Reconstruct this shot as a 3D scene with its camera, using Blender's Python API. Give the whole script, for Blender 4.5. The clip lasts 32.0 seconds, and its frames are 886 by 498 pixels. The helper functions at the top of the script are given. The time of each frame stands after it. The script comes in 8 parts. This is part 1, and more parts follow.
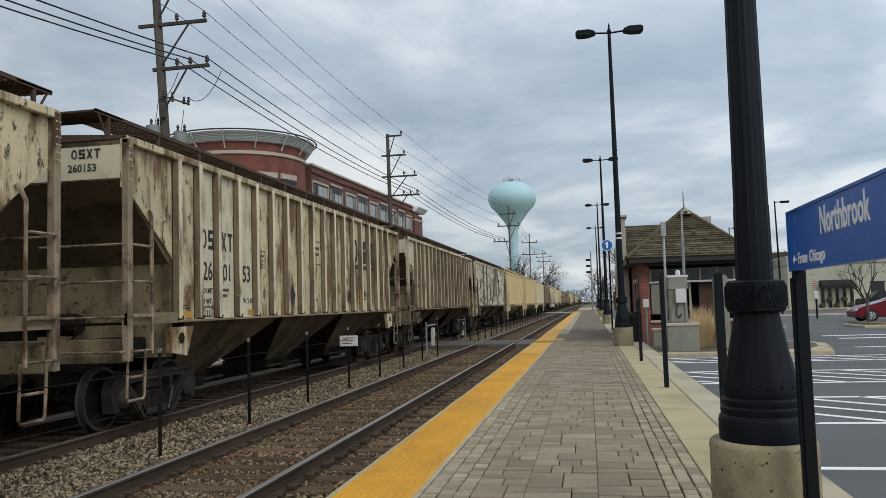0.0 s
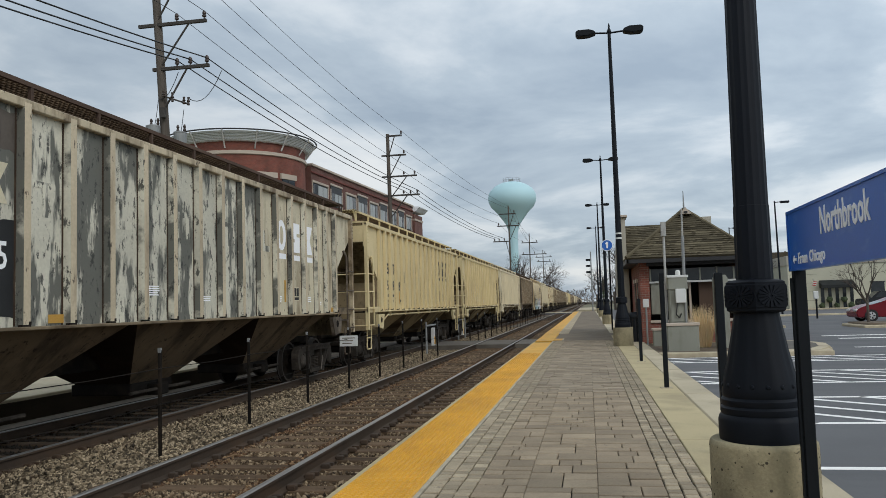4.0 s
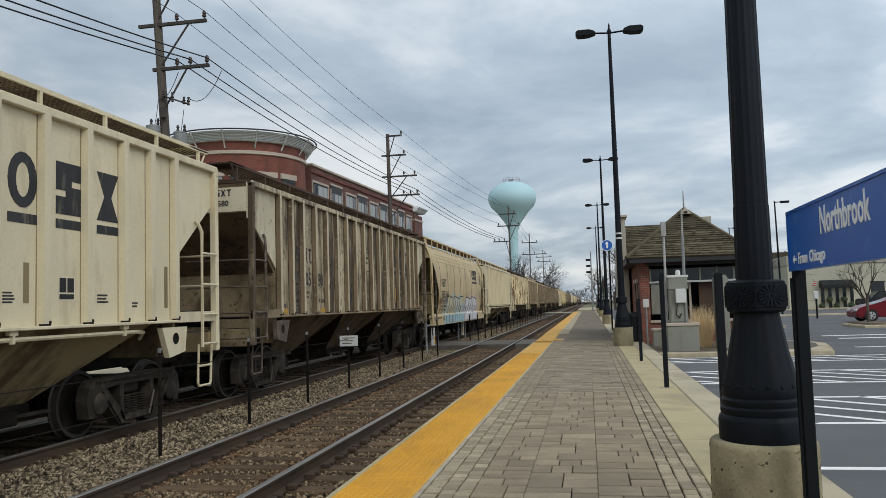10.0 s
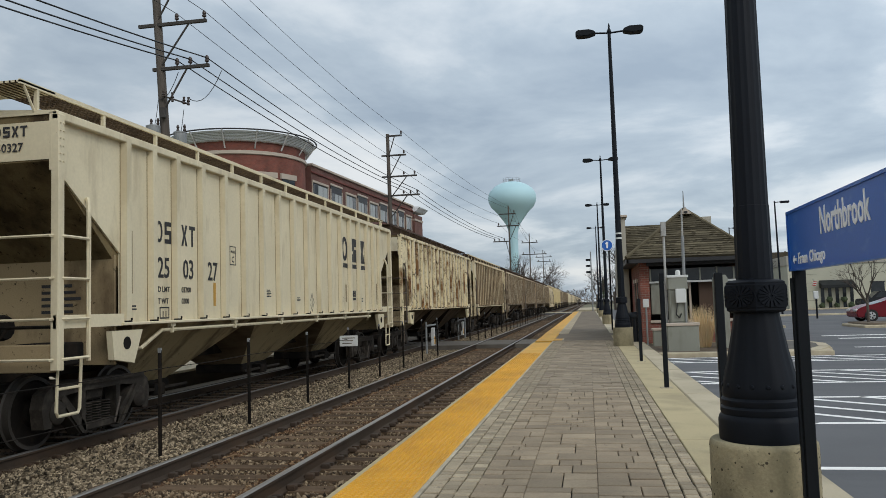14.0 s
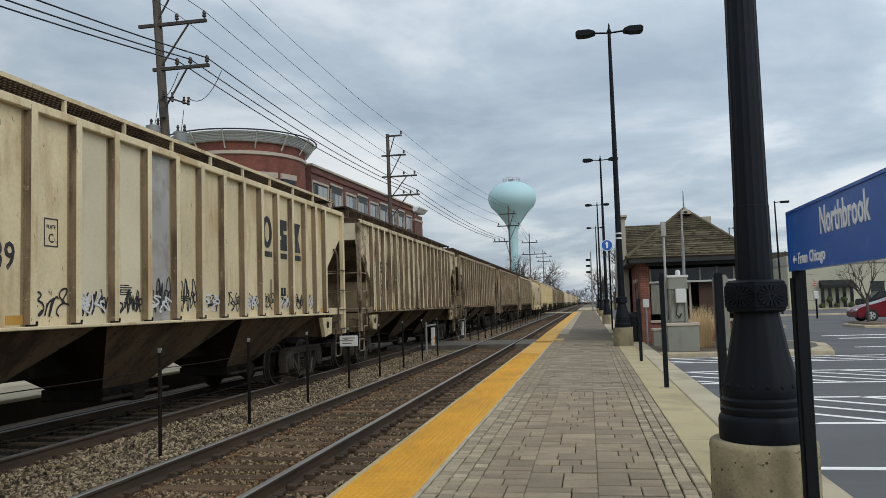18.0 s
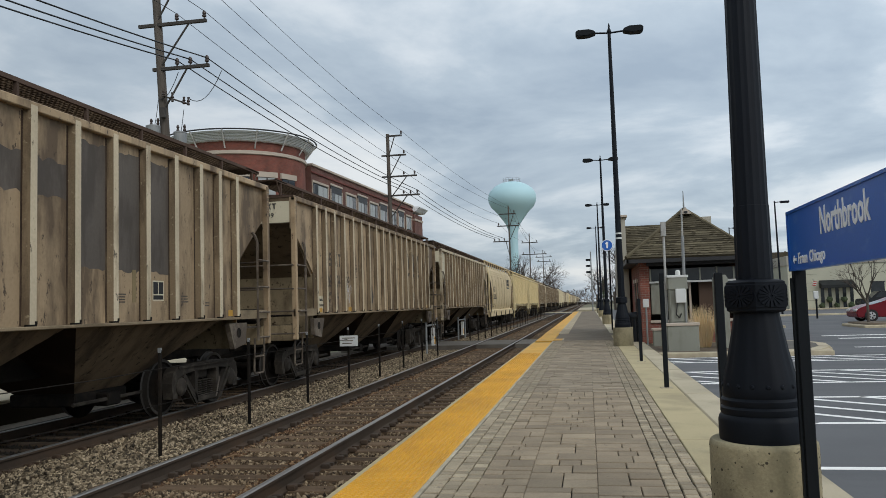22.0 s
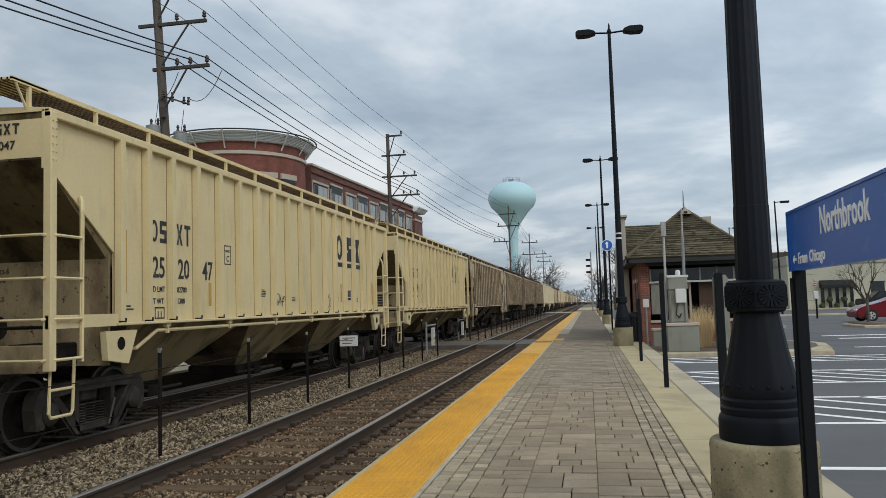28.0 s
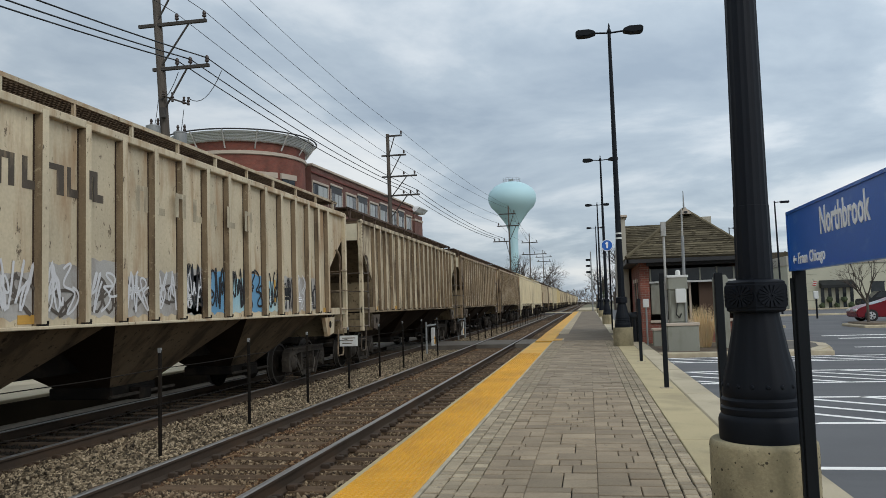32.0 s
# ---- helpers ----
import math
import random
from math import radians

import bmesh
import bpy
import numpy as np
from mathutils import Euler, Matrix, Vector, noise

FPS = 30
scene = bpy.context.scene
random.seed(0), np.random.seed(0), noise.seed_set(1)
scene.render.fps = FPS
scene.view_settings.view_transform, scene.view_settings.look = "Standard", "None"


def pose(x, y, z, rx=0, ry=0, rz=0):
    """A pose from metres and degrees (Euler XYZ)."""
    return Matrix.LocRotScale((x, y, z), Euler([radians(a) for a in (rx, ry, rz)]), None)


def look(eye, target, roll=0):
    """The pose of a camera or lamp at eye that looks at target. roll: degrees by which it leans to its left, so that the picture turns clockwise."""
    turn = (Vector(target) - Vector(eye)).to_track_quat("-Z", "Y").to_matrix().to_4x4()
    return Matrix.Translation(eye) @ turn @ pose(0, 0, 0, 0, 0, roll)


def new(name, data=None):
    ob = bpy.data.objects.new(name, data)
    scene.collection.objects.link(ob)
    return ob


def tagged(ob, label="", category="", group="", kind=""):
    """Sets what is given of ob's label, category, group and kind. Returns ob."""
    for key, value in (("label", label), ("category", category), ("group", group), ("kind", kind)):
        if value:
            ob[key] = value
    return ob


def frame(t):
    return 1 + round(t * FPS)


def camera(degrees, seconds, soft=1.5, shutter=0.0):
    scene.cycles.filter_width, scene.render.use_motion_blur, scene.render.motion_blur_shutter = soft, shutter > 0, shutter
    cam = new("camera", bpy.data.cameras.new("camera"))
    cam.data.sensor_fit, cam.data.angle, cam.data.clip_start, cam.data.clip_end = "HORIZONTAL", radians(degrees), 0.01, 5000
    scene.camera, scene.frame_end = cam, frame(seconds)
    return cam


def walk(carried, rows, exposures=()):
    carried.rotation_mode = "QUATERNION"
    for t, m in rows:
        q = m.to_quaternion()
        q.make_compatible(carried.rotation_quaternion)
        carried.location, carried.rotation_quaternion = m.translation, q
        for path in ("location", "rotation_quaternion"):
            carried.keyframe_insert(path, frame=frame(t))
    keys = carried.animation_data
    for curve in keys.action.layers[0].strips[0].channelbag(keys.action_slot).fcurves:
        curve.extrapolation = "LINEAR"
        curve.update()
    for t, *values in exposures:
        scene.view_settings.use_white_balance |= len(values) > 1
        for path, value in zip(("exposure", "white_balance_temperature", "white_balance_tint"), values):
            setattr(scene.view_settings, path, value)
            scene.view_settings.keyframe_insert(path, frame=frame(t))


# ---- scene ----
# camera: a phone on a tripod on the platform, standing still
EYE = (0.0, 0.0, 1.409)
AIM = look(EYE, (-1.7875, 9.8128, 2.1262), -1.77)
cam = camera(58.76, 32.0, soft=0.6)
walk(cam, [(0.0, AIM), (32.0, AIM)], exposures=[(0.0, 0.10), (32.0, 0.10)])

RAIL = -0.20          # rail top; the platform's surface is z = 0
LOT = -0.15           # asphalt of the parking lot


# ---- light: overcast afternoon ----
world = bpy.data.worlds.new("sky")
scene.world = world
world.use_nodes = True
wn, wl = world.node_tree.nodes, world.node_tree.links
for n in list(wn):
    wn.remove(n)


def wnode(kind, **kw):
    n = wn.new(kind)
    for key, value in kw.items():
        if key == "op":
            n.operation = value
        else:
            n.inputs[int(key[1:])].default_value = value
    return n


wout = wnode("ShaderNodeOutputWorld")
wbg = wnode("ShaderNodeBackground")
wsky = wnode("ShaderNodeTexSky")
wsky.sky_type, wsky.sun_disc = "NISHITA", False
wsky.sun_elevation, wsky.sun_rotation = radians(32), radians(200)
wsky.dust_density, wsky.ozone_density = 2.0, 2.0
wtc = wnode("ShaderNodeTexCoord")
wsep = wnode("ShaderNodeSeparateXYZ")
wl.new(wtc.outputs["Generated"], wsep.inputs[0])
wz = wnode("ShaderNodeMath", op="MAXIMUM", i1=0.0)
wl.new(wsep.outputs[2], wz.inputs[0])
wz2 = wnode("ShaderNodeMath", op="ADD", i1=0.16)
wl.new(wz.outputs[0], wz2.inputs[0])
wdx = wnode("ShaderNodeMath", op="DIVIDE")
wdy = wnode("ShaderNodeMath", op="DIVIDE")
wl.new(wsep.outputs[0], wdx.inputs[0]); wl.new(wz2.outputs[0], wdx.inputs[1])
wl.new(wsep.outputs[1], wdy.inputs[0]); wl.new(wz2.outputs[0], wdy.inputs[1])
wcomb = wnode("ShaderNodeCombineXYZ", i2=0.3)
wl.new(wdx.outputs[0], wcomb.inputs[0]); wl.new(wdy.outputs[0], wcomb.inputs[1])
# two scales of cloud: broad banks and ragged edges
wn1 = wn.new("ShaderNodeTexNoise")
wn1.inputs["Scale"].default_value, wn1.inputs["Detail"].default_value, wn1.inputs["Roughness"].default_value = 0.95, 9, 0.56
wn1.inputs["Distortion"].default_value = 0.3
wl.new(wcomb.outputs[0], wn1.inputs["Vector"])
wramp = wn.new("ShaderNodeValToRGB")
wl.new(wn1.outputs[0], wramp.inputs[0])
els = wramp.color_ramp.elements
els[0].position, els[0].color = 0.36, (0.36, 0.44, 0.53, 1)
els[1].position, els[1].color = 0.68, (0.88, 0.91, 0.92, 1)
e = els.new(0.47); e.color = (0.49, 0.575, 0.655, 1)
e = els.new(0.55); e.color = (0.68, 0.745, 0.80, 1)
wmix = wn.new("ShaderNodeMix")
wmix.data_type = "RGBA"
wmix.inputs[0].default_value = 0.9
wskys = wn.new("ShaderNodeMix")
wskys.data_type, wskys.blend_type = "RGBA", "MULTIPLY"
wskys.inputs[0].default_value = 1.0
wskys.inputs[7].default_value = (0.12, 0.12, 0.12, 1)
wl.new(wsky.outputs[0], wskys.inputs[6])
wl.new(wskys.outputs[2], wmix.inputs[6]); wl.new(wramp.outputs[0], wmix.inputs[7])
wl.new(wmix.outputs[2], wbg.inputs[0])
# the sun behind the clouds brightens the sky a little towards it
wcap = wnode("ShaderNodeMath", op="MINIMUM", i1=0.45)
wl.new(wz.outputs[0], wcap.inputs[0])
wgz = wnode("ShaderNodeMath", op="MULTIPLY_ADD", i1=0.62, i2=0.82)
wl.new(wcap.outputs[0], wgz.inputs[0])
wgrad = wnode("ShaderNodeMath", op="MULTIPLY_ADD", i1=0.22)
wl.new(wsep.outputs[0], wgrad.inputs[0]); wl.new(wgz.outputs[0], wgrad.inputs[2])
wl.new(wgrad.outputs[0], wbg.inputs[1])
wl.new(wbg.outputs[0], wout.inputs[0])

sun = new("sun", bpy.data.lights.new("sun", "SUN"))
sun.data.energy, sun.data.angle, sun.data.color = 1.0, radians(25), (1.0, 0.96, 0.90)
sun.matrix_world = look((20, -22, 26), (0, 0, 0))


# ---- materials ----
def material(name, color, rough=0.7, metal=0.0, scale=8.0, vary=0.25, bump=0.15, stain=None, stain_amount=0.0,
             stain_scale=(1.5, 1.5, 1.5), each=0.0, fine=60.0, stain_low=0.48, stain_soft=0.16,
             chips=None, chip_low=0.62, spec=0.3, blotch=0.0, panel=0.0, panel_stain=0.0, chip_stretch=(1, 1, 1)):
    """A surface with grain at two scales; stain: a second colour that breaks through in patches or streaks; each: variation from piece to piece;
    panel: variation between the sheets of a car's side, in tone and in how far they are stained."""
    m = bpy.data.materials.new(name)
    m.use_nodes = True
    nt = m.node_tree
    n, l = nt.nodes, nt.links
    bsdf = n["Principled BSDF"]
    tc = n.new("ShaderNodeTexCoord")
    info = n.new("ShaderNodeObjectInfo")
    shift = n.new("ShaderNodeVectorMath")
    shift.operation = "MULTIPLY_ADD"
    l.new(info.outputs["Random"], shift.inputs[0])
    shift.inputs[1].default_value = (37.0, 53.0, 71.0)
    l.new(tc.outputs["Object"], shift.inputs[2])
    big = n.new("ShaderNodeTexNoise")
    big.inputs["Scale"].default_value, big.inputs["Detail"].default_value = scale * 0.25, 4
    small = n.new("ShaderNodeTexNoise")
    small.inputs["Scale"].default_value, small.inputs["Detail"].default_value = fine, 3
    l.new(shift.outputs[0], big.inputs["Vector"])
    l.new(shift.outputs[0], small.inputs["Vector"])
    add = n.new("ShaderNodeMath")
    add.operation = "MULTIPLY_ADD"
    l.new(small.outputs[0], add.inputs[0])
    add.inputs[1].default_value = 0.5
    l.new(big.outputs[0], add.inputs[2])
    rng = n.new("ShaderNodeMapRange")
    rng.inputs["From Min"].default_value, rng.inputs["From Max"].default_value = 0.45, 1.05
    rng.inputs["To Min"].default_value, rng.inputs["To Max"].default_value = 1 - vary, 1 + vary
    l.new(add.outputs[0], rng.inputs["Value"])
    value = rng.outputs[0]
    if each:
        er = n.new("ShaderNodeMapRange")
        er.inputs["To Min"].default_value, er.inputs["To Max"].default_value = 1 - each, 1 + each
        l.new(info.outputs["Random"], er.inputs["Value"])
        mul = n.new("ShaderNodeMath")
        mul.operation = "MULTIPLY"
        l.new(value, mul.inputs[0]); l.new(er.outputs[0], mul.inputs[1])
        value = mul.outputs[0]
    if panel:
        pr = n.new("ShaderNodeMapRange")
        pr.inputs["To Min"].default_value, pr.inputs["To Max"].default_value = 1 - panel, 1 + panel
        l.new(info.outputs["Random"], pr.inputs["Value"])
        mul = n.new("ShaderNodeMath")
        mul.operation = "MULTIPLY"
        l.new(value, mul.inputs[0]); l.new(pr.outputs[0], mul.inputs[1])
        value = mul.outputs[0]
    mix = n.new("ShaderNodeMix")
    mix.data_type, mix.blend_type = "RGBA", "MULTIPLY"
    mix.inputs[0].default_value = 1.0
    mix.inputs[6].default_value = (*color, 1)
    l.new(value, mix.inputs[7])
    out = mix.outputs[2]
    if stain:
        mp = n.new("ShaderNodeVectorMath")
        mp.operation = "MULTIPLY"
        l.new(shift.outputs[0], mp.inputs[0])
        mp.inputs[1].default_value = stain_scale
        st = n.new("ShaderNodeTexNoise")
        st.inputs["Scale"].default_value, st.inputs["Detail"].default_value, st.inputs["Roughness"].default_value = 1.0, 6, 0.62
        l.new(mp.outputs[0], st.inputs["Vector"])
        sr = n.new("ShaderNodeMapRange")
        sr.inputs["From Min"].default_value, sr.inputs["From Max"].default_value = stain_low, stain_low + stain_soft
        sr.inputs["To Max"].default_value = stain_amount
        amount = st.outputs[0]
        if blotch:
            bn = n.new("ShaderNodeTexNoise")
            bn.inputs["Scale"].default_value, bn.inputs["Detail"].default_value = 0.85, 3
            l.new(shift.outputs[0], bn.inputs["Vector"])
            ma = n.new("ShaderNodeMath")
            ma.operation = "MULTIPLY_ADD"
            l.new(bn.outputs[0], ma.inputs[0])
            ma.inputs[1].default_value = blotch
            l.new(st.outputs[0], ma.inputs[2])
            sub = n.new("ShaderNodeMath")
            sub.operation = "SUBTRACT"
            l.new(ma.outputs[0], sub.inputs[0])
            sub.inputs[1].default_value = blotch * 0.5
            amount = sub.outputs[0]
        if panel_stain:
            wh = n.new("ShaderNodeTexWhiteNoise")
            wh.noise_dimensions = "1D"
            l.new(info.outputs["Random"], wh.inputs["W"])
            pm = n.new("ShaderNodeMath")
            pm.operation = "MULTIPLY_ADD"
            l.new(wh.outputs["Value"], pm.inputs[0])
            pm.inputs[1].default_value = panel_stain
            l.new(amount, pm.inputs[2])
            ps = n.new("ShaderNodeMath")
            ps.operation = "SUBTRACT"
            l.new(pm.outputs[0], ps.inputs[0])
            ps.inputs[1].default_value = panel_stain * 0.5
            amount = ps.outputs[0]
        l.new(amount, sr.inputs["Value"])
        mix2 = n.new("ShaderNodeMix")
        mix2.data_type = "RGBA"
        l.new(sr.outputs[0], mix2.inputs[0])
        l.new(out, mix2.inputs[6])
        mix2.inputs[7].default_value = (*stain, 1)
        out = mix2.outputs[2]
    if chips:
        cn = n.new("ShaderNodeTexNoise")
        cn.inputs["Scale"].default_value, cn.inputs["Detail"].default_value, cn.inputs["Roughness"].default_value = 9.0, 6, 0.75
        cs = n.new("ShaderNodeVectorMath")
        cs.operation = "MULTIPLY"
        l.new(shift.outputs[0], cs.inputs[0])
        cs.inputs[1].default_value = chip_stretch
        l.new(cs.outputs[0], cn.inputs["Vector"])
        cr = n.new("ShaderNodeMapRange")
        cr.inputs["From Min"].default_value, cr.inputs["From Max"].default_value = chip_low, chip_low + 0.05
        cr.inputs["To Max"].default_value = 0.9
        l.new(cn.outputs[0], cr.inputs["Value"])
        mix3 = n.new("ShaderNodeMix")
        mix3.data_type = "RGBA"
        l.new(cr.outputs[0], mix3.inputs[0])
        l.new(out, mix3.inputs[6])
        mix3.inputs[7].default_value = (*chips, 1)
        out = mix3.outputs[2]
    bsdf.inputs["Specular IOR Level"].default_value = spec
    l.new(out, bsdf.inputs["Base Color"])
    bsdf.inputs["Roughness"].default_value, bsdf.inputs["Metallic"].default_value = rough, metal
    if bump:
        b = n.new("ShaderNodeBump")
        b.inputs["Strength"].default_value, b.inputs["Distance"].default_value = bump, 0.01
        l.new(add.outputs[0], b.inputs["Height"])
        l.new(b.outputs[0], bsdf.inputs["Normal"])
    return m


STREAK = (0.6, 3.3, 0.85)       # streaks that run down a car's side


def paint(name, color, stain, amount, low, soft=0.14, scale=STREAK, chips=None, chip_low=0.62, blotch=0.35, panel=0.06, panel_stain=0.0, vary=0.2, stretch=(1, 1.1, 0.5)):
    return material(name, color, 0.62, 0, 3.0, vary, 0.06, stain, amount, scale, fine=25, stain_low=low, stain_soft=soft, chips=chips, chip_low=chip_low, blotch=blotch,
                    panel=panel, panel_stain=panel_stain, chip_stretch=stretch)


M = {
    "ballast": material("ballast", (0.15, 0.13, 0.105), 0.95, 0, 30, 0.5, 0.6, (0.075, 0.05, 0.033), 0.6, (0.6, 0.25, 1), spec=0.1),
    "stone": material("stone", (0.29, 0.275, 0.255), 0.9, 0, 4, 0.35, 0.2),
    "ground": material("ground", (0.16, 0.15, 0.10), 0.95, 0, 0.6, 0.4, 0.2, (0.10, 0.11, 0.05), 0.6, (0.05, 0.05, 1), fine=3),
    "tie": material("tie", (0.098, 0.066, 0.042), 0.9, 0, 6, 0.45, 0.5, (0.17, 0.115, 0.07), 0.55, (0.8, 9, 9), each=0.4, spec=0.1),
    "rail": material("rail", (0.055, 0.04, 0.029), 0.8, 0.1, 4, 0.3, 0.2, (0.085, 0.053, 0.033), 0.7, (3, 0.8, 3), spec=0.2),
    "rail_head": material("rail_head", (0.33, 0.31, 0.29), 0.42, 0.8, 3, 0.2, 0.0, (0.10, 0.08, 0.06), 0.6, (30, 0.5, 3), stain_low=0.52),
    "rail_dull": material("rail_dull", (0.16, 0.15, 0.14), 0.55, 0.5, 3, 0.2, 0.0),
    "wheel_rim": material("wheel_rim", (0.05, 0.045, 0.04), 0.55, 0.4, 3, 0.3, 0.0),
    "crossing": material("crossing", (0.125, 0.112, 0.094), 0.85, 0, 3, 0.25, 0.2, (0.07, 0.06, 0.05), 0.6, (0.6, 4, 1)),
    "yellow": material("yellow", (0.66, 0.35, 0.036), 0.6, 0, 3, 0.14, 0.12, (0.40, 0.21, 0.045), 0.45, (2.5, 0.9, 1), stain_low=0.49),
    "white_line": material("white_line", (0.92, 0.91, 0.88), 0.8, 0, 6, 0.08, 0.1, (0.45, 0.45, 0.45), 0.6, (3, 3, 3), stain_low=0.60),
    "edge_line": material("edge_line", (0.44, 0.39, 0.30), 0.8, 0, 6, 0.25, 0.1, (0.25, 0.20, 0.13), 0.7, (4, 2, 4)),
    "paver": material("paver", (0.305, 0.243, 0.168), 0.85, 0, 5, 0.28, 0.4, (0.195, 0.154, 0.108), 0.6, (1.2, 1.2, 1), each=0.13, spec=0.2, chips=(0.14, 0.112, 0.08), chip_low=0.62),
    "paver_far": material("paver_far", (0.20, 0.163, 0.12), 0.85, 0, 4, 0.3, 0.3, (0.13, 0.105, 0.08), 0.6, (1.2, 3.0, 1), spec=0.2),
    "cobble": material("cobble", (0.335, 0.278, 0.195), 0.85, 0, 8, 0.3, 0.4, each=0.22, spec=0.2, chips=(0.15, 0.12, 0.085), chip_low=0.60),
    "joint": material("joint", (0.045, 0.040, 0.034), 0.95, 0, 8, 0.3, 0.2, spec=0.1),
    "concrete": material("concrete", (0.45, 0.375, 0.22), 0.85, 0, 3, 0.16, 0.2, (0.32, 0.265, 0.165), 0.65, (0.9, 0.9, 0.9), chips=(0.20, 0.16, 0.10), chip_low=0.67),
    "kerb": material("kerb", (0.47, 0.405, 0.285), 0.85, 0, 3, 0.18, 0.2, (0.29, 0.245, 0.17), 0.65, (1.3, 0.7, 1.3), chips=(0.17, 0.14, 0.10), chip_low=0.66),
    "pedestal": material("pedestal", (0.33, 0.285, 0.18), 0.9, 0, 9, 0.32, 0.6, (0.15, 0.13, 0.085), 0.75, (3.2, 3.2, 2.2), stain_low=0.47, stain_soft=0.2, chips=(0.06, 0.05, 0.034), chip_low=0.635, spec=0.15),
    "pit": material("pit", (0.06, 0.05, 0.035), 0.95),
    "asphalt": material("asphalt", (0.122, 0.124, 0.129), 0.85, 0, 1.5, 0.2, 0.3, (0.08, 0.082, 0.087), 0.6, (0.15, 0.5, 1), fine=90, spec=0.25),
    "post_black": material("post_black", (0.0065, 0.0085, 0.011), 0.55, 0.0, 6, 0.2, 0.05, spec=0.17),
    "lamp_black": material("lamp_black", (0.0065, 0.0088, 0.0135), 0.55, 0.0, 5, 0.2, 0.08, spec=0.17),
    # paler blue patches paint in the sign's soft gloss
    "sign_blue": material("sign_blue", (0.02, 0.13, 0.52), 0.3, 0, 2, 0.12, 0.0, (0.13, 0.26, 0.60), 0.55, (5, 5, 9), stain_low=0.54, stain_soft=0.14, spec=0.4),
    "sign_white": material("sign_white", (0.93, 0.94, 0.95), 0.5, 0, 3, 0.04, 0.0),
    "brick": material("brick", (0.20, 0.062, 0.042), 0.85, 0, 10, 0.2, 0.3, each=0.2),
    "brick_wall": material("brick_wall", (0.155, 0.05, 0.04), 0.85, 0, 3, 0.2, 0.2, (0.10, 0.035, 0.03), 0.5, (0.3, 0.3, 0.6)),
    "limestone": material("limestone", (0.47, 0.40, 0.33), 0.8, 0, 3, 0.12, 0.1),
    "window_glass": material("window_glass", (0.035, 0.042, 0.05), 0.08, 0.0, 1, 0.3, 0.0),
    "window_blind": material("window_blind", (0.38, 0.40, 0.40), 0.5, 0, 3, 0.1, 0.0),
    "dark_frame": material("dark_frame", (0.03, 0.03, 0.032), 0.5),
    "white_frame": material("white_frame", (0.6, 0.59, 0.56), 0.6),
    "roof_metal": material("roof_metal", (0.84, 0.87, 0.89), 0.45, 0.1, 2, 0.1, 0.05),
    "shingle": material("shingle", (0.135, 0.12, 0.085), 0.95, 0, 6, 0.3, 0.4, spec=0.1),
    "stucco": material("stucco", (0.40, 0.375, 0.31), 0.9, 0, 2, 0.1, 0.1),
    "stucco_green": material("stucco_green", (0.47, 0.46, 0.36), 0.9, 0, 1.5, 0.1, 0.1),
    "tower_blue": material("tower_blue", (0.44, 0.65, 0.70), 0.5, 0, 0.25, 0.06, 0.0),
    "pole_wood": material("pole_wood", (0.105, 0.09, 0.076), 0.9, 0, 4, 0.25, 0.3, (0.065, 0.053, 0.042), 0.6, (8, 8, 0.5)),
    "arm_dark": material("arm_dark", (0.06, 0.055, 0.05), 0.85),
    "insulator": material("insulator", (0.06, 0.045, 0.04), 0.35),
    "wire": material("wire", (0.025, 0.027, 0.03), 0.6),
    "mast_grey": material("mast_grey", (0.40, 0.40, 0.385), 0.6, 0.0, 4, 0.15, 0.05, (0.24, 0.22, 0.19), 0.6, (6, 6, 1)),
    "steel_grey": material("steel_grey", (0.27, 0.28, 0.28), 0.55, 0.4, 4, 0.15, 0.05),
    "cabinet_grey": material("cabinet_grey", (0.25, 0.255, 0.215), 0.6, 0, 3, 0.12, 0.05, (0.15, 0.135, 0.10), 0.5, (3, 3, 1)),
    "white_box": material("white_box", (0.62, 0.63, 0.61), 0.55, 0, 3, 0.06, 0.02),
    "bark": material("bark", (0.10, 0.085, 0.07), 0.95, 0, 10, 0.3, 0.5),
    # lighter than the near twigs: distance haze mixed into the colour
    "far_wood": material("far_wood", (0.15, 0.132, 0.118), 0.95, 0, 0.4, 0.3, 0.0, spec=0.0),
    "twig": material("twig", (0.075, 0.062, 0.054), 0.95, 0, 2, 0.3, 0.0),
    "evergreen": material("evergreen", (0.055, 0.075, 0.04), 0.9, 0, 4, 0.4, 0.0),
    "dry_grass": material("dry_grass", (0.82, 0.64, 0.38), 0.9, 0, 4, 0.25, 0.0, each=0.2),
    "edge_dark": material("edge_dark", (0.035, 0.028, 0.02), 0.95, 0, 2, 0.4, 0.4, spec=0.05),
    "soil": material("soil", (0.13, 0.10, 0.07), 0.95, 0, 5, 0.35, 0.4),
    "rubber": material("rubber", (0.022, 0.022, 0.023), 0.8),
    "car_red": material("car_red", (0.15, 0.009, 0.016), 0.25, 0.0, 1, 0.05, 0.0),
    "car_black": material("car_black", (0.02, 0.022, 0.025), 0.25, 0.0, 1, 0.05, 0.0),
    "alloy": material("alloy", (0.5, 0.5, 0.5), 0.35, 0.7),
    "glass_dark": material("glass_dark", (0.03, 0.035, 0.04), 0.06),
    "awning": material("awning", (0.02, 0.022, 0.022), 0.8),
    "tail_red": material("tail_red", (0.35, 0.02, 0.02), 0.3),
    # the train
    "cream": paint("cream", (0.645, 0.53, 0.295), (0.47, 0.375, 0.205), 0.45, 0.53, chips=(0.26, 0.17, 0.085), chip_low=0.70, panel=0.03, vary=0.1),
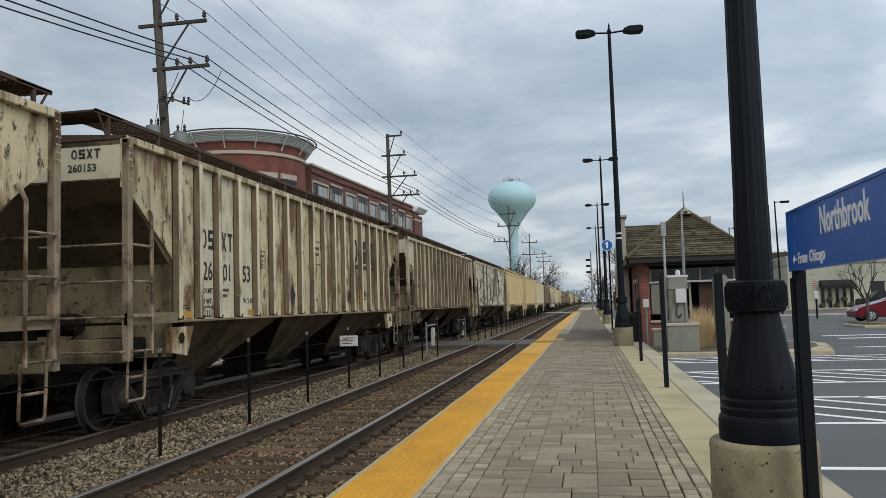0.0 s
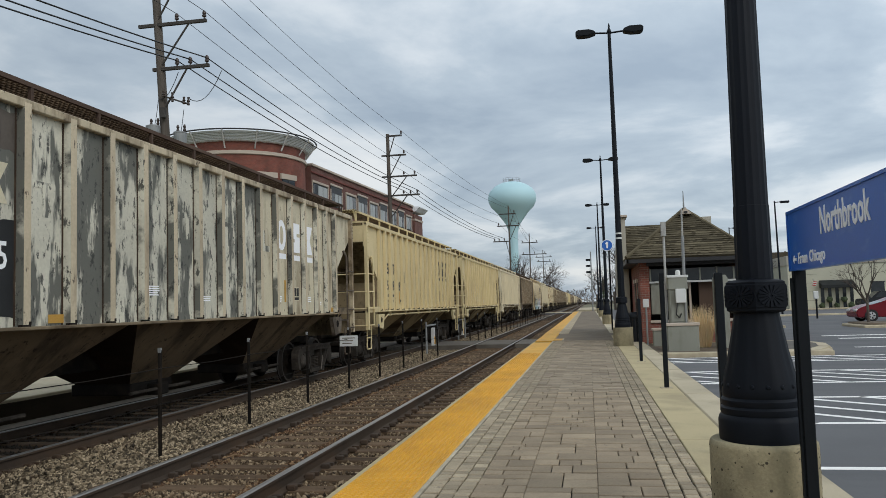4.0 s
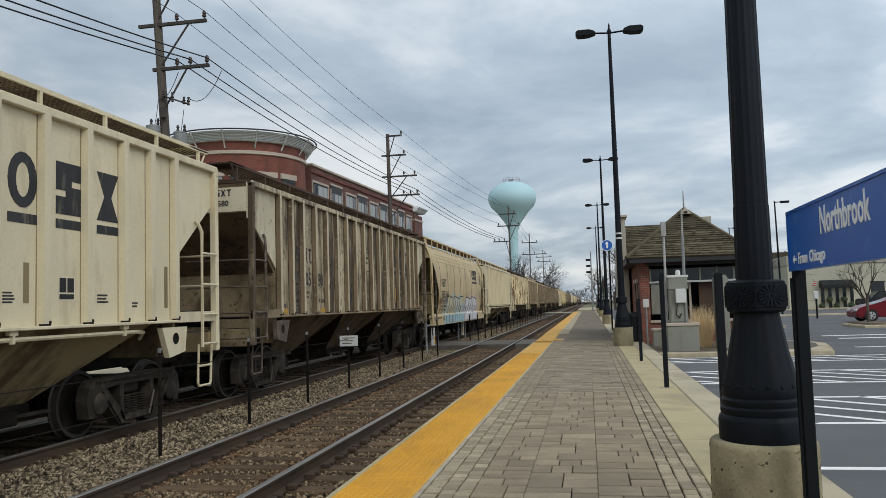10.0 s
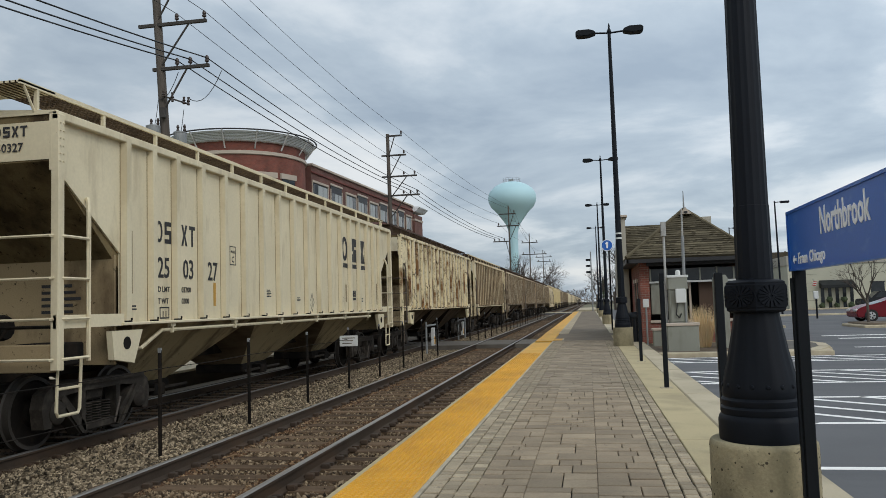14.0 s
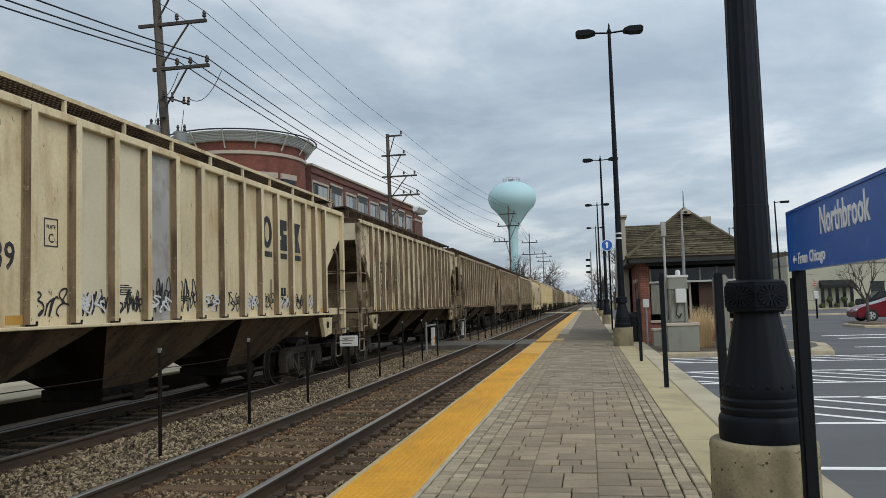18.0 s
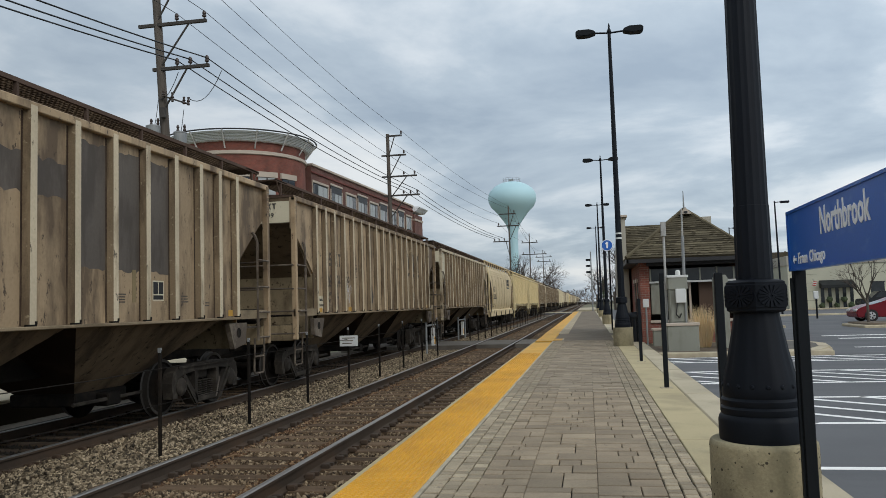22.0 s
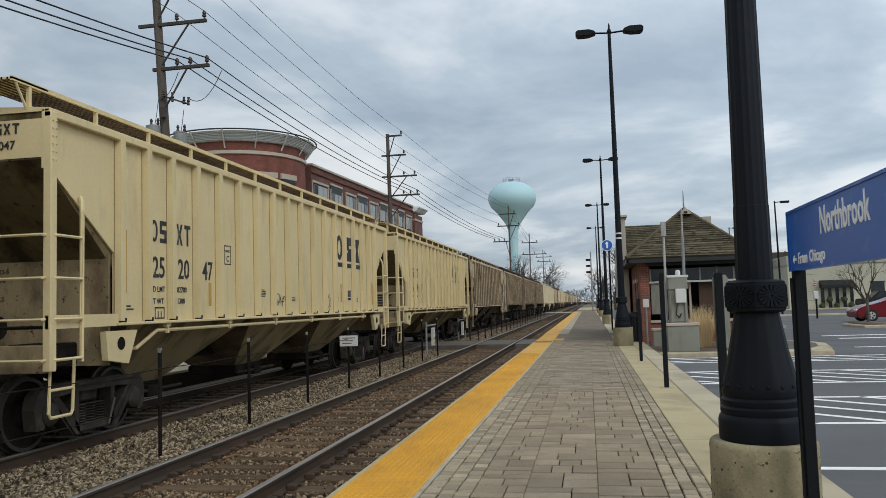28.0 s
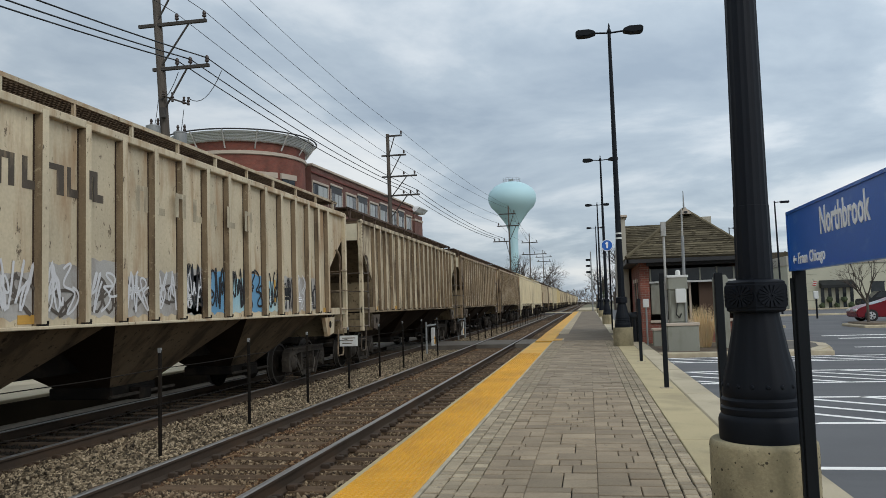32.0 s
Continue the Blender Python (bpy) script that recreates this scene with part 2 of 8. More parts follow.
    "cream_white": paint("cream_white", (0.66, 0.582, 0.405), (0.45, 0.37, 0.235), 0.5, 0.53, chips=(0.22, 0.15, 0.08), chip_low=0.69, panel=0.035, vary=0.11),
    "tan": paint("tan", (0.56, 0.445, 0.26), (0.37, 0.27, 0.145), 0.55, 0.50, chips=(0.22, 0.14, 0.07), chip_low=0.69, vary=0.12),
    "dirty": paint("dirty", (0.55, 0.465, 0.32), (0.13, 0.088, 0.05), 0.92, 0.43, 0.19, chips=(0.05, 0.034, 0.022), chip_low=0.59, blotch=0.55, panel=0.14, panel_stain=0.16),
    "rusty": paint("rusty", (0.59, 0.495, 0.315), (0.135, 0.066, 0.026), 0.92, 0.45, 0.16, (0.6, 4.2, 0.9), chips=(0.042, 0.022, 0.011), chip_low=0.56, blotch=0.6, panel=0.08, panel_stain=0.16),
    "rust_orange": paint("rust_orange", (0.753, 0.644, 0.408), (0.185, 0.082, 0.022), 0.95, 0.50, 0.12, (0.8, 6.0, 1.1), chips=(0.06, 0.026, 0.01), chip_low=0.555, blotch=0.8, panel=0.06, panel_stain=0.08),
    "rust_heavy": paint("rust_heavy", (0.60, 0.50, 0.32), (0.085, 0.042, 0.02), 0.95, 0.42, 0.12, (0.9, 1.6, 0.9), chips=(0.045, 0.02, 0.009), chip_low=0.53, blotch=0.8),
    "brown": paint("brown", (0.36, 0.262, 0.158), (0.10, 0.068, 0.042), 0.92, 0.44, 0.22, chips=(0.042, 0.028, 0.02), chip_low=0.59, blotch=0.5, panel=0.16, panel_stain=0.2),
    "dark_brown": paint("dark_brown", (0.49, 0.41, 0.275), (0.06, 0.041, 0.025), 0.95, 0.37, 0.22, (0.6, 4.2, 0.45), chips=(0.028, 0.019, 0.013), chip_low=0.55, blotch=0.5, panel=0.12, panel_stain=0.28),
    "orange_cream": paint("orange_cream", (0.65, 0.545, 0.345), (0.43, 0.285, 0.13), 0.75, 0.52, 0.2, chips=(0.13, 0.08, 0.042), chip_low=0.63, blotch=0.5, panel=0.09, panel_stain=0.14),
    "rib_pale": paint("rib_pale", (0.54, 0.455, 0.32), (0.19, 0.135, 0.08), 0.8, 0.54, 0.16, (2.0, 2.0, 0.5), chips=(0.05, 0.036, 0.025), chip_low=0.60),
    "patch_grey": paint("patch_grey", (0.105, 0.088, 0.073), (0.055, 0.044, 0.035), 0.7, 0.47),
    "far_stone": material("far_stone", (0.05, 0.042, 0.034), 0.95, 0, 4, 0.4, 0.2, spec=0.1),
    "faded": paint("faded", (0.545, 0.465, 0.325), (0.33, 0.20, 0.10), 0.8, 0.48, 0.2, (0.6, 3.6, 0.6), chips=(0.09, 0.06, 0.036), chip_low=0.605, blotch=0.5, panel=0.1, panel_stain=0.16),
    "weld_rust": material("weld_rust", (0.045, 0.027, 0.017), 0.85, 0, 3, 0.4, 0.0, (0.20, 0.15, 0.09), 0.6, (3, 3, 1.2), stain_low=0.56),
    "seam_brown": material("seam_brown", (0.10, 0.07, 0.038), 0.85, 0, 3, 0.3, 0.0, (0.30, 0.22, 0.12), 0.5, (3, 3, 1.5), stain_low=0.55),
    # dark sides of dirty cars' ribs: grime, with shade painted in
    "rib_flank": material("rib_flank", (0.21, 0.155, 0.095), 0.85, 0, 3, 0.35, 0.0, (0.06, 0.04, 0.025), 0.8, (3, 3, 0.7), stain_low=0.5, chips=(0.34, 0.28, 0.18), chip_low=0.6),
    "weld_tan": material("weld_tan", (0.26, 0.195, 0.105), 0.8, 0, 3, 0.3, 0.0, (0.50, 0.41, 0.24), 0.7, (3, 3, 1.2), stain_low=0.54),
    # road dirt with the shade below the bays mixed into its colour
    "shaded_dirt": material("shaded_dirt", (0.03, 0.021, 0.0155), 0.95, 0, 3, 0.35, 0.1, (0.06, 0.042, 0.028), 0.6, (1.5, 1.5, 1.5), stain_low=0.54, spec=0.05),
    "rib_white": paint("rib_white", (0.68, 0.60, 0.43), (0.15, 0.08, 0.042), 0.9, 0.53, 0.12, (3.0, 3.0, 0.8), chips=(0.075, 0.045, 0.03), chip_low=0.60),
    # slope sheets at car ends, dark enough to hold their shade in the colour
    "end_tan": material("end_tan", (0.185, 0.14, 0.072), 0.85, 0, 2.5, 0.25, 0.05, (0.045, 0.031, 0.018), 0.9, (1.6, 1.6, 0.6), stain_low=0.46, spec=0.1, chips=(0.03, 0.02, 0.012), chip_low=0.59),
    # clean cars' bulkheads: stains, and the recess's shade painted in
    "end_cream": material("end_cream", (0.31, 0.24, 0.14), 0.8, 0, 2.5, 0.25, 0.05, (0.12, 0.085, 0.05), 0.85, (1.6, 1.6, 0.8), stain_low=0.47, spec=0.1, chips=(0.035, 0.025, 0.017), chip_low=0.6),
    # dirt on clean cars' slope sheets, likewise darkened for shade
    "shaded_dust": material("shaded_dust", (0.20, 0.15, 0.095), 0.9, 0, 3, 0.3, 0.05, (0.09, 0.065, 0.04), 0.8, (1, 2, 0.8), stain_low=0.47, spec=0.1),
    "sill_grime": material("sill_grime", (0.24, 0.185, 0.115), 0.85, 0, 3, 0.3, 0.05, (0.05, 0.035, 0.022), 0.85, (1.2, 0.8, 2.0), stain_low=0.46, chips=(0.42, 0.35, 0.23), chip_low=0.64),
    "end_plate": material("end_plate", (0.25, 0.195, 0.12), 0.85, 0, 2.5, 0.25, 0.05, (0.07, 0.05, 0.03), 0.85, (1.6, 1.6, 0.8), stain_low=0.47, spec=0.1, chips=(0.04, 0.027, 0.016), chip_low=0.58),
    "ladder_rust": material("ladder_rust", (0.30, 0.235, 0.16), 0.7, 0, 4, 0.3, 0.05, (0.065, 0.036, 0.02), 0.95, (5, 5, 2.5), stain_low=0.44),
    "ladder_dark": material("ladder_dark", (0.085, 0.065, 0.048), 0.7, 0, 4, 0.35, 0.05, (0.25, 0.21, 0.16), 0.6, (4, 4, 4), stain_low=0.5),
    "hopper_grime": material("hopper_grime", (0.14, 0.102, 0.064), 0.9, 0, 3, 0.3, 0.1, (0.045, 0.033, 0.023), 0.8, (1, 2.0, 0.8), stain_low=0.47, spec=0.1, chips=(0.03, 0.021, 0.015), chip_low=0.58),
    "hopper_cream": material("hopper_cream", (0.32, 0.25, 0.14), 0.85, 0, 3, 0.2, 0.08, (0.085, 0.06, 0.036), 0.8, (1, 2.0, 0.8), stain_low=0.47, spec=0.1, chips=(0.05, 0.038, 0.025), chip_low=0.62),
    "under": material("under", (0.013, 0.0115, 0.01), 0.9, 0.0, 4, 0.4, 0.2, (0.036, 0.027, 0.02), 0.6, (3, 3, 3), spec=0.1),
    "truck": material("truck", (0.034, 0.029, 0.024), 0.85, 0.0, 4, 0.35, 0.2, (0.085, 0.072, 0.058), 0.6, (5, 5, 5), stain_low=0.5, spec=0.15),
    "wheel": material("wheel", (0.011, 0.0095, 0.0085), 0.85, 0.1, 4, 0.35, 0.15, (0.04, 0.03, 0.022), 0.5, (3, 3, 3), spec=0.1),
    "shaded_bed": material("shaded_bed", (0.03, 0.026, 0.022), 0.95, 0, 20, 0.5, 0.5, (0.055, 0.045, 0.035), 0.6, (1.5, 0.5, 1), spec=0.08),
    "walk_brown": material("walk_brown", (0.12, 0.085, 0.055), 0.9, 0, 3, 0.35, 0.1, (0.05, 0.035, 0.026), 0.7, (2, 2, 2), spec=0.1),
    "roof_rust": material("roof_rust", (0.085, 0.055, 0.04), 0.9, 0, 3, 0.35, 0.1),
    "letter_dark": material("letter_dark", (0.035, 0.035, 0.037), 0.75, 0, 10, 0.3, 0.0, (0.30, 0.27, 0.20), 0.5, (2, 7, 1.5), stain_low=0.56),
    "letter_faint": material("letter_faint", (0.17, 0.145, 0.115), 0.8, 0, 10, 0.3, 0.0),
    "ghost": material("ghost", (0.36, 0.31, 0.22), 0.8, 0, 10, 0.3, 0.0, (0.56, 0.48, 0.34), 0.8, (4, 9, 3), stain_low=0.48),
    "orange_mark": material("orange_mark", (0.50, 0.285, 0.06), 0.7, 0, 6, 0.2, 0.0, (0.22, 0.15, 0.06), 0.5, (3, 6, 3), stain_low=0.55),
    "strip_dull": material("strip_dull", (0.22, 0.17, 0.09), 0.7, 0, 6, 0.2, 0.0),
    "letter_worn": material("letter_worn", (0.085, 0.07, 0.055), 0.8, 0, 10, 0.3, 0.0, (0.26, 0.20, 0.13), 0.7, (3, 9, 2), stain_low=0.53),
    "flaked": paint("flaked", (0.60, 0.575, 0.47), (0.085, 0.088, 0.078), 0.9, 0.47, 0.08, (0.7, 5.0, 1.0), chips=(0.04, 0.042, 0.038), chip_low=0.555, blotch=0.7, panel=0.06, panel_stain=0.1),
    "pale_worn": paint("pale_worn", (0.60, 0.54, 0.39), (0.22, 0.165, 0.10), 0.8, 0.49, 0.2, chips=(0.07, 0.05, 0.03), chip_low=0.60, blotch=0.5, panel=0.06, panel_stain=0.1),
    "sooty": paint("sooty", (0.29, 0.25, 0.175), (0.068, 0.054, 0.038), 0.9, 0.45, 0.2, (0.6, 3.6, 0.6), chips=(0.04, 0.03, 0.02), chip_low=0.61, panel=0.14, panel_stain=0.2),
    "panel_black": material("panel_black", (0.02, 0.021, 0.022), 0.7),
    "panel_white": material("panel_white", (0.60, 0.545, 0.40), 0.7, 0, 4, 0.15, 0.0, (0.25, 0.17, 0.09), 0.6, (2, 2, 1), stain_low=0.54, chips=(0.12, 0.07, 0.04), chip_low=0.64),
    "spray_white": material("spray_white", (0.62, 0.62, 0.63), 0.6, 0, 3, 0.12, 0.0),
    "spray_blue": material("spray_blue", (0.33, 0.52, 0.58), 0.6, 0, 3, 0.2, 0.0, (0.50, 0.50, 0.42), 0.6, (1.5, 1.5, 1.5)),
    "spray_cream": material("spray_cream", (0.60, 0.52, 0.33), 0.6, 0, 3, 0.12, 0.0, (0.40, 0.52, 0.55), 0.5, (2, 2, 2), stain_low=0.56),
    "spray_mix": material("spray_mix", (0.56, 0.54, 0.44), 0.6, 0, 3, 0.12, 0.0, (0.36, 0.52, 0.58), 0.7, (1.6, 1.6, 2.4), stain_low=0.5),
    "spray_deep": material("spray_deep", (0.14, 0.32, 0.50), 0.6, 0, 3, 0.2, 0.0),
    "spray_pink": material("spray_pink", (0.52, 0.42, 0.44), 0.6, 0, 3, 0.15, 0.0, (0.58, 0.48, 0.36), 0.7, (1.5, 1.5, 1.5)),
    "patch_silver": material("patch_silver", (0.40, 0.385, 0.36), 0.6, 0, 3, 0.25, 0.0, (0.22, 0.18, 0.15), 0.6, (2, 3, 2)),
    "spray_black": material("spray_black", (0.025, 0.025, 0.028), 0.7),
}


# ---- mesh tools ----
def box(bm, x0, x1, y0, y1, z0, z1, bevel=0.0):
    r = bmesh.ops.create_cube(bm, size=1.0)
    vs = r["verts"]
    for v in vs:
        v.co = ((x0 + x1) / 2 + v.co.x * (x1 - x0), (y0 + y1) / 2 + v.co.y * (y1 - y0), (z0 + z1) / 2 + v.co.z * (z1 - z0))
    if bevel:
        bmesh.ops.bevel(bm, geom=list({e for v in vs for e in v.link_edges}), offset=bevel, segments=1, affect="EDGES")
    return bm


def rod(bm, a, b, r0, r1=None, seg=8):
    """A round bar from a to b, tapered from r0 to r1."""
    a, b = Vector(a), Vector(b)
    d = b - a
    m = Matrix.Translation((a + b) / 2) @ d.to_track_quat("Z", "Y").to_matrix().to_4x4()
    bmesh.ops.create_cone(bm, cap_ends=True, segments=seg, radius1=r0, radius2=r0 if r1 is None else r1, depth=d.length, matrix=m)
    return bm


def lathe(bm, profile, seg=24, center=(0, 0, 0), axis="z", cap=True):
    """A turned form from (radius, height) pairs."""
    c = Vector(center)
    rings = []
    for r, h in profile:
        ring = []
        for k in range(seg):
            a = 2 * math.pi * k / seg
            q = (r * math.cos(a), r * math.sin(a), h)
            if axis == "x":
                q = (h, r * math.cos(a), r * math.sin(a))
            ring.append(bm.verts.new(c + Vector(q)))
        rings.append(ring)
    for lo, hi in zip(rings, rings[1:]):
        for k in range(seg):
            bm.faces.new((lo[k], lo[(k + 1) % seg], hi[(k + 1) % seg], hi[k]))
    if cap:
        bm.faces.new(rings[0][::-1])
        bm.faces.new(rings[-1])
    return bm


def tube(bm, pts, r, seg=6):
    """A bent round bar through pts, as one connected form."""
    pts = [Vector(p) for p in pts]
    rings = []
    for i, p in enumerate(pts):
        d = (pts[min(i + 1, len(pts) - 1)] - pts[max(i - 1, 0)]).normalized()
        q = d.to_track_quat("Z", "Y")
        rings.append([bm.verts.new(p + q @ Vector((r * math.cos(2 * math.pi * k / seg), r * math.sin(2 * math.pi * k / seg), 0))) for k in range(seg)])
    for lo, hi in zip(rings, rings[1:]):
        for k in range(seg):
            bm.faces.new((lo[k], lo[(k + 1) % seg], hi[(k + 1) % seg], hi[k]))
    bm.faces.new(rings[0][::-1])
    bm.faces.new(rings[-1])
    return bm


def ring(bm, cy, cz, w, h, fy, fz, x0, x1, n=18):
    """An oval ring in the y-z plane, as one connected form."""
    loops = []
    for x in (x0, x1):
        for a, b in ((w / 2, h / 2), (w / 2 * fy, h / 2 * fz)):
            loops.append([bm.verts.new((x, cy + a * math.cos(2 * math.pi * k / n), cz + b * math.sin(2 * math.pi * k / n))) for k in range(n)])
    o0, i0, o1, i1 = loops
    for k in range(n):
        j = (k + 1) % n
        for q in ((o1[k], o1[j], i1[j], i1[k]), (o0[k], i0[k], i0[j], o0[j]), (o0[k], o0[j], o1[j], o1[k]), (i0[k], i1[k], i1[j], i0[j])):
            bm.faces.new(q)
    return bm


def prism(bm, outline, lo, hi, axis="y"):
    """An outline in the two other axes, pushed from lo to hi along axis."""
    put = {"y": lambda a, b, t: (a, t, b), "x": lambda a, b, t: (t, a, b), "z": lambda a, b, t: (a, b, t)}[axis]
    one = [bm.verts.new(put(a, b, lo)) for a, b in outline]
    two = [bm.verts.new(put(a, b, hi)) for a, b in outline]
    n = len(outline)
    bm.faces.new(one)
    bm.faces.new(two[::-1])
    for k in range(n):
        bm.faces.new((one[k], two[k], two[(k + 1) % n], one[(k + 1) % n]))
    bmesh.ops.recalc_face_normals(bm, faces=bm.faces)
    return bm


def to_mesh(bm, name, mat, smooth=False):
    me = bpy.data.meshes.new(name)
    bm.normal_update()
    bm.to_mesh(me)
    bm.free()
    me.materials.append(mat)
    if smooth:
        me.shade_smooth()
        me.set_sharp_from_angle(angle=radians(38))
    return me


def part(name, bm, mat, parent=None, label="", smooth=False, at=None):
    ob = new(name, to_mesh(bm, name, mat, smooth))
    if parent:
        ob.parent = parent
    if at is not None:
        ob.matrix_basis = at if isinstance(at, Matrix) else Matrix.Translation(at)
    if label:
        ob["label"] = label
    return ob


def piece(name, mesh, parent, at):
    """One more object on a mesh that alike pieces share."""
    ob = new(name, mesh)
    ob.parent = parent
    ob.matrix_basis = at if isinstance(at, Matrix) else Matrix.Translation(at)
    return ob


def thing(name, at, label, category, group="", kind=""):
    ob = new(name)
    ob.empty_display_size = 0.2
    ob.matrix_basis = at if isinstance(at, Matrix) else Matrix.Translation(at)
    return tagged(ob, label, category, group, kind)


def solid(name, bm, mat, label="", category="", group="", kind="", smooth=False, at=None):
    return tagged(part(name, bm, mat, None, "", smooth, at), label, category, group, kind)


B = bmesh.new
CACHE = {}


def cached(key, make, mat, smooth=False):
    if key not in CACHE:
        CACHE[key] = to_mesh(make(B()), key if isinstance(key, str) else key[0], mat, smooth)
    return CACHE[key]


SIDE = Matrix(((0, 0, 1, 0), (1, 0, 0, 0), (0, 1, 0, 0), (0, 0, 0, 1)))      # writing read from +x
FRONT = Matrix(((1, 0, 0, 0), (0, 0, -1, 0), (0, 1, 0, 0), (0, 0, 0, 1)))    # read from -y


def writing(name, text, size, mat, parent, at, turn=SIDE, width=1.0, align="LEFT", label="", bold=0.012):
    """Raised or painted writing, each word a part of its own."""
    if " " in text:
        off = 0.0
        for word in text.split(" "):
            ob = writing(name, word, size, mat, parent, Vector(at) + turn.to_3x3() @ Vector((off, 0, 0)), turn, width, align, label, bold)
            off += max(v.co.x for v in ob.data.vertices) + size * .28 * width
        return ob
    key = ("writing", text, size, width, align, mat.name)
    if key not in CACHE:
        cu = bpy.data.curves.new("writing", "FONT")
        cu.body, cu.size, cu.align_x, cu.extrude, cu.resolution_u = text, size, align, 0.002, 2
        cu.offset = size * bold
        ob = bpy.data.objects.new("writing", cu)
        me = bpy.data.meshes.new_from_object(ob)
        me.transform(Matrix.Diagonal((width, 1, 1, 1)))
        me.materials.clear()
        me.materials.append(mat)
        bpy.data.objects.remove(ob)
        CACHE[key] = me
    ob = piece(name, CACHE[key], parent, Matrix.Translation(at) @ turn)
    if label:
        ob["label"] = label
    return ob


# ---- ground, tracks, platform, parking lot ----
FAR = 900.0
bm = B()
box(bm, -1500, 1500, -300, 2600, -0.75, -0.55)
solid("ground", bm, M["ground"], "dull brown-green ground that reaches the horizon", "ground", kind="structure")

# ballast bed under both tracks
bm = B()
prism(bm, [(-11.5, -0.56), (-10.6, -0.425), (-1.99, -0.425), (-1.99, -0.56)], -40, FAR)
ballast = solid("ballast", bm, M["ballast"], "grey crushed-stone ballast with rusty stains between the rails", "ballast", kind="structure")

# the shade under the train is put into this bed's colour
solid("far_track_bed", box(B(), -9.6, -6.62, -40, FAR, -.5, -.418), M["shaded_bed"], "ballast bed under the far track, its colour darkened for the train's shade", "ballast", kind="structure")

# low platform beyond the far track, seen below the cars
opposite = solid("opposite_platform", box(B(), -15.0, -10.08, -40, 29.8, -.58, 0, .015), M["kerb"], "pale concrete platform beyond the far track", "platform", kind="structure")
part("platform_edge", box(B(), -10.078, -10.05, -40, 29.8, -.58, -.06, .008), M["edge_dark"], opposite, "dark platform edge")

T1, T2, GAUGE = -3.85, -7.557, 1.565


def rail_profile(x):
    return [(x - .07, -.375), (x + .07, -.375), (x + .07, -.36), (x + .012, -.335), (x + .012, -.245), (x + .036, -.235), (x + .035, -.213),
            (x + .030, -.207), (x - .030, -.207), (x - .035, -.213), (x - .036, -.235), (x - .012, -.245), (x - .012, -.335), (x - .07, -.36)]


for tx in (T1, T2):
    track = thing("track", (tx, 0, 0), "railway track with rusty steel rails on dark timber ties", "railway track", "tracks", kind="structure")
    for sx in (-1, 1):
        x = tx + sx * GAUGE / 2
        r = part("rail", prism(B(), rail_profile(sx * GAUGE / 2), -40, FAR), M["rail"], track)
        part("rail_head", prism(B(), [(sx * GAUGE / 2 + u, v) for u, v in ((-.034, -.212), (.034, -.212), (.031, -.204), (.020, -.2), (-.020, -.2), (-.031, -.204))], -40, FAR), M["rail_head" if tx == T1 else "rail_dull"], r, "bright worn running surface")
    tie_mesh = cached("tie", lambda b: box(b, -1.3, 1.3, -.115, .115, -.53, -.366, .012), M["tie"])
    far_ties = B()
    k = 0
    y = 2.0 if tx == T1 else 4.0
    while y < 420:
        dy, rz = random.uniform(-.03, .03), random.uniform(-.7, .7)
        if k < (150 if tx == T1 else 60):
            piece("tie", tie_mesh, track, pose(random.uniform(-.04, .04), y + dy, random.uniform(-.008, .006), 0, 0, rz))
        else:
            box(far_ties, -1.3, 1.3, y - .115, y + .115, -.53, -.374)
        y += .51
        k += 1
    tagged(part("ties_beyond", far_ties, M["tie"], track), kind="stuff")
    # rail anchors and spikes beside each rail
    clips = B()
    for kk in range(150):
        y = (2.0 if tx == T1 else 4.0) + kk * .51
        for sx in (-1, 1):
            for s2 in (-1, 1):
                x = sx * GAUGE / 2 + s2 * .10
                box(clips, x - .05, x + .05, y - .115, y - .04, -.375, -.318 + random.uniform(-.01, .012), .012)
                box(clips, x - .045, x + .045, y + .045, y + .10, -.375, -.332 + random.uniform(-.01, .012))
    tagged(part("rail_clips", clips, M["rail"], track), kind="stuff")


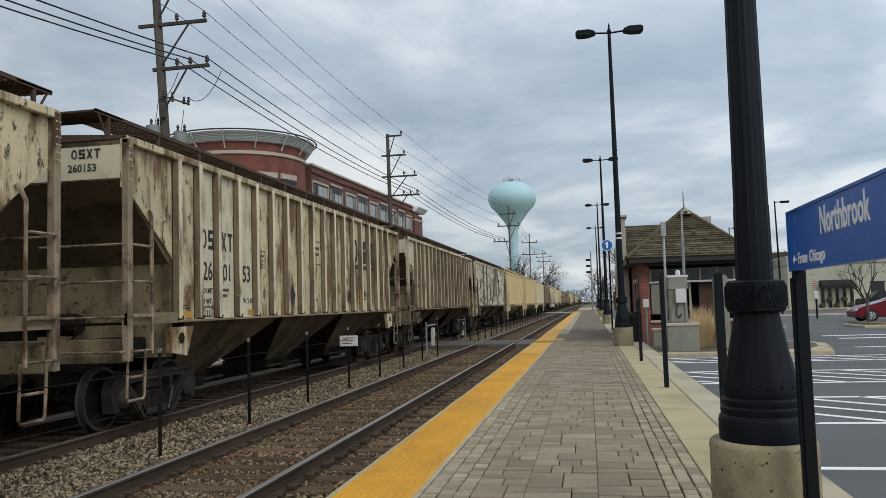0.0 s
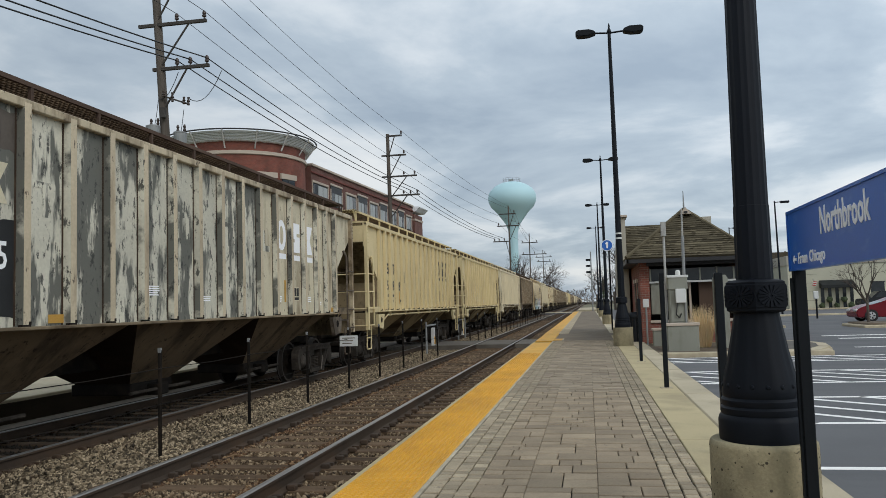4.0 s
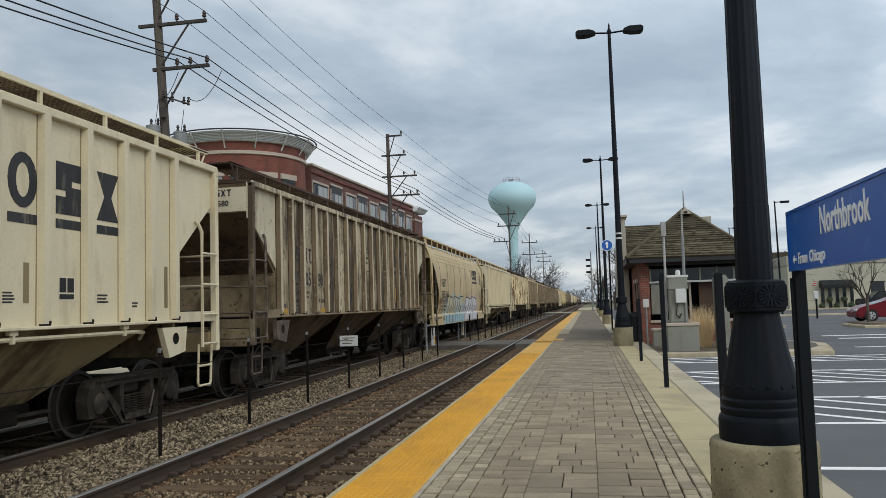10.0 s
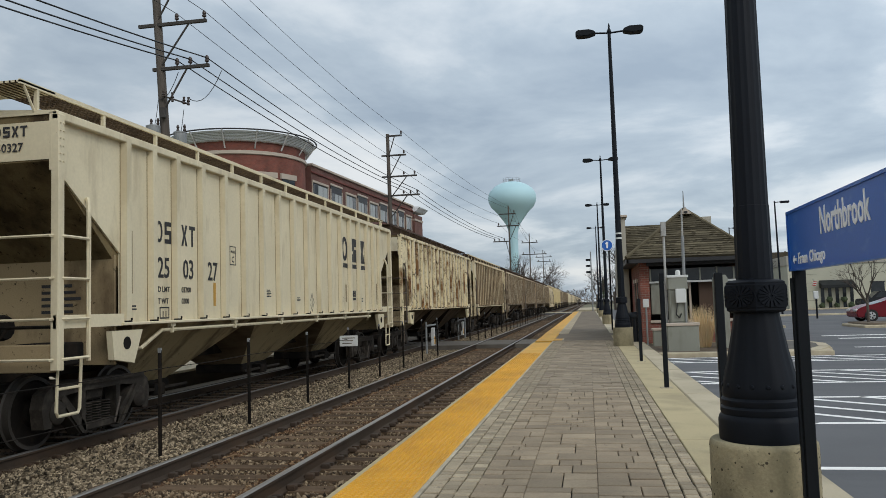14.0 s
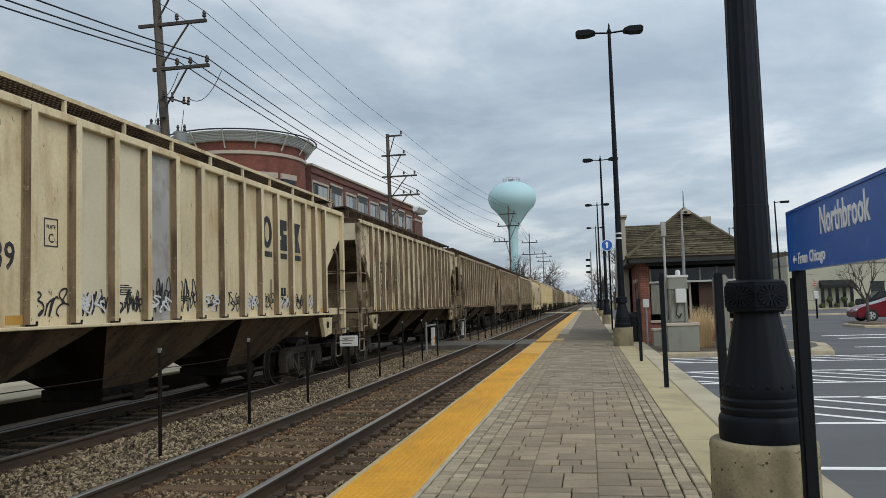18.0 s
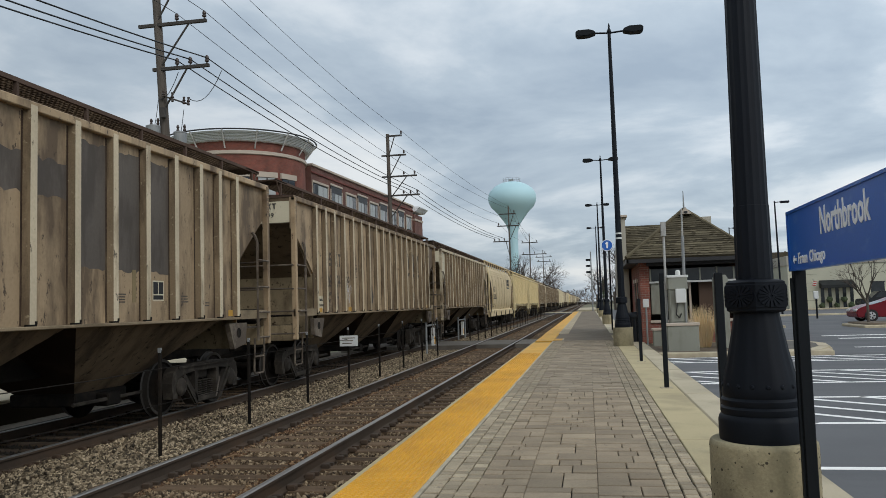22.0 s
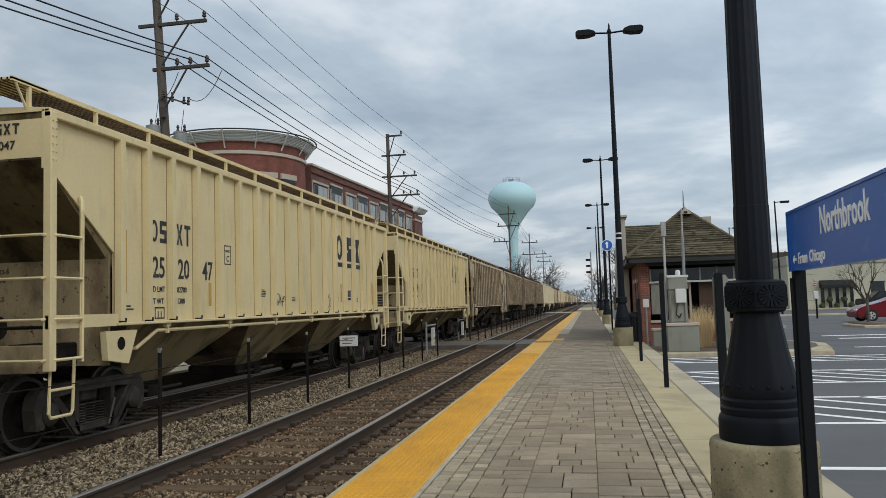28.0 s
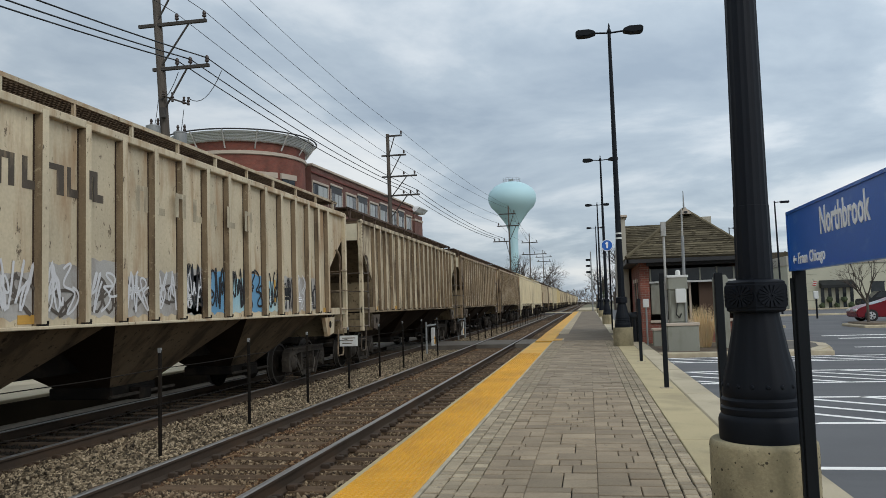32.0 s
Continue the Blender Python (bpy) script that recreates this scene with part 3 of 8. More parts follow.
def stones(name, count, area, size, z, parent, keep=None, seed=1):
    """Loose broken stones as one mesh: squashed, turned octahedra."""
    rng = np.random.RandomState(seed)
    x0, x1, y0, y1 = area
    pos = np.empty((count, 3))
    pos[:, 0] = rng.uniform(x0, x1, count)
    # more of them where the eye is near
    pos[:, 1] = y0 + (y1 - y0) * rng.uniform(0, 1, count) ** 1.7
    pos[:, 2] = z
    if keep is not None:
        pos = pos[keep(pos[:, 0], pos[:, 1])]
    n = len(pos)
    base = np.array([(1, 0, 0), (-1, 0, 0), (0, 1, 0), (0, -1, 0), (0, 0, 1), (0, 0, -1)], float)
    v = base[None] * rng.uniform(.55, 1.25, (n, 6, 1)) + rng.uniform(-.25, .25, (n, 6, 3))
    v *= (size * rng.uniform(.55, 1.3, n))[:, None, None] * np.array([1, 1, .8])
    q = rng.normal(size=(n, 4))
    q /= np.linalg.norm(q, axis=1)[:, None]
    w, a, b, c = q.T
    rot = np.stack([1 - 2 * (b * b + c * c), 2 * (a * b - c * w), 2 * (a * c + b * w), 2 * (a * b + c * w), 1 - 2 * (a * a + c * c), 2 * (b * c - a * w),
                    2 * (a * c - b * w), 2 * (b * c + a * w), 1 - 2 * (a * a + b * b)], 1).reshape(n, 3, 3)
    v = np.einsum("nij,nkj->nki", rot, v) + pos[:, None]
    tri = np.array([(0, 2, 4), (2, 1, 4), (1, 3, 4), (3, 0, 4), (2, 0, 5), (1, 2, 5), (3, 1, 5), (0, 3, 5)])
    f = (tri[None] + 6 * np.arange(n)[:, None, None]).reshape(-1, 3)
    me = bpy.data.meshes.new(name)
    me.from_pydata(v.reshape(-1, 3).tolist(), [], f.tolist())
    me.materials.append(parent[0])
    return tagged(new(name, me), parent[1], "ballast", kind="stuff")


def island_color(m, low, high, tint=None):
    """Vary a material from stone to stone of one mesh."""
    nt = m.node_tree
    g = nt.nodes.new("ShaderNodeNewGeometry")
    ramp = nt.nodes.new("ShaderNodeValToRGB")
    ramp.color_ramp.elements[0].color, ramp.color_ramp.elements[1].color = (*low, 1), (*high, 1)
    if tint:
        e = ramp.color_ramp.elements.new(0.5)
        e.color = (*tint, 1)
    nt.links.new(g.outputs["Random Per Island"], ramp.inputs[0])
    mul = next(n for n in nt.nodes if n.type == "MIX" and n.blend_type == "MULTIPLY")
    nt.links.new(ramp.outputs[0], mul.inputs[6])
    return m


M["paver_joined"] = material("paver_joined", (0.31, 0.25, 0.175), 0.85, 0, 5, 0.22, 0.2, (0.205, 0.165, 0.12), 0.5, (1.2, 1.2, 1), spec=0.2)
island_color(M["paver_joined"], (0.235, 0.19, 0.135), (0.34, 0.278, 0.20))
M["stone_between"] = material("stone_between", (0.2, 0.15, 0.1), 0.9, 0, 4, 0.3, 0.2)
island_color(M["stone"], (0.026, 0.02, 0.013), (0.45, 0.36, 0.24), (0.15, 0.115, 0.073))
island_color(M["stone_between"], (0.026, 0.018, 0.011), (0.36, 0.275, 0.175), (0.115, 0.076, 0.043))
M["stone_rust"] = material("stone_rust", (0.2, 0.1, 0.05), 0.9, 0, 4, 0.3, 0.2)
island_color(M["stone_rust"], (0.028, 0.016, 0.009), (0.27, 0.18, 0.10), (0.12, 0.062, 0.03))
on_tie = lambda y: np.abs(((y - 2.0 + .255) % .51) - .255) < .10
stones("ballast_stones", 64000, (-6.6, -4.75, 4, 60), .028, -.398, (M["stone"], "loose pale grey crushed stones between the tracks"),
       lambda x, y: np.abs(x + 4.63) > .09, 1)
stones("heaped_stones", 20000, (-6.86, -6.2, 5, 60), .028, -.366, (M["stone"], "grey-brown crushed stones heaped over the tie ends"), None, 8)
stones("rust_stained_stones", 9000, (-4.52, -4.2, 3.5, 50), .024, -.372, (M["stone_rust"], "rust-orange stones along the rails"), lambda x, y: np.random.RandomState(9).rand(len(y)) < .3 + .4 * (np.sin(y * 2.3) > 0), 9)
stones("rust_stained_stones", 9000, (-3.5, -3.2, 3.5, 50), .024, -.372, (M["stone_rust"], "rust-orange stones along the rails"), lambda x, y: np.random.RandomState(10).rand(len(y)) < .3 + .4 * (np.sin(y * 1.9 + 1) > 0), 10)
stones("rusty_ballast_stones", 44000, (-4.55, -3.15, 3.5, 60), .028, -.388, (M["stone_between"], "brown rust-stained crushed stones between the rails"),
       lambda x, y: ~on_tie(y) | (np.random.RandomState(5).rand(len(y)) < .28), 2)
stones("shoulder_stones", 18000, (-3.0, -2.0, 3.5, 45), .029, -.394, (M["stone_between"], "brown crushed stones below the platform edge"),
       lambda x, y: ~on_tie(y) | (x > -2.45) | (np.random.RandomState(6).rand(len(y)) < .2), 3)
# stones below the cars, darkened in colour to match the train's shade
stones("far_track_stones", 30000, (-9.2, -6.9, 6, 70), .034, -.39, (M["far_stone"], "crushed stones under the train, coloured dark for its shade"), lambda x, y: ~on_tie(y - 2.0) | (np.random.RandomState(7).rand(len(y)) < .45), 4)

# platform: concrete body, tactile strip, pavers, borders, concrete strip, kerb
PY0, PY1 = -12.0, 29.0
bm = B()
box(bm, -1.99, 1.34, PY0, PY1, -.6, -.03)
platform = solid("platform", bm, M["joint"], "low station platform paved in brown stone with a yellow tactile edge", "platform", kind="structure")
part("platform_edge", box(B(), -2.03, -1.965, PY0, PY1, -.55, -.012, .01), M["concrete"], platform)
# tactile plates with rows of domes
plate_mesh = cached("tactile_plate", lambda b: box(b, -.31, .31, -.605, .605, -.03, 0, .004), M["yellow"])


def dome_rows(b):
    for i in range(24):
        for j in range(11):
            x, y = -.27 + j * .054, -.58 + i * .0505
            t = [b.verts.new((x + sx * .0205, y + sy * .019, .0)) for sx, sy in ((-1, -1), (1, -1), (1, 1), (-1, 1))]
            u = [b.verts.new((x + sx * .011, y + sy * .011, .0165)) for sx, sy in ((-1, -1), (1, -1), (1, 1), (-1, 1))]
            b.faces.new(u)
            for k in range(4):
                b.faces.new((t[k], t[(k + 1) % 4], u[(k + 1) % 4], u[k]))
    return b


dome_mesh = cached("domes", dome_rows, M["yellow"])
y = PY0 + .61
while y < PY1 - .3:
    p = piece("tactile_plate", plate_mesh, platform, (-1.655, y, 0))
    if 3 < y < 22:
        tagged(piece("domes", dome_mesh, p, (0, 0, 0)), kind="stuff")
    y += 1.22
part("edge_line", box(B(), -1.34, -1.305, PY0, PY1, -.03, .003), M["edge_line"], platform, "pale edging line")


def brick_mesh(key, w, l, mat, h=.03):
    return cached((key, w, l), lambda b: box(b, -w / 2, w / 2, -l / 2, l / 2, -h, 0, .006), mat)


def course(name, x0, x1, y0, y1, lengths, mat, near, store):
    """One course of stones along the platform; those past near are joined."""
    y = y0 + random.uniform(0, .12)
    while y < y1:
        l = random.choice(lengths)
        z = random.uniform(-.003, .003)
        if y < near and y > 4.6:
            piece(name, brick_mesh(name, round(x1 - x0 - .010, 4), round(l - .020, 3), mat), platform, pose((x0 + x1) / 2 + random.uniform(-.004, .004), y + l / 2, z, random.uniform(-.8, .8), random.uniform(-.8, .8), random.uniform(-2, 2)))
        else:
            box(store, x0 + .005, x1 - .005, y + .010, y + l - .010, -.03, z)
        y += l


rest_c, rest_p = B(), B()
for i in range(3):
    course("cobble", -1.30 + i * .125, -1.175 + i * .125, PY0, PY1, [.10, .125, .15], M["cobble"], 12.4, rest_c)
    course("cobble", .51 + i * .11, .62 + i * .11, PY0, PY1, [.10, .125, .15], M["cobble"], 12.4, rest_c)
# pavers in three lanes, each row cut at random into two or three stones
for x0, x1 in ((-.925, -.527), (-.533, .013), (.007, .51)):
    y = PY0
    while y < PY1:
        d = random.choice((.16, .16, .24, .30))
        w = x1 - x0
        cuts = random.choice(((0, .5, 1), (0, .36, 1), (0, .64, 1), (0, .3, .62, 1), (0, .4, .75, 1), (0, 1)) if w > .45 else ((0, .5, 1), (0, .4, 1), (0, .62, 1), (0, 1)))
        for c0, c1 in zip(cuts, cuts[1:]):
            a0, a1 = x0 + w * c0, x0 + w * c1
            z = random.uniform(-.004, .003)
            if 4.6 < y < 12.6:
                piece("paver", brick_mesh("paver", round(a1 - a0 - .008, 3), round(d - .024, 3), M["paver"]), platform, pose((a0 + a1) / 2, y + d / 2, z, random.uniform(-.3, .3), random.uniform(-.3, .3), random.uniform(-.3, .3)))
            else:
                box(rest_p, a0 + .004, a1 - .004, y + .013, y + d - .013, -.03, z)
        y += d
tagged(part("cobbles_beyond", rest_c, M["cobble"], platform), kind="stuff")
tagged(part("pavers_beyond", rest_p, M["paver_joined"], platform), kind="stuff")
y = PY0
while y < PY1:
    l = 4.05
    part("concrete_strip", box(B(), .845, 1.325, y + .008, y + l - .008, -.2, .002, .006), M["concrete"], platform)
    part("kerb", box(B(), 1.332, 1.775, y + .008, y + l - .008, -.45, -.004, .03), M["kerb"], platform, "pale concrete kerb along the parking lot")
    y += l

# platform past the track crossing
bm = B()
box(bm, -1.99, 1.34, 35.2, 112, -.6, -.004)
platform_far = solid("platform_beyond", bm, M["paver_far"], "platform of brown pavers past the track crossing", "platform", kind="structure")
part("tactile_strip", box(B(), -1.99, -1.36, 35.2, 112, -.02, .008), M["yellow"], platform_far)
part("edge_line", box(B(), -1.36, -1.31, 35.2, 112, -.02, .008), M["edge_line"], platform_far)
part("cobble_strip", box(B(), -1.31, -.93, 35.2, 112, -.02, .006), M["cobble"], platform_far)
part("kerb", box(B(), .85, 1.775, 35.2, 112, -.45, .006, .02), M["kerb"], platform_far)
# pedestrian crossing of the tracks
cross = thing("track_crossing", (0, 33.4, 0), "grey concrete pedestrian crossing over the tracks", "track crossing", kind="structure")
for x0, x1 in ((-2.97, -1.985), (-4.52, -3.18), (-6.66, -4.74), (-8.24, -6.88), (-10.2, -8.45)):
    part("crossing_panel", box(B(), x0, x1, -1.8, 1.9, -.42, -.205, .01), M["crossing"], cross)
part("crossing_landing", box(B(), -1.3, 1.34, -4.4, 1.8, -.5, -.005), M["paver_far"], cross)
part("crossing_landing", box(B(), -1.985, -1.3, -4.4, 1.8, -.5, -.03), M["kerb"], cross)
part("crossing_tactile", box(B(), -1.97, -1.34, -4.4, 1.8, -.03, .004), M["yellow"], cross)
part("crossing_tactile", box(B(), -1.34, -1.02, -3.9, -2.6, -.03, .004), M["yellow"], cross)
part("crossing_edge", box(B(), -1.02, -.97, -3.9, -2.6, -.03, .006), M["edge_line"], cross)
# street that crosses the tracks past the platform
road = solid("cross_street", box(B(), -80, 60, 117, 126, -.5, -.19), M["asphalt"], "grey street that crosses the tracks past the platform", "street", kind="structure")
part("street_panel", box(B(), -10.5, -1.5, 117.5, 125.5, -.3, -.182), M["kerb"], road)
solid("second_platform", box(B(), -1.8, 1.4, 132, 176, -.6, .02, .02), M["kerb"], "pale end of the platform past the street", "platform", kind="structure")

# parking lot
bm = B()
box(bm, 1.72, 75, -30, 140, -.6, LOT)
lot = solid("parking_lot", bm, M["asphalt"], "dark grey asphalt parking lot with white stall lines", "parking lot", kind="structure")


def stripe(x0, y0, x1, y1, w=.11):
    a, b = Vector((x0, y0)), Vector((x1, y1))
    n = (b - a).normalized().orthogonal() * w / 2
    bm = B()
    prism(bm, [tuple(a - n), tuple(b - n), tuple(b + n), tuple(a + n)], LOT, LOT + .004, "z")
    part("stall_line", bm, M["white_line"], lot)


for yy in (5.1, 7.66, 10.3, 12.88, 15.0, 17.4, 19.9, 21.4):
    stripe(1.95, yy, 7.2, yy)
for y0, y1 in ((10.3, 12.88), (15.0, 17.4), (19.9, 21.4)):
    for k in range(-2, 7):
        x, h = 1.95 + k * 1.0, y1 - y0
        a, b = x, x + h * 1.05
        ya, yb = y1, y0
        if a < 1.95:
            ya, a = y1 - (1.95 - a) / 1.05, 1.95
        if b > 7.2:
            yb, b = y0 + (b - 7.2) / 1.05, 7.2
        if b - a > .3:
            stripe(a, ya, b, yb)
for yy in (29.5, 31.5):
    stripe(8.5, yy, 16, yy + .3, .3)
stripe(7.5, 24.6, 40, 27.5, .15)


# ---- the train: covered hopper cars ----
EAVE, SILL, HALF = 4.0, 1.515, 1.60
WALK = 4.30          # underside of the roof walk
PX = HALF - 0.088      # face of the side sheets, behind the ribs
POST = 0.68            # from the coupling to a car's corner post


def side_sheet(b, l, x, t):
    """A whole car side with the slanted cut at both ends; l: half length between the corner posts."""
    out = [(-l, EAVE), (-l, 3.32), (-l + .12, 3.32), (-l + 1.30, 2.42), (-l + 1.30, SILL), (l - 1.30, SILL), (l - 1.30, 2.42), (l - .12, 3.32), (l, 3.32), (l, EAVE)]
    return prism(b, out, x, x + t, "x")


def side_panels(car, lp, ribs, paints):
    """The near side, sheet by sheet between the ribs; paints: the paint of each panel (-1 and 99: the slanted ends)."""
    for e, k in ((-1, -1), (1, 99)):
        wide = round(lp - e * ribs[0 if e < 0 else -1], 3)
        out = [(e * u, v) for u, v in ((0, EAVE), (0, 3.32), (-.12, 3.32), (.075 - wide, 2.42), (.075 - wide, SILL), (-wide, SILL), (-wide, EAVE))]
        piece("end_sheet", cached(("end_sheet", e, wide, paints(k)), lambda q: prism(q, out, PX - .03, PX, "x"), M[paints(k)]), car, (0, e * lp, 0))
    for k, (y0, y1) in enumerate(zip(ribs, ribs[1:])):
        w = round((y1 - y0) / 2, 4)
        piece("side_panel", cached(("side_panel", w, paints(k)), lambda q: box(q, PX - .03, PX, -w, w, SILL, EAVE), M[paints(k)]), car, (0, (y0 + y1) / 2, 0))


def wheelset_mesh(b):
    for s in (-1, 1):
        prof = [(.06, .60), (.15, .60), (.17, .66), (.36, .67), (.40, .645), (.455, .645), (.475, .66), (.475, .675), (.448, .69), (.445, .775), (.40, .775), (.38, .745), (.17, .745), (.15, .80), (.08, .80), (.08, .95)]
        k = len(b.faces)
        lathe(b, [(r, s * h) for r, h in prof], 28, axis="x")
        b.faces.ensure_lookup_table()
        for f in b.faces[k + 7 * 28:k + 10 * 28]:
            f.material_index = 1
    rod(b, (-.65, 0, 0), (.65, 0, 0), .08, seg=10)
    bmesh.ops.recalc_face_normals(b, faces=b.faces)
    return b


def frame_mesh(s):
    def make(b):
        x0, x1 = sorted((s * .93, s * 1.10))
        half = [(1.13, .27), (1.17, .52), (1.12, .68), (1.00, .765), (.45, .79)]
        inner = [(.50, .655), (.78, .63), (.94, .55), (.99, .27)]
        prism(b, [(-y, z) for y, z in half] + [(y, z) for y, z in half[::-1]] + [(y, z) for y, z in inner[::-1]] + [(-y, z) for y, z in inner], x0, x1, "x")
        lip = sorted((x1 if s > 0 else x0, (x1 if s > 0 else x0) + s * .03))
        box(b, *lip, -.98, .98, .735, .778)
        for k in (-1, 1):
            prism(b, [(k * .74, .64), (k * .90, .58), (k * .45, .12), (k * .32, .14), (k * .33, .24)], x0, x1, "x")
            prism(b, [(k * .34, .66), (k * .43, .66), (k * .41, .2), (k * .33, .2)], x0, x1, "x")
            prism(b, [(k * .80, .64), (k * .86, .60), (k * .44, .13), (k * .37, .13)], *lip, "x")
        box(b, x0, x1, -.40, .40, .13, .24, .02)
        return b
    return make


def springs_mesh(s):
    def make(b):
        for y in (-.2, 0, .2):
            for k in range(7):
                z = .25 + k * .035
                lathe(b, [(.075, z), (.088, z + .009), (.075, z + .018)], 10, (s * 1.0, y, 0))
        return b
    return make


def truck(car, y, full):
    bolster = cached("bolster", lambda b: box(b, -1.0, 1.0, -.20, .20, .50, .76, .03), M["truck"])
    t = piece("truck", bolster, car, (0, y, 0))
    for s in (1, -1):
        piece("side_frame", cached(("side_frame", s), frame_mesh(s), M["truck"]), t, (0, 0, 0))
        if not full:
            continue
        tagged(piece("spring_nest", cached(("springs", s), springs_mesh(s), M["truck"]), t, (0, 0, 0)), kind="stuff")
        if s > 0:
            piece("wear_bar", cached("wear_bar", lambda b: rod(b, (1.14, .37, .50), (1.14, .24, .17), .016, seg=5), M["patch_grey"]), t, (0, 0, 0))
        for k in (-1, 1):
            piece("bearing_cap", cached("bearing_cap", lambda b: lathe(b, [(.13, -.09), (.15, -.05), (.15, .05), (.12, .08), (.05, .095)], 14, axis="x"), M["truck"], True), t, (s * 1.06, k * .89, .445))
    for k in (-1, 1):
        me = cached("wheelset", wheelset_mesh, M["wheel"], True)
        if len(me.materials) < 2:
            me.materials.append(M["wheel_rim"])
        w = piece("wheelset", me, t, (0, k * .89, .445))
        WHEELS[k].append(w)
    return t


WHEELS = {-1: [], 1: []}


RUNGS = (1.13, 1.59, 2.06, 2.55)


def side_ladder(car, look_, full, m, e, lp):
    """Rungs from the corner post to one stile whose top bends in to the side; e: which end."""
    def stile(q):
        tube(q, [(0, 0, 1.08), (0, 0, 2.88), (-.03, -e * .04, 3.0), (-.07, -e * .07, 3.06)], .028)
        return q

    def rungs(q, zs):
        for z in zs:
            tube(q, [(0, 0, z), (.02, e * .05, z), (.02, e * .46, z), (-.02, e * .52, z)], .019)
        return q
    at = Vector((HALF + .0, e * (lp - .57), 0))
    if not full:
        return tagged(piece("ladder", cached(("ladder", look_, e), lambda q: rungs(stile(q), RUNGS), m), car, at), kind="stuff")
    lad = piece("ladder", cached(("stile", look_, e), stile, m), car, at)
    for z in RUNGS:
        piece("rung", cached(("rung", look_, e), lambda q: rungs(q, (0,)), m), lad, (0, 0, z))


def grab_irons(car, look_, full, m, e, lp):
    """Long bars across the end, from the corner post inwards."""
    def bar(q, zs):
        for z in zs:
            tube(q, [(0, 0, z), (0, e * .05, z), (-1.22, e * .05, z), (-1.22, 0, z)], .018)
        return q
    at = Vector((HALF - .06, e * (lp + .002), 0))
    if not full:
        tagged(piece("grab_irons", cached(("grab_irons", look_, e), lambda q: bar(q, RUNGS[:3] + (2.6,)), m), car, at), kind="stuff")
        return
    for z in (1.13, 1.59, 2.06, 2.55):
        piece("grab_iron", cached(("grab_iron", look_, e), lambda q: bar(q, (0,)), m), car, at + Vector((0, 0, z)))


def hopper_bay(b, y0, y1, yb, hb):
    """A tapering hopper pocket below the sill, with its outlet gate."""
    top = [(-1.5, y0), (1.5, y0), (1.5, y1), (-1.5, y1)]
    low = [(-.45, yb - hb), (.45, yb - hb), (.45, yb + hb), (-.45, yb + hb)]
    t = [b.verts.new((x, y, SILL + .02)) for x, y in top]
    u = [b.verts.new((x, y, .52)) for x, y in low]
    b.faces.new(t)
    b.faces.new(u[::-1])
    for k in range(4):
        b.faces.new((t[k], u[k], u[(k + 1) % 4], t[(k + 1) % 4]))
    bmesh.ops.recalc_face_normals(b, faces=b.faces)
    return b


def bay(car, y0, y1, yb, hb, mat, slope="shaded_dirt"):
    """A hopper pocket; its slope sheets, front and rear, carry road dirt with their shade painted in."""
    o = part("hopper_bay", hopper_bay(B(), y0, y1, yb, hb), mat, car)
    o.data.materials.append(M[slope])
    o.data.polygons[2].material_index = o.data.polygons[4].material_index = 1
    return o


def logo(car, y, z, h, mat, w=.44, gap=.77, x=PX + .001):
    """The road's emblem as three plain dark shapes (an oval ring, a notched block, an hourglass) over short bars."""
    for i in range(3):
        b = B()
        yc = y + i * gap
        if i == 0:
            ring(b, yc, z, w, h, .46, .62, x, x + .004)
        elif i == 1:
            q = [(-.5, -.5), (.5, -.5), (.5, .04), (.12, .04), (.12, .16), (.5, .16), (.5, .5), (-.5, .5), (-.5, -.04), (-.12, -.04), (-.12, -.16), (-.5, -.16)]
            prism(b, [(yc + u * w, z + v * h) for u, v in q], x, x + .004, "x")
        else:
            q = [(-.5, -.5), (.5, -.5), (.16, 0), (.5, .5), (-.5, .5), (-.16, 0)]
            prism(b, [(yc + u * w, z + v * h) for u, v in q], x, x + .004, "x")
        part("emblem", b, mat, car)
        part("emblem_bar", prism(B(), [(yc - w / 2, z - .5 * h - .17), (yc + w / 2, z - .5 * h - .17), (yc + w / 2, z - .5 * h - .06), (yc - w / 2, z - .5 * h - .06)], x, x + .004, "x"), mat, car)


def mark_shape(kind, w, h):
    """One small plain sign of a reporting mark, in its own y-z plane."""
    def make(b):
        if kind == 0:
            ring(b, 0, 0, w, h, .55, .7, 0, .003, 14)
        elif kind == 1:
            q = [(-.5, -.5), (.5, -.5), (.5, .1), (-.2, .1), (-.2, .3), (.5, .3), (.5, .5), (-.5, .5), (-.5, -.1), (.2, -.1), (.2, -.3), (-.5, -.3)]
            prism(b, [(u * w, v * h) for u, v in q], 0, .003, "x")
        elif kind == 2:
            prism(b, [(u * w, v * h) for u, v in ((-.5, -.5), (-.2, -.5), (0, -.12), (.2, -.5), (.5, -.5), (.16, 0), (.5, .5), (.2, .5), (0, .12), (-.2, .5), (-.5, .5), (-.16, 0))], 0, .003, "x")
        elif kind == 4:
            prism(b, [(u * w, v * h) for u, v in ((-.5, -.5), (-.18, -.5), (-.18, .3), (.18, .3), (.18, -.5), (.5, -.5), (.5, .5), (-.5, .5))], 0, .003, "x")
        elif kind == 5:
            prism(b, [(u * w, v * h) for u, v in ((-.5, -.5), (.5, -.5), (.5, -.22), (-.16, -.22), (-.16, .5), (-.5, .5))], 0, .003, "x")
        else:
            prism(b, [(u * w, v * h) for u, v in ((-.14, -.5), (.14, -.5), (.14, .32), (.5, .32), (.5, .5), (-.5, .5), (-.5, .32), (-.14, .32))], 0, .003, "x")
        return b
    return make


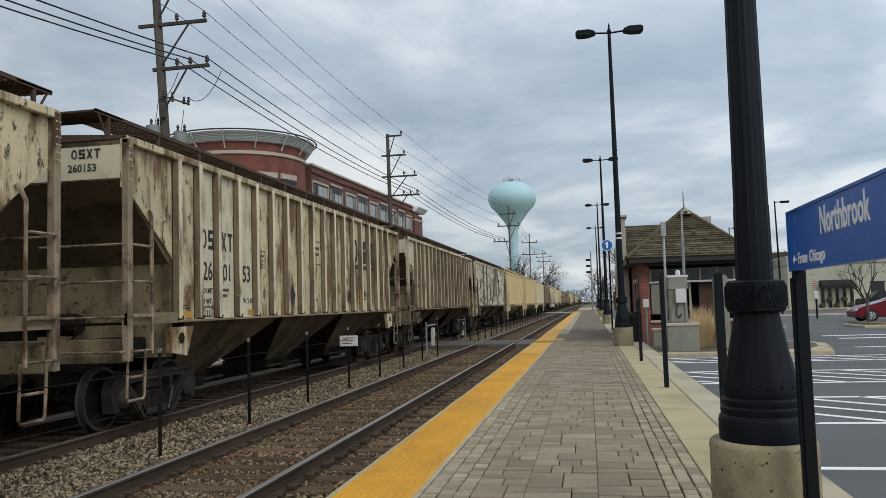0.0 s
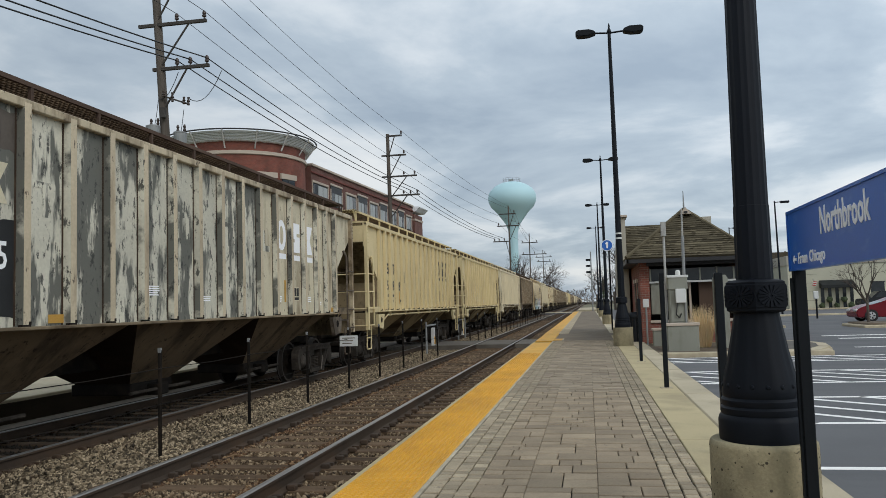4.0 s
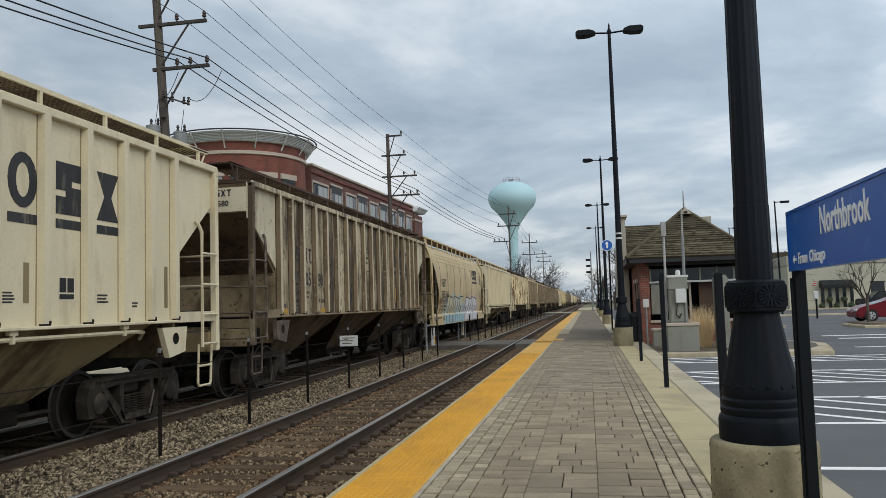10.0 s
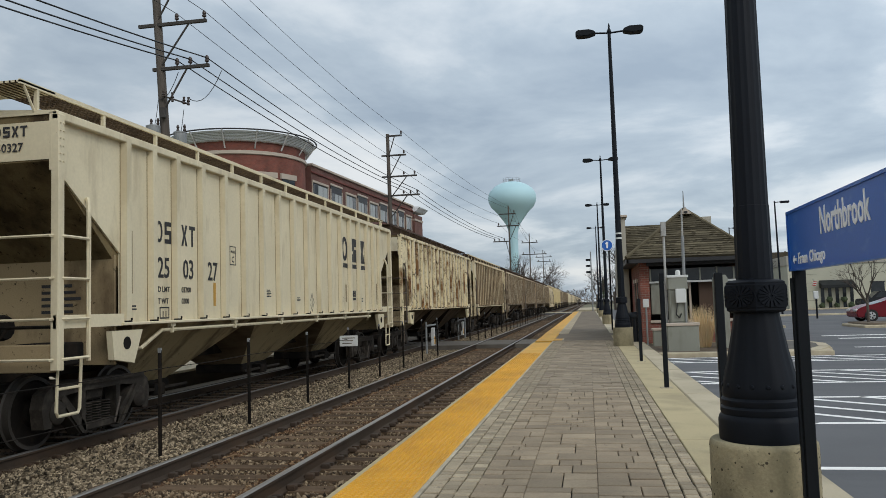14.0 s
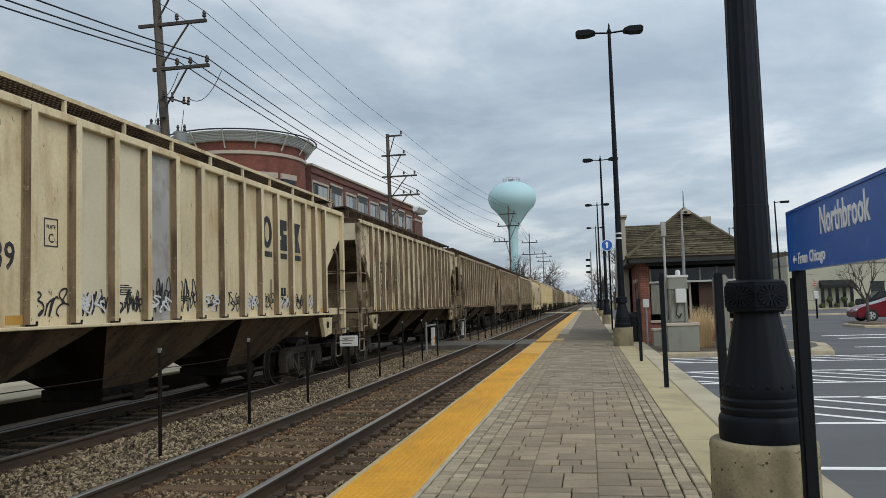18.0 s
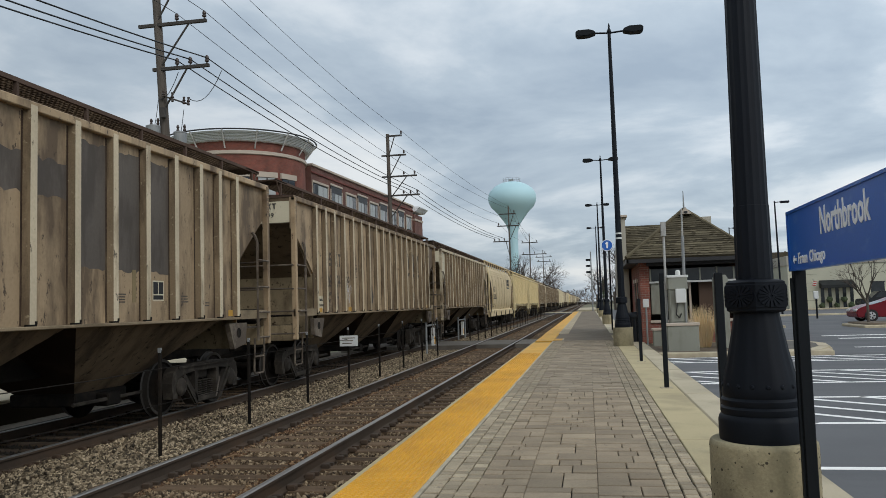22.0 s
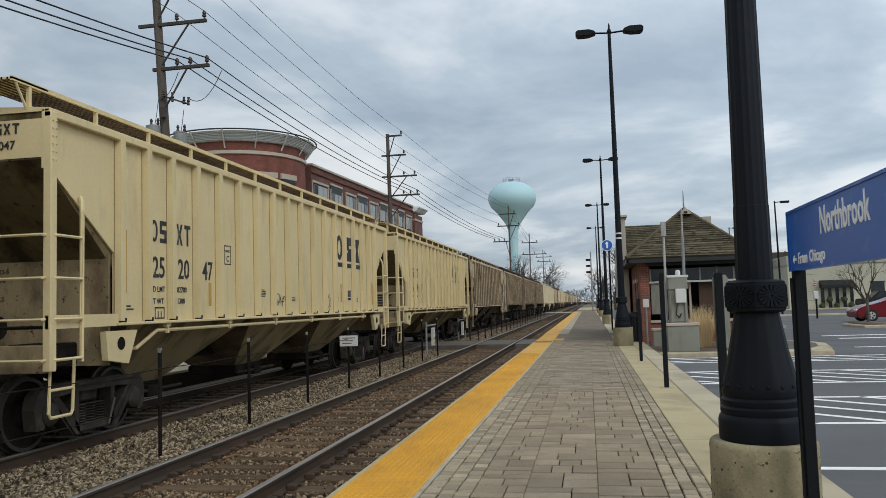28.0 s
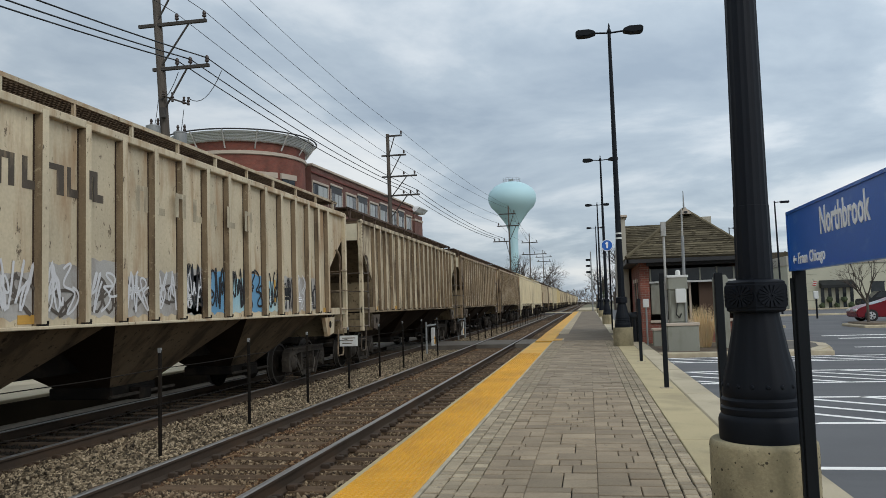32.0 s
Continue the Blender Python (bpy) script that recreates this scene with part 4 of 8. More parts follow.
def marks(car, spots, w, h, mat, x):
    for k, (y, z) in enumerate(spots):
        piece("reporting_mark", cached(("mark", k, w, h, mat.name), mark_shape(k, w, h), mat), car, (x, y, z))


def bars(car, y, z, rows, w, h, mat, name="stencil_line"):
    """Small stencilled lines that cannot be read."""
    for i in range(rows):
        ww = w * random.uniform(.75, 1.0)
        part(name, prism(B(), [(y, z - i * h * 1.9), (y + ww, z - i * h * 1.9), (y + ww, z - i * h * 1.9 + h), (y, z - i * h * 1.9 + h)], PX + .001, PX + .004, "x"), mat, car)


def coupler_gear(car, l2, mat, sill=None):
    """Draft gear, end sill, platform and steps at both ends."""
    for s in (-1, 1):
        b = B()
        e = s * (l2 - .72)
        box(b, -1.5, 1.5, min(e, e - s * .12), max(e, e - s * .12), .98, 1.30, .01)
        part("end_sill", b, sill or mat, car)
        b = B()
        box(b, -.13, .13, min(s * (l2 - .75), s * (l2 - .28)), max(s * (l2 - .75), s * (l2 - .28)), .74, .98, .02)
        box(b, -.17, .17, min(s * (l2 - .30), s * (l2 - .004)), max(s * (l2 - .30), s * (l2 - .004)), .70, 1.0, .05)
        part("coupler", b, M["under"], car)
        y1 = e - s * .08
        y2 = e - s * .50
        part("sill_step", tube(B(), [(1.52, y1, 1.12), (1.50, y1, .52), (1.50, y1 - s * .03, .47), (1.50, y2 + s * .03, .47), (1.50, y2, .52), (1.52, y2, 1.12)], .02), mat, car)
        part("step_rung", rod(B(), (1.505, y1, .78), (1.505, y2, .78), .018, seg=6), mat, car)
        b = tube(B(), [(-.25, s * (l2 - .55), .95), (-.2, s * (l2 - .25), .58), (-.12, s * (l2 - .1), .52), (-.05, s * (l2 - .01), .62)], .03)
        part("air_hose", b, M["rubber"], car)


def rib_places(lp, shift=0.0):
    """Where the ribs stand: two narrow panels at both ends, even ones between."""
    a = lp - 1.375
    n = round((2 * a - 2.6) / .78)
    mid = [-a + 1.3 + k * (2 * a - 2.6) / n for k in range(n + 1)]
    return [y + shift for y in [-a, -a + .65] + mid + [a - .65, a]]


def ribbed_hopper(front, rear, look_, number="", mark="letter_dark", hopper="hopper_grime", roof=None, end_panel=None, full=True, logo_z=3.13, emblem=True, first=1, sheets=None, strips="orange_mark", flank="rib_flank"):
    """A ribbed-side three-bay covered hopper between two couplings."""
    L = rear - front
    l2 = L / 2
    lp = l2 - POST
    m = M[look_]
    clean = look_ in ("cream", "cream_white", "tan")
    sill_m = m if clean or look_ in ("orange_cream", "faded", "rust_orange") else M["sill_grime"]
    lm = m if clean else M["ladder_rust" if look_ in ("rusty", "faded") else "ladder_dark"]
    word = {"cream": "clean cream-yellow", "cream_white": "pale cream", "tan": "tan", "dirty": "grimy off-white", "rusty": "rust-streaked white", "rust_orange": "heavily rusted cream",
            "brown": "dirty brown", "dark_brown": "soot-streaked dark", "orange_cream": "dull cream", "faded": "faded graffiti-covered"}[look_]
    car = thing("hopper_car", (T2, 0, RAIL), word + " ribbed covered hopper car on the far track", "freight car", "freight train")
    # inner body with sloping end sheets and a low-pitched roof
    b = B()
    prism(b, [(-lp + .02, EAVE - .02), (-lp + .02, 3.43), (-lp + 1.35, 2.25), (-lp + 2.0, SILL + .02), (lp - 2.0, SILL + .02), (lp - 1.35, 2.25), (lp - .02, 3.43), (lp - .02, EAVE - .02)], -PX + .035, PX - .035, "x")
    # the recessed ends' shade is painted in with these darker tones
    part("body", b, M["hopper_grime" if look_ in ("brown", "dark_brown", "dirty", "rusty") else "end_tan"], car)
    b = B()
    prism(b, [(-HALF + .03, EAVE - .02), (-HALF + .03, EAVE + .02), (0, EAVE + .12), (HALF - .03, EAVE + .02), (HALF - .03, EAVE - .02)], -lp, lp)
    part("roof", b, M[roof] if roof else m, car)
    ribs = rib_places(lp, .06 if clean else 0.0)
    sheets = {k: name for name, panels in (sheets or {}).items() for k in panels}
    for s in (1, -1):
        if s > 0 and full:
            side_panels(car, lp, ribs, lambda k: sheets.get(k, look_))
        else:
            part("side_sheet", side_sheet(B(), lp, PX - .03 if s > 0 else -PX, .03), m, car)
    n = len(ribs) - 1
    step = ribs[3] - ribs[2]
    mid = lambda k: (ribs[k] + ribs[k + 1]) / 2
    far_ribs = B()
    for y in ribs:
        if full:
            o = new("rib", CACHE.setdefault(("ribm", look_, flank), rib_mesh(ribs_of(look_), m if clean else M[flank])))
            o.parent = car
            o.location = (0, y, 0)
        box(far_ribs, -HALF, -PX, y - .06, y + .06, SILL, EAVE - .06)
        if not full:
            box(far_ribs, PX, HALF, y - .06, y + .06, SILL, EAVE - .06)
    tagged(part("far_ribs", far_ribs, ribs_of(look_), car), kind="stuff")
    if full:
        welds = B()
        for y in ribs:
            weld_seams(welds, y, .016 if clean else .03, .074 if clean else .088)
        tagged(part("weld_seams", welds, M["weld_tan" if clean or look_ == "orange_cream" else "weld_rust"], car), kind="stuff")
    # top chord, side sill and corner posts
    for s in (1, -1):
        x0, x1 = sorted((s * (PX + .001), s * (HALF - .002)))
        part("top_chord", box(B(), x0, x1, -lp, lp, EAVE - .09, EAVE + .012, .01), m, car)
        part("side_sill", box(B(), x0 - (.02 if s < 0 else 0), x1 + (.02 if s > 0 else 0), -lp + 1.3, lp - 1.3, SILL - .036, SILL + .004, .008), sill_m, car, "pipe-edged side sill")
        for e in (-1, 1):
            y = e * lp
            part("corner_post", box(B(), x0 - .01, x1 + .01, min(y, y - e * .11), max(y, y - e * .11), 1.0, EAVE - .02, .01), lm if look_ == "rusty" else m, car)
            b = B()
            prism(b, [(e * (lp - 1.05), SILL - .1), (e * (lp - 1.75), SILL - .1), (e * (lp - 1.55), .98), (e * (lp - 1.1), 1.05)], x0, x1, "x")
            part("jacking_pad", b, m if clean or look_ in ("rusty", "rust_orange", "orange_cream", "faded") else M["ladder_dark"], car)
            if s > 0 and full:
                piece("jacking_hole", cached("jacking_hole", lambda q: lathe(q, [(.085, 0), (.085, .004)], 14, axis="x"), M["under"]), car, (HALF - .001, e * (lp - 1.38), 1.25))
            if s > 0:
                side_ladder(car, look_, full, lm, e, lp)
                grab_irons(car, look_, full, lm, e, lp)
                if full:
                    tagged(piece("rivets", cached(("rivets", look_), rivet_rows, m), car, (0, y - e * .055, 0)), kind="stuff")
                part("brace", box(B(), HALF - .06, HALF - .02, min(y, y - e * 1.35), max(y, y - e * 1.35), SILL - .036, SILL + .12), sill_m, car, "riveted sill plate")
    # end bulkheads below the slope sheets
    for e in (-1, 1):
        b = B()
        y = e * (lp - 1.24)
        box(b, -1.5, 1.5, min(y, y - e * .05), max(y, y - e * .05), .98, 2.40)
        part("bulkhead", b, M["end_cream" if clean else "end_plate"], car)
        if full and e > 0:
            b = B()
            rod(b, (1.42, lp - .9, 1.32), (1.42, lp - .05, 1.32), .022, seg=5)
            rod(b, (-1.2, lp - .06, 1.62), (1.5, lp - .06, 1.62), .022, seg=5)
            part("end_piping", b, M["ladder_dark"], car)
        if full and e < 0:
            b = B()
            lathe(b, [(.14, -.5), (.16, -.46), (.16, .46), (.14, .5)], 12, (0, -lp + .55, 1.5), axis="x")
            part("air_reservoir", b, M["under"], car)
            b = B()
            box(b, -.55, -.1, -lp + .2, -lp + .5, 1.25, 1.65, .03)
            rod(b, (-.3, -lp + .3, 1.2), (.5, -lp + .35, 1.05), .025, seg=6)
            rod(b, (.4, -lp + .2, 1.0), (.75, -lp + .25, 1.5), .02, seg=6)
            rod(b, (-1.3, -lp + .04, 1.5), (1.5, -lp + .04, 1.5), .022, seg=5)
            box(b, .75, 1.35, -lp + .35, -lp + .85, 1.02, 1.3, .02)
            part("brake_rigging", b, M["under"], car)
    coupler_gear(car, l2, lm, M["end_cream" if clean else "end_plate"])
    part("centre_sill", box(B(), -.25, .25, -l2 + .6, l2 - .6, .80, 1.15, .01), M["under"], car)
    # hopper bays
    span = 2 * lp - 3.3
    for i in range(3):
        y0 = -lp + 1.65 + i * span / 3
        yb = y0 + span / 6
        bay(car, y0 + .02, y0 + span / 3 - .02, yb, .55, M[hopper], "shaded_dust" if clean else "shaded_dirt")
        b = B()
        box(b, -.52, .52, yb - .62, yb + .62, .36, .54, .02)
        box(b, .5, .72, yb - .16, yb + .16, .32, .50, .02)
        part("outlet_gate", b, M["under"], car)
        b = B()
        rod(b, (.68, yb - .9, .42), (.68, yb + .9, .42), .028, seg=6)
        part("gate_shaft", b, M["truck"], car)
    if clean:
        line_ = part("train_line", tube(B(), [(1.20, -lp + 1.9, SILL - .36), (1.42, -lp + 2.0, SILL - .36), (1.53, -lp + 2.35, SILL - .13), (1.53, lp - 2.3, SILL - .13), (1.42, lp - 1.95, SILL - .15), (1.30, lp - 1.85, SILL - .24)], .028), m, car, "cream-painted air pipe")
        if full:
            for k in range(6):
                piece("pipe_hanger", cached(("pipe_hanger", m.name), lambda q: box(box(q, 1.515, 1.575, -.06, .06, SILL - .085, SILL - .036), 1.53, 1.572, -.02, .02, SILL - .175, SILL - .08), m), line_, (0, -lp + 2.6 + k * (2 * lp - 5.2) / 5, 0))
    # roof walk: open grating, an edge angle and brackets, with the end platforms
    deck = M[roof] if roof else m
    edge = m if clean or look_ in ("orange_cream", "faded") else M["roof_rust"]
    for s in (1, -1):
        w = B()
        x0, x1 = sorted((s * .70, s * 1.30))
        n_bars = 8 if full else 1
        for k in range(n_bars):
            xa = x0 + (x1 - x0) * k / n_bars
            box(w, xa, xa + (.022 if full else x1 - x0), -lp - .25, lp + .25, WALK, WALK + .03)
        if full:
            y = -lp - .2
            while y < lp + .2:
                box(w, x0 + (.035 if s < 0 else 0), x1 - (.035 if s > 0 else 0), y, y + .024, WALK + .007, WALK + .025)
                y += .085
        walkway = part("roof_walk", w, M["walk_brown"], car)
        edge_bar = B()
        box(edge_bar, x1 - .03 if s > 0 else x0, x1 if s > 0 else x0 + .03, -lp - .25, lp + .25, WALK - .012, WALK + .042)
        nb = 13
        spots = [-lp + .05 + i * (2 * lp - .1) / (nb - 1) for i in range(nb)]
        bracket = lambda q, y=0: box(q, 1.252, 1.296, y - .022, y + .022, EAVE + .0, WALK)
        if s > 0 and not full:
            for y in spots:
                bracket(edge_bar, y)
        part("edge_angle", edge_bar, edge, walkway)
        if s > 0 and full:
            for y in spots:
                piece("walk_bracket", cached(("bracket", edge.name), bracket, edge), walkway, (0, y, 0))
    for e in (-1, 1):
        b = B()
        box(b, -1.3, 1.3, min(e * (lp - .35), e * (lp + .25)), max(e * (lp - .35), e * (lp + .25)), WALK + .006, WALK + .03)
        rod(b, (1.28, e * (lp + .2), WALK + .02), (1.28, e * (lp - .02), EAVE), .016, seg=6)
        part("end_platform", b, deck, car)
    if full:
        part("roof_hatch", box(B(), -.3, .3, -lp + .6, lp - .6, EAVE + .08, EAVE + .2, .03), deck, car)
    for y in (-l2 + 2.25, l2 - 2.25):
        truck(car, y, full)
    if not full:
        return car
    # lettering
    dark = M[mark]
    if not end_panel:
        part("end_panel", box(B(), -1.50, 1.50, -lp + .012, -lp + .018, 3.45, EAVE - .1), m, car)
    else:
        b = B()
        box(b, -1.50, 1.50, -lp + .012, -lp + .02, 3.45, EAVE - .1)
        part("end_panel", b, M[end_panel], car)
    if number:
        end_mat = M["sign_white"] if end_panel == "panel_black" else M["letter_dark"]
        for i in range(4):
            o = piece("reporting_mark", cached(("mark", i, .09, .125, end_mat.name), mark_shape(i, .09, .125), end_mat), car, Matrix.Translation((.80 + i * .115, -lp + .004, 3.80)) @ Matrix.Rotation(radians(-90), 4, "Z"))
        if number == "?":
            number = ""
        else:
            writing("car_number", number, .145, end_mat, car, (.70, -lp + .004, 3.56), FRONT)
        for i, pair in enumerate((number[:2], number[2:4], number[4:]) if number else ()):
            writing("car_number", pair, .42, dark, car, (PX + .005, mid(first + i) + .03, 2.26 if number == "250636" else 2.14), SIDE, .82, "CENTER")
        if number == "250636":
            marks(car, [(mid(first + i), 2.98) for i in range(4)], .27, .36, dark, PX + .001)
        else:
            marks(car, [(mid(first + i // 2) - .09 + (i % 2) * .24, 2.80) for i in range(4)], .18, .32, dark, PX + .003)
        p1 = ribs[first]
        writing("load_limit", "LD LMT", .115, dark, car, (PX + .005, p1 + .135, 1.93))
        writing("light_weight", "LT WT", .115, dark, car, (PX + .005, p1 + .135, 1.76))
        weights = {"252397": ("202900", "60100"), "252487": ("202600", "60400"), "250327": ("203700", "60300"), "252488": ("202900", "60100"), "259898": ("201700", "61300"), "252047": ("202700", "61300")}.get(number)
        if weights:
            writing("load_limit", weights[0], .115, dark, car, (PX + .005, ribs[first + 1] + .15, 1.93))
            writing("light_weight", weights[1], .115, dark, car, (PX + .005, ribs[first + 1] + .15, 1.76))
        else:
            bars(car, ribs[first + 1] + .15, 1.96, 2, .34, .05, M["letter_worn"])
        bars(car, ribs[6] + .16, 2.0, 5, .32, .016, dark)
        bars(car, ribs[8] + .16, 1.86, 3, .32, .016, dark)
        bars(car, -lp + 1.50, 1.72, 2, .30, .022, dark)
        bars(car, mid(n - 3) - .13, 1.86, 3, .24, .022, dark)
        bars(car, mid(n - 2) - .08, 1.76, 2, .15, .022, dark)
        bars(car, mid(n - 5) - .20, 1.88, 4, .18, .018, dark)
        fr = B()
        q0 = p1 + .24
        for (a0, c0), (a1, c1) in (((0, 0), (.26, .02)), ((0, .15), (.26, .17)), ((0, .02), (.02, .15)), ((.24, .02), (.26, .15)), ((.08, .02), (.10, .11)), ((.16, .02), (.18, .11))):
            prism(fr, [(q0 + a0, SILL + .03 + c0), (q0 + a1, SILL + .03 + c0), (q0 + a1, SILL + .03 + c1), (q0 + a0, SILL + .03 + c1)], PX + .003, PX + .005, "x")
        part("service_stencil", fr, dark, car)
        bx = mid(4) - .12
        b = B()
        for q in (((0, 0), (.24, .016)), ((0, .314), (.24, .33)), ((0, .016), (.016, .314)), ((.224, .016), (.24, .314))):
            (a0, c0), (a1, c1) = q
            prism(b, [(bx + a0, 2.42 + c0), (bx + a1, 2.42 + c0), (bx + a1, 2.42 + c1), (bx + a0, 2.42 + c1)], PX + .001, PX + .004, "x")
        if first:
            part("inspection_box", b, dark, car)
            writing("clearance_plate", "PLATE", .062, dark, car, (PX + .002, bx + .12, 2.63), SIDE, .9, "CENTER")
            writing("clearance_plate", "C", .15, dark, car, (PX + .002, bx + .12, 2.47), SIDE, .9, "CENTER")
        if emblem:
            logo(car, mid(n - 5) + (.09 if clean else 0.0), logo_z, .62, dark, .46, step)
    for k, dy, z0, z1 in ((0, .12, 1.9, 2.75), (3, .45, 1.72, 2.1), (n - 5, .50, 1.78, 2.22), (n - 1, .42, 1.7, 2.3)):
        y = ribs[k] + dy
        if not clean and k != n - 5:
            part("reflector", prism(B(), [(y, SILL + .03), (y + .36, SILL + .03), (y + .36, SILL + .13), (y, SILL + .13)], PX + .003, PX + .006, "x"), M["orange_mark"], car, "yellow reflective plate")
        else:
            part("reflector", prism(B(), [(y, z0), (y + .085, z0), (y + .085, z1), (y, z1)], PX + .003, PX + .006, "x"), M["orange_mark" if k == 3 and clean else strips], car, "tall reflective strip")
    y = mid(n - 4) + (.06 if clean else 0.0)
    part("stencil_panel", prism(B(), [(y - .15, 1.80), (y + .15, 1.80), (y + .15, 2.09), (y - .15, 2.09)], PX + .001, PX + .003, "x"), M["panel_white"], car, "service stencil of two fields")
    for y0, z0, w, h in ((-.13, 1.90, .12, .17), (.01, 1.90, .12, .17), (-.13, 1.82, .26, .06)):
        part("stencil_field", prism(B(), [(y + y0, z0), (y + y0 + w, z0), (y + y0 + w, z0 + h), (y + y0, z0 + h)], PX + .003, PX + .005, "x"), M["panel_black"], car)
    return car


def ribs_of(look_):
    return M["rib_pale"] if look_ in ("brown", "dirty", "dark_brown") else M["rib_white"] if look_ in ("rusty", "rust_orange") else M[look_]


def rib_mesh(m, flank):
    b = B()
    prism(b, [(PX - .002, -.068), (HALF, -.055), (HALF, .055), (PX - .002, .068)], SILL - .03, EAVE - .03, "z")
    k = len(b.faces)
    box(b, HALF - .05, HALF + .008, -.075, .055, SILL - .004, SILL + .026)
    box(b, HALF - .05, HALF + .008, .03, .062, SILL + .026, SILL + .06)
    me = to_mesh(b, "rib", m)
    me.materials.append(M["under"])
    me.materials.append(flank)
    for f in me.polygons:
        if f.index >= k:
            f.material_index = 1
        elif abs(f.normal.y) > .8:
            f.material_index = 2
    return me


def rivet_rows(b):
    """Rivets at the head of a corner post."""
    for z in range(6):
        for k in (-.03, .03):
            lathe(b, [(.014, 0), (.009, .012)], 6, (HALF + .008, k, 3.42 + z * .09), "x")
    return b


def weld_seams(b, y, wide=.018, off=.088):
    """Weld lines at both feet of a rib: rusted, and browned on clean cars for painted shade."""
    for s in (-1, 1):
        box(b, PX - .002, PX + .003, y + s * off - wide / 2, y + s * off + wide / 2, SILL + .01, EAVE - .1)
    return b


def round_hopper(front, rear, look_, number="", full=True):
    """A smooth centre-flow covered hopper with curved sides."""
    L = rear - front
    l2 = L / 2
    lp = l2 - POST
    m = M[look_]
    car = thing("round_hopper_car", (T2, 0, RAIL), "tan smooth-sided covered hopper car with curved sides on the far track", "freight car", "freight train")
    half = [(1.46, 1.22), (1.56, 1.6), (HALF, 2.1), (HALF, 2.7), (1.585, 3.1), (1.53, 3.42), (1.43, 3.72), (1.28, 3.96), (1.0, 4.15), (.5, 4.25)]
    prof = half + [(0, 4.27)] + [(-x, z) for x, z in half[::-1]]
    # curved shell whose ends are cut back below, and the slope sheets set inside it
    def cut(z):
        return lp - (.18 if z > 3.5 else 1.2 if z < 2.2 else 1.2 - 1.02 * (z - 2.2) / 1.3)
    fine = []
    for (xa, za), (xb, zb) in zip(half, half[1:]):
        fine += [(xa + (xb - xa) * k / 3, za + (zb - za) * k / 3) for k in range(3)]
    fine += [half[-1], (0, 4.27)]
    fine += [(-x, z) for x, z in fine[-2::-1]]
    b = B()
    one, two = [[b.verts.new((x, e * cut(z), z)) for x, z in fine] for e in (-1, 1)]
    for k in range(len(fine) - 1):
        b.faces.new((one[k], one[k + 1], two[k + 1], two[k]))
    part("body", b, m, car, smooth=True)
    for e in (-1, 1):
        b = B()
        out = [b.verts.new((x * .998, e * (cut(z) - .004), z)) for x, z in fine]
        inn = [b.verts.new((x * .93, e * (cut(z) - (.05 if z > 3.42 else .42)), z)) for x, z in fine]
        for k in range(len(fine) - 1):
            b.faces.new((out[k], out[k + 1], inn[k + 1], inn[k]))
        h = len(fine) // 2
        for k in range(h - 1):
            b.faces.new((inn[k], inn[k + 1], inn[-2 - k], inn[-1 - k]))
        b.faces.new((inn[h - 1], inn[h], inn[h + 1]))
        bmesh.ops.recalc_face_normals(b, faces=b.faces)
        # slope sheets carry their shade in the dark tan
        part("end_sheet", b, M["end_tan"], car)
        face = [(x * .97, z) for x, z in fine if z > 3.44]
        y = e * (lp - .2)
        part("end_panel", prism(B(), face, min(y, y - e * .02), max(y, y - e * .02)), m, car)
        part("end_brace", tube(B(), [(1.22, e * (lp - .28), 3.5), (1.16, e * (lp - .34), 3.2), (.98, e * (lp - 1.0), 1.3)], .07, 4), m, car)
        for s in (1, -1):
            part("corner_post", tube(B(), [(s * 1.26, e * (lp - .12), 4.32), (s * 1.53, e * lp, 3.55), (s * 1.55, e * lp, 3.4), (s * 1.55, e * lp, .95)], .055, 4), m, car)
        side_ladder(car, look_, full, M["ladder_dark"], e, lp)
        grab_irons(car, look_, full, M["ladder_dark"], e, lp)
        b = B()
        box(b, -1.25, 1.25, min(e * (lp - 1.15), e * (lp - 1.2)), max(e * (lp - 1.15), e * (lp - 1.2)), 1.15, 2.2)
        part("bulkhead", b, M["end_tan"], car)
    if number:
        writing("car_number", number, .15, M["letter_dark"], car, (.66, -lp + .19, 3.58), FRONT)
        for i in range(4):
            piece("reporting_mark", cached(("mark", i, .09, .125, "letter_dark"), mark_shape(i, .09, .125), M["letter_dark"]), car, Matrix.Translation((.74 + i * .115, -lp + .19, 3.84)) @ Matrix.Rotation(radians(-90), 4, "Z"))
    # weld seams, upper steps in the plate, deep side sill
    for k in range(8):
        y = -lp + 1.625 + k * 1.723
        b = B()
        prism(b, [(x + .006, z) for x, z in half[:6]] + [(x - .05, z) for x, z in half[:6][::-1]], y - .014, y + .014)
        part("seam", b, M["seam_brown"], car)
    for z, x in ((3.42, 1.542), (3.57, 1.492), (3.72, 1.442)):
        part("plate_lap", box(B(), x - .06, x, -lp + 1.2, lp - 1.2, z - .012, z + .012), m, car)
    for s in (1, -1):
        x0, x1 = sorted((s * (HALF - .16), s * (HALF - .02)))
        b = B()
        prism(b, [(s * (HALF - .02), .82), (s * (HALF - .02), 1.20), (s * (HALF - .15), 1.27), (s * (HALF - .20), 1.2), (s * (HALF - .14), .82)], -lp, lp)
        part("side_sill", b, m, car, "deep tan side sill")
    coupler_gear(car, l2, M["under"])
    part("centre_sill", box(B(), -.25, .25, -l2 + .6, l2 - .6, .80, 1.15, .01), M["under"], car)
    span = 2 * lp - 4.2
    for i in range(3):
        y0 = -lp + 2.1 + i * span / 3
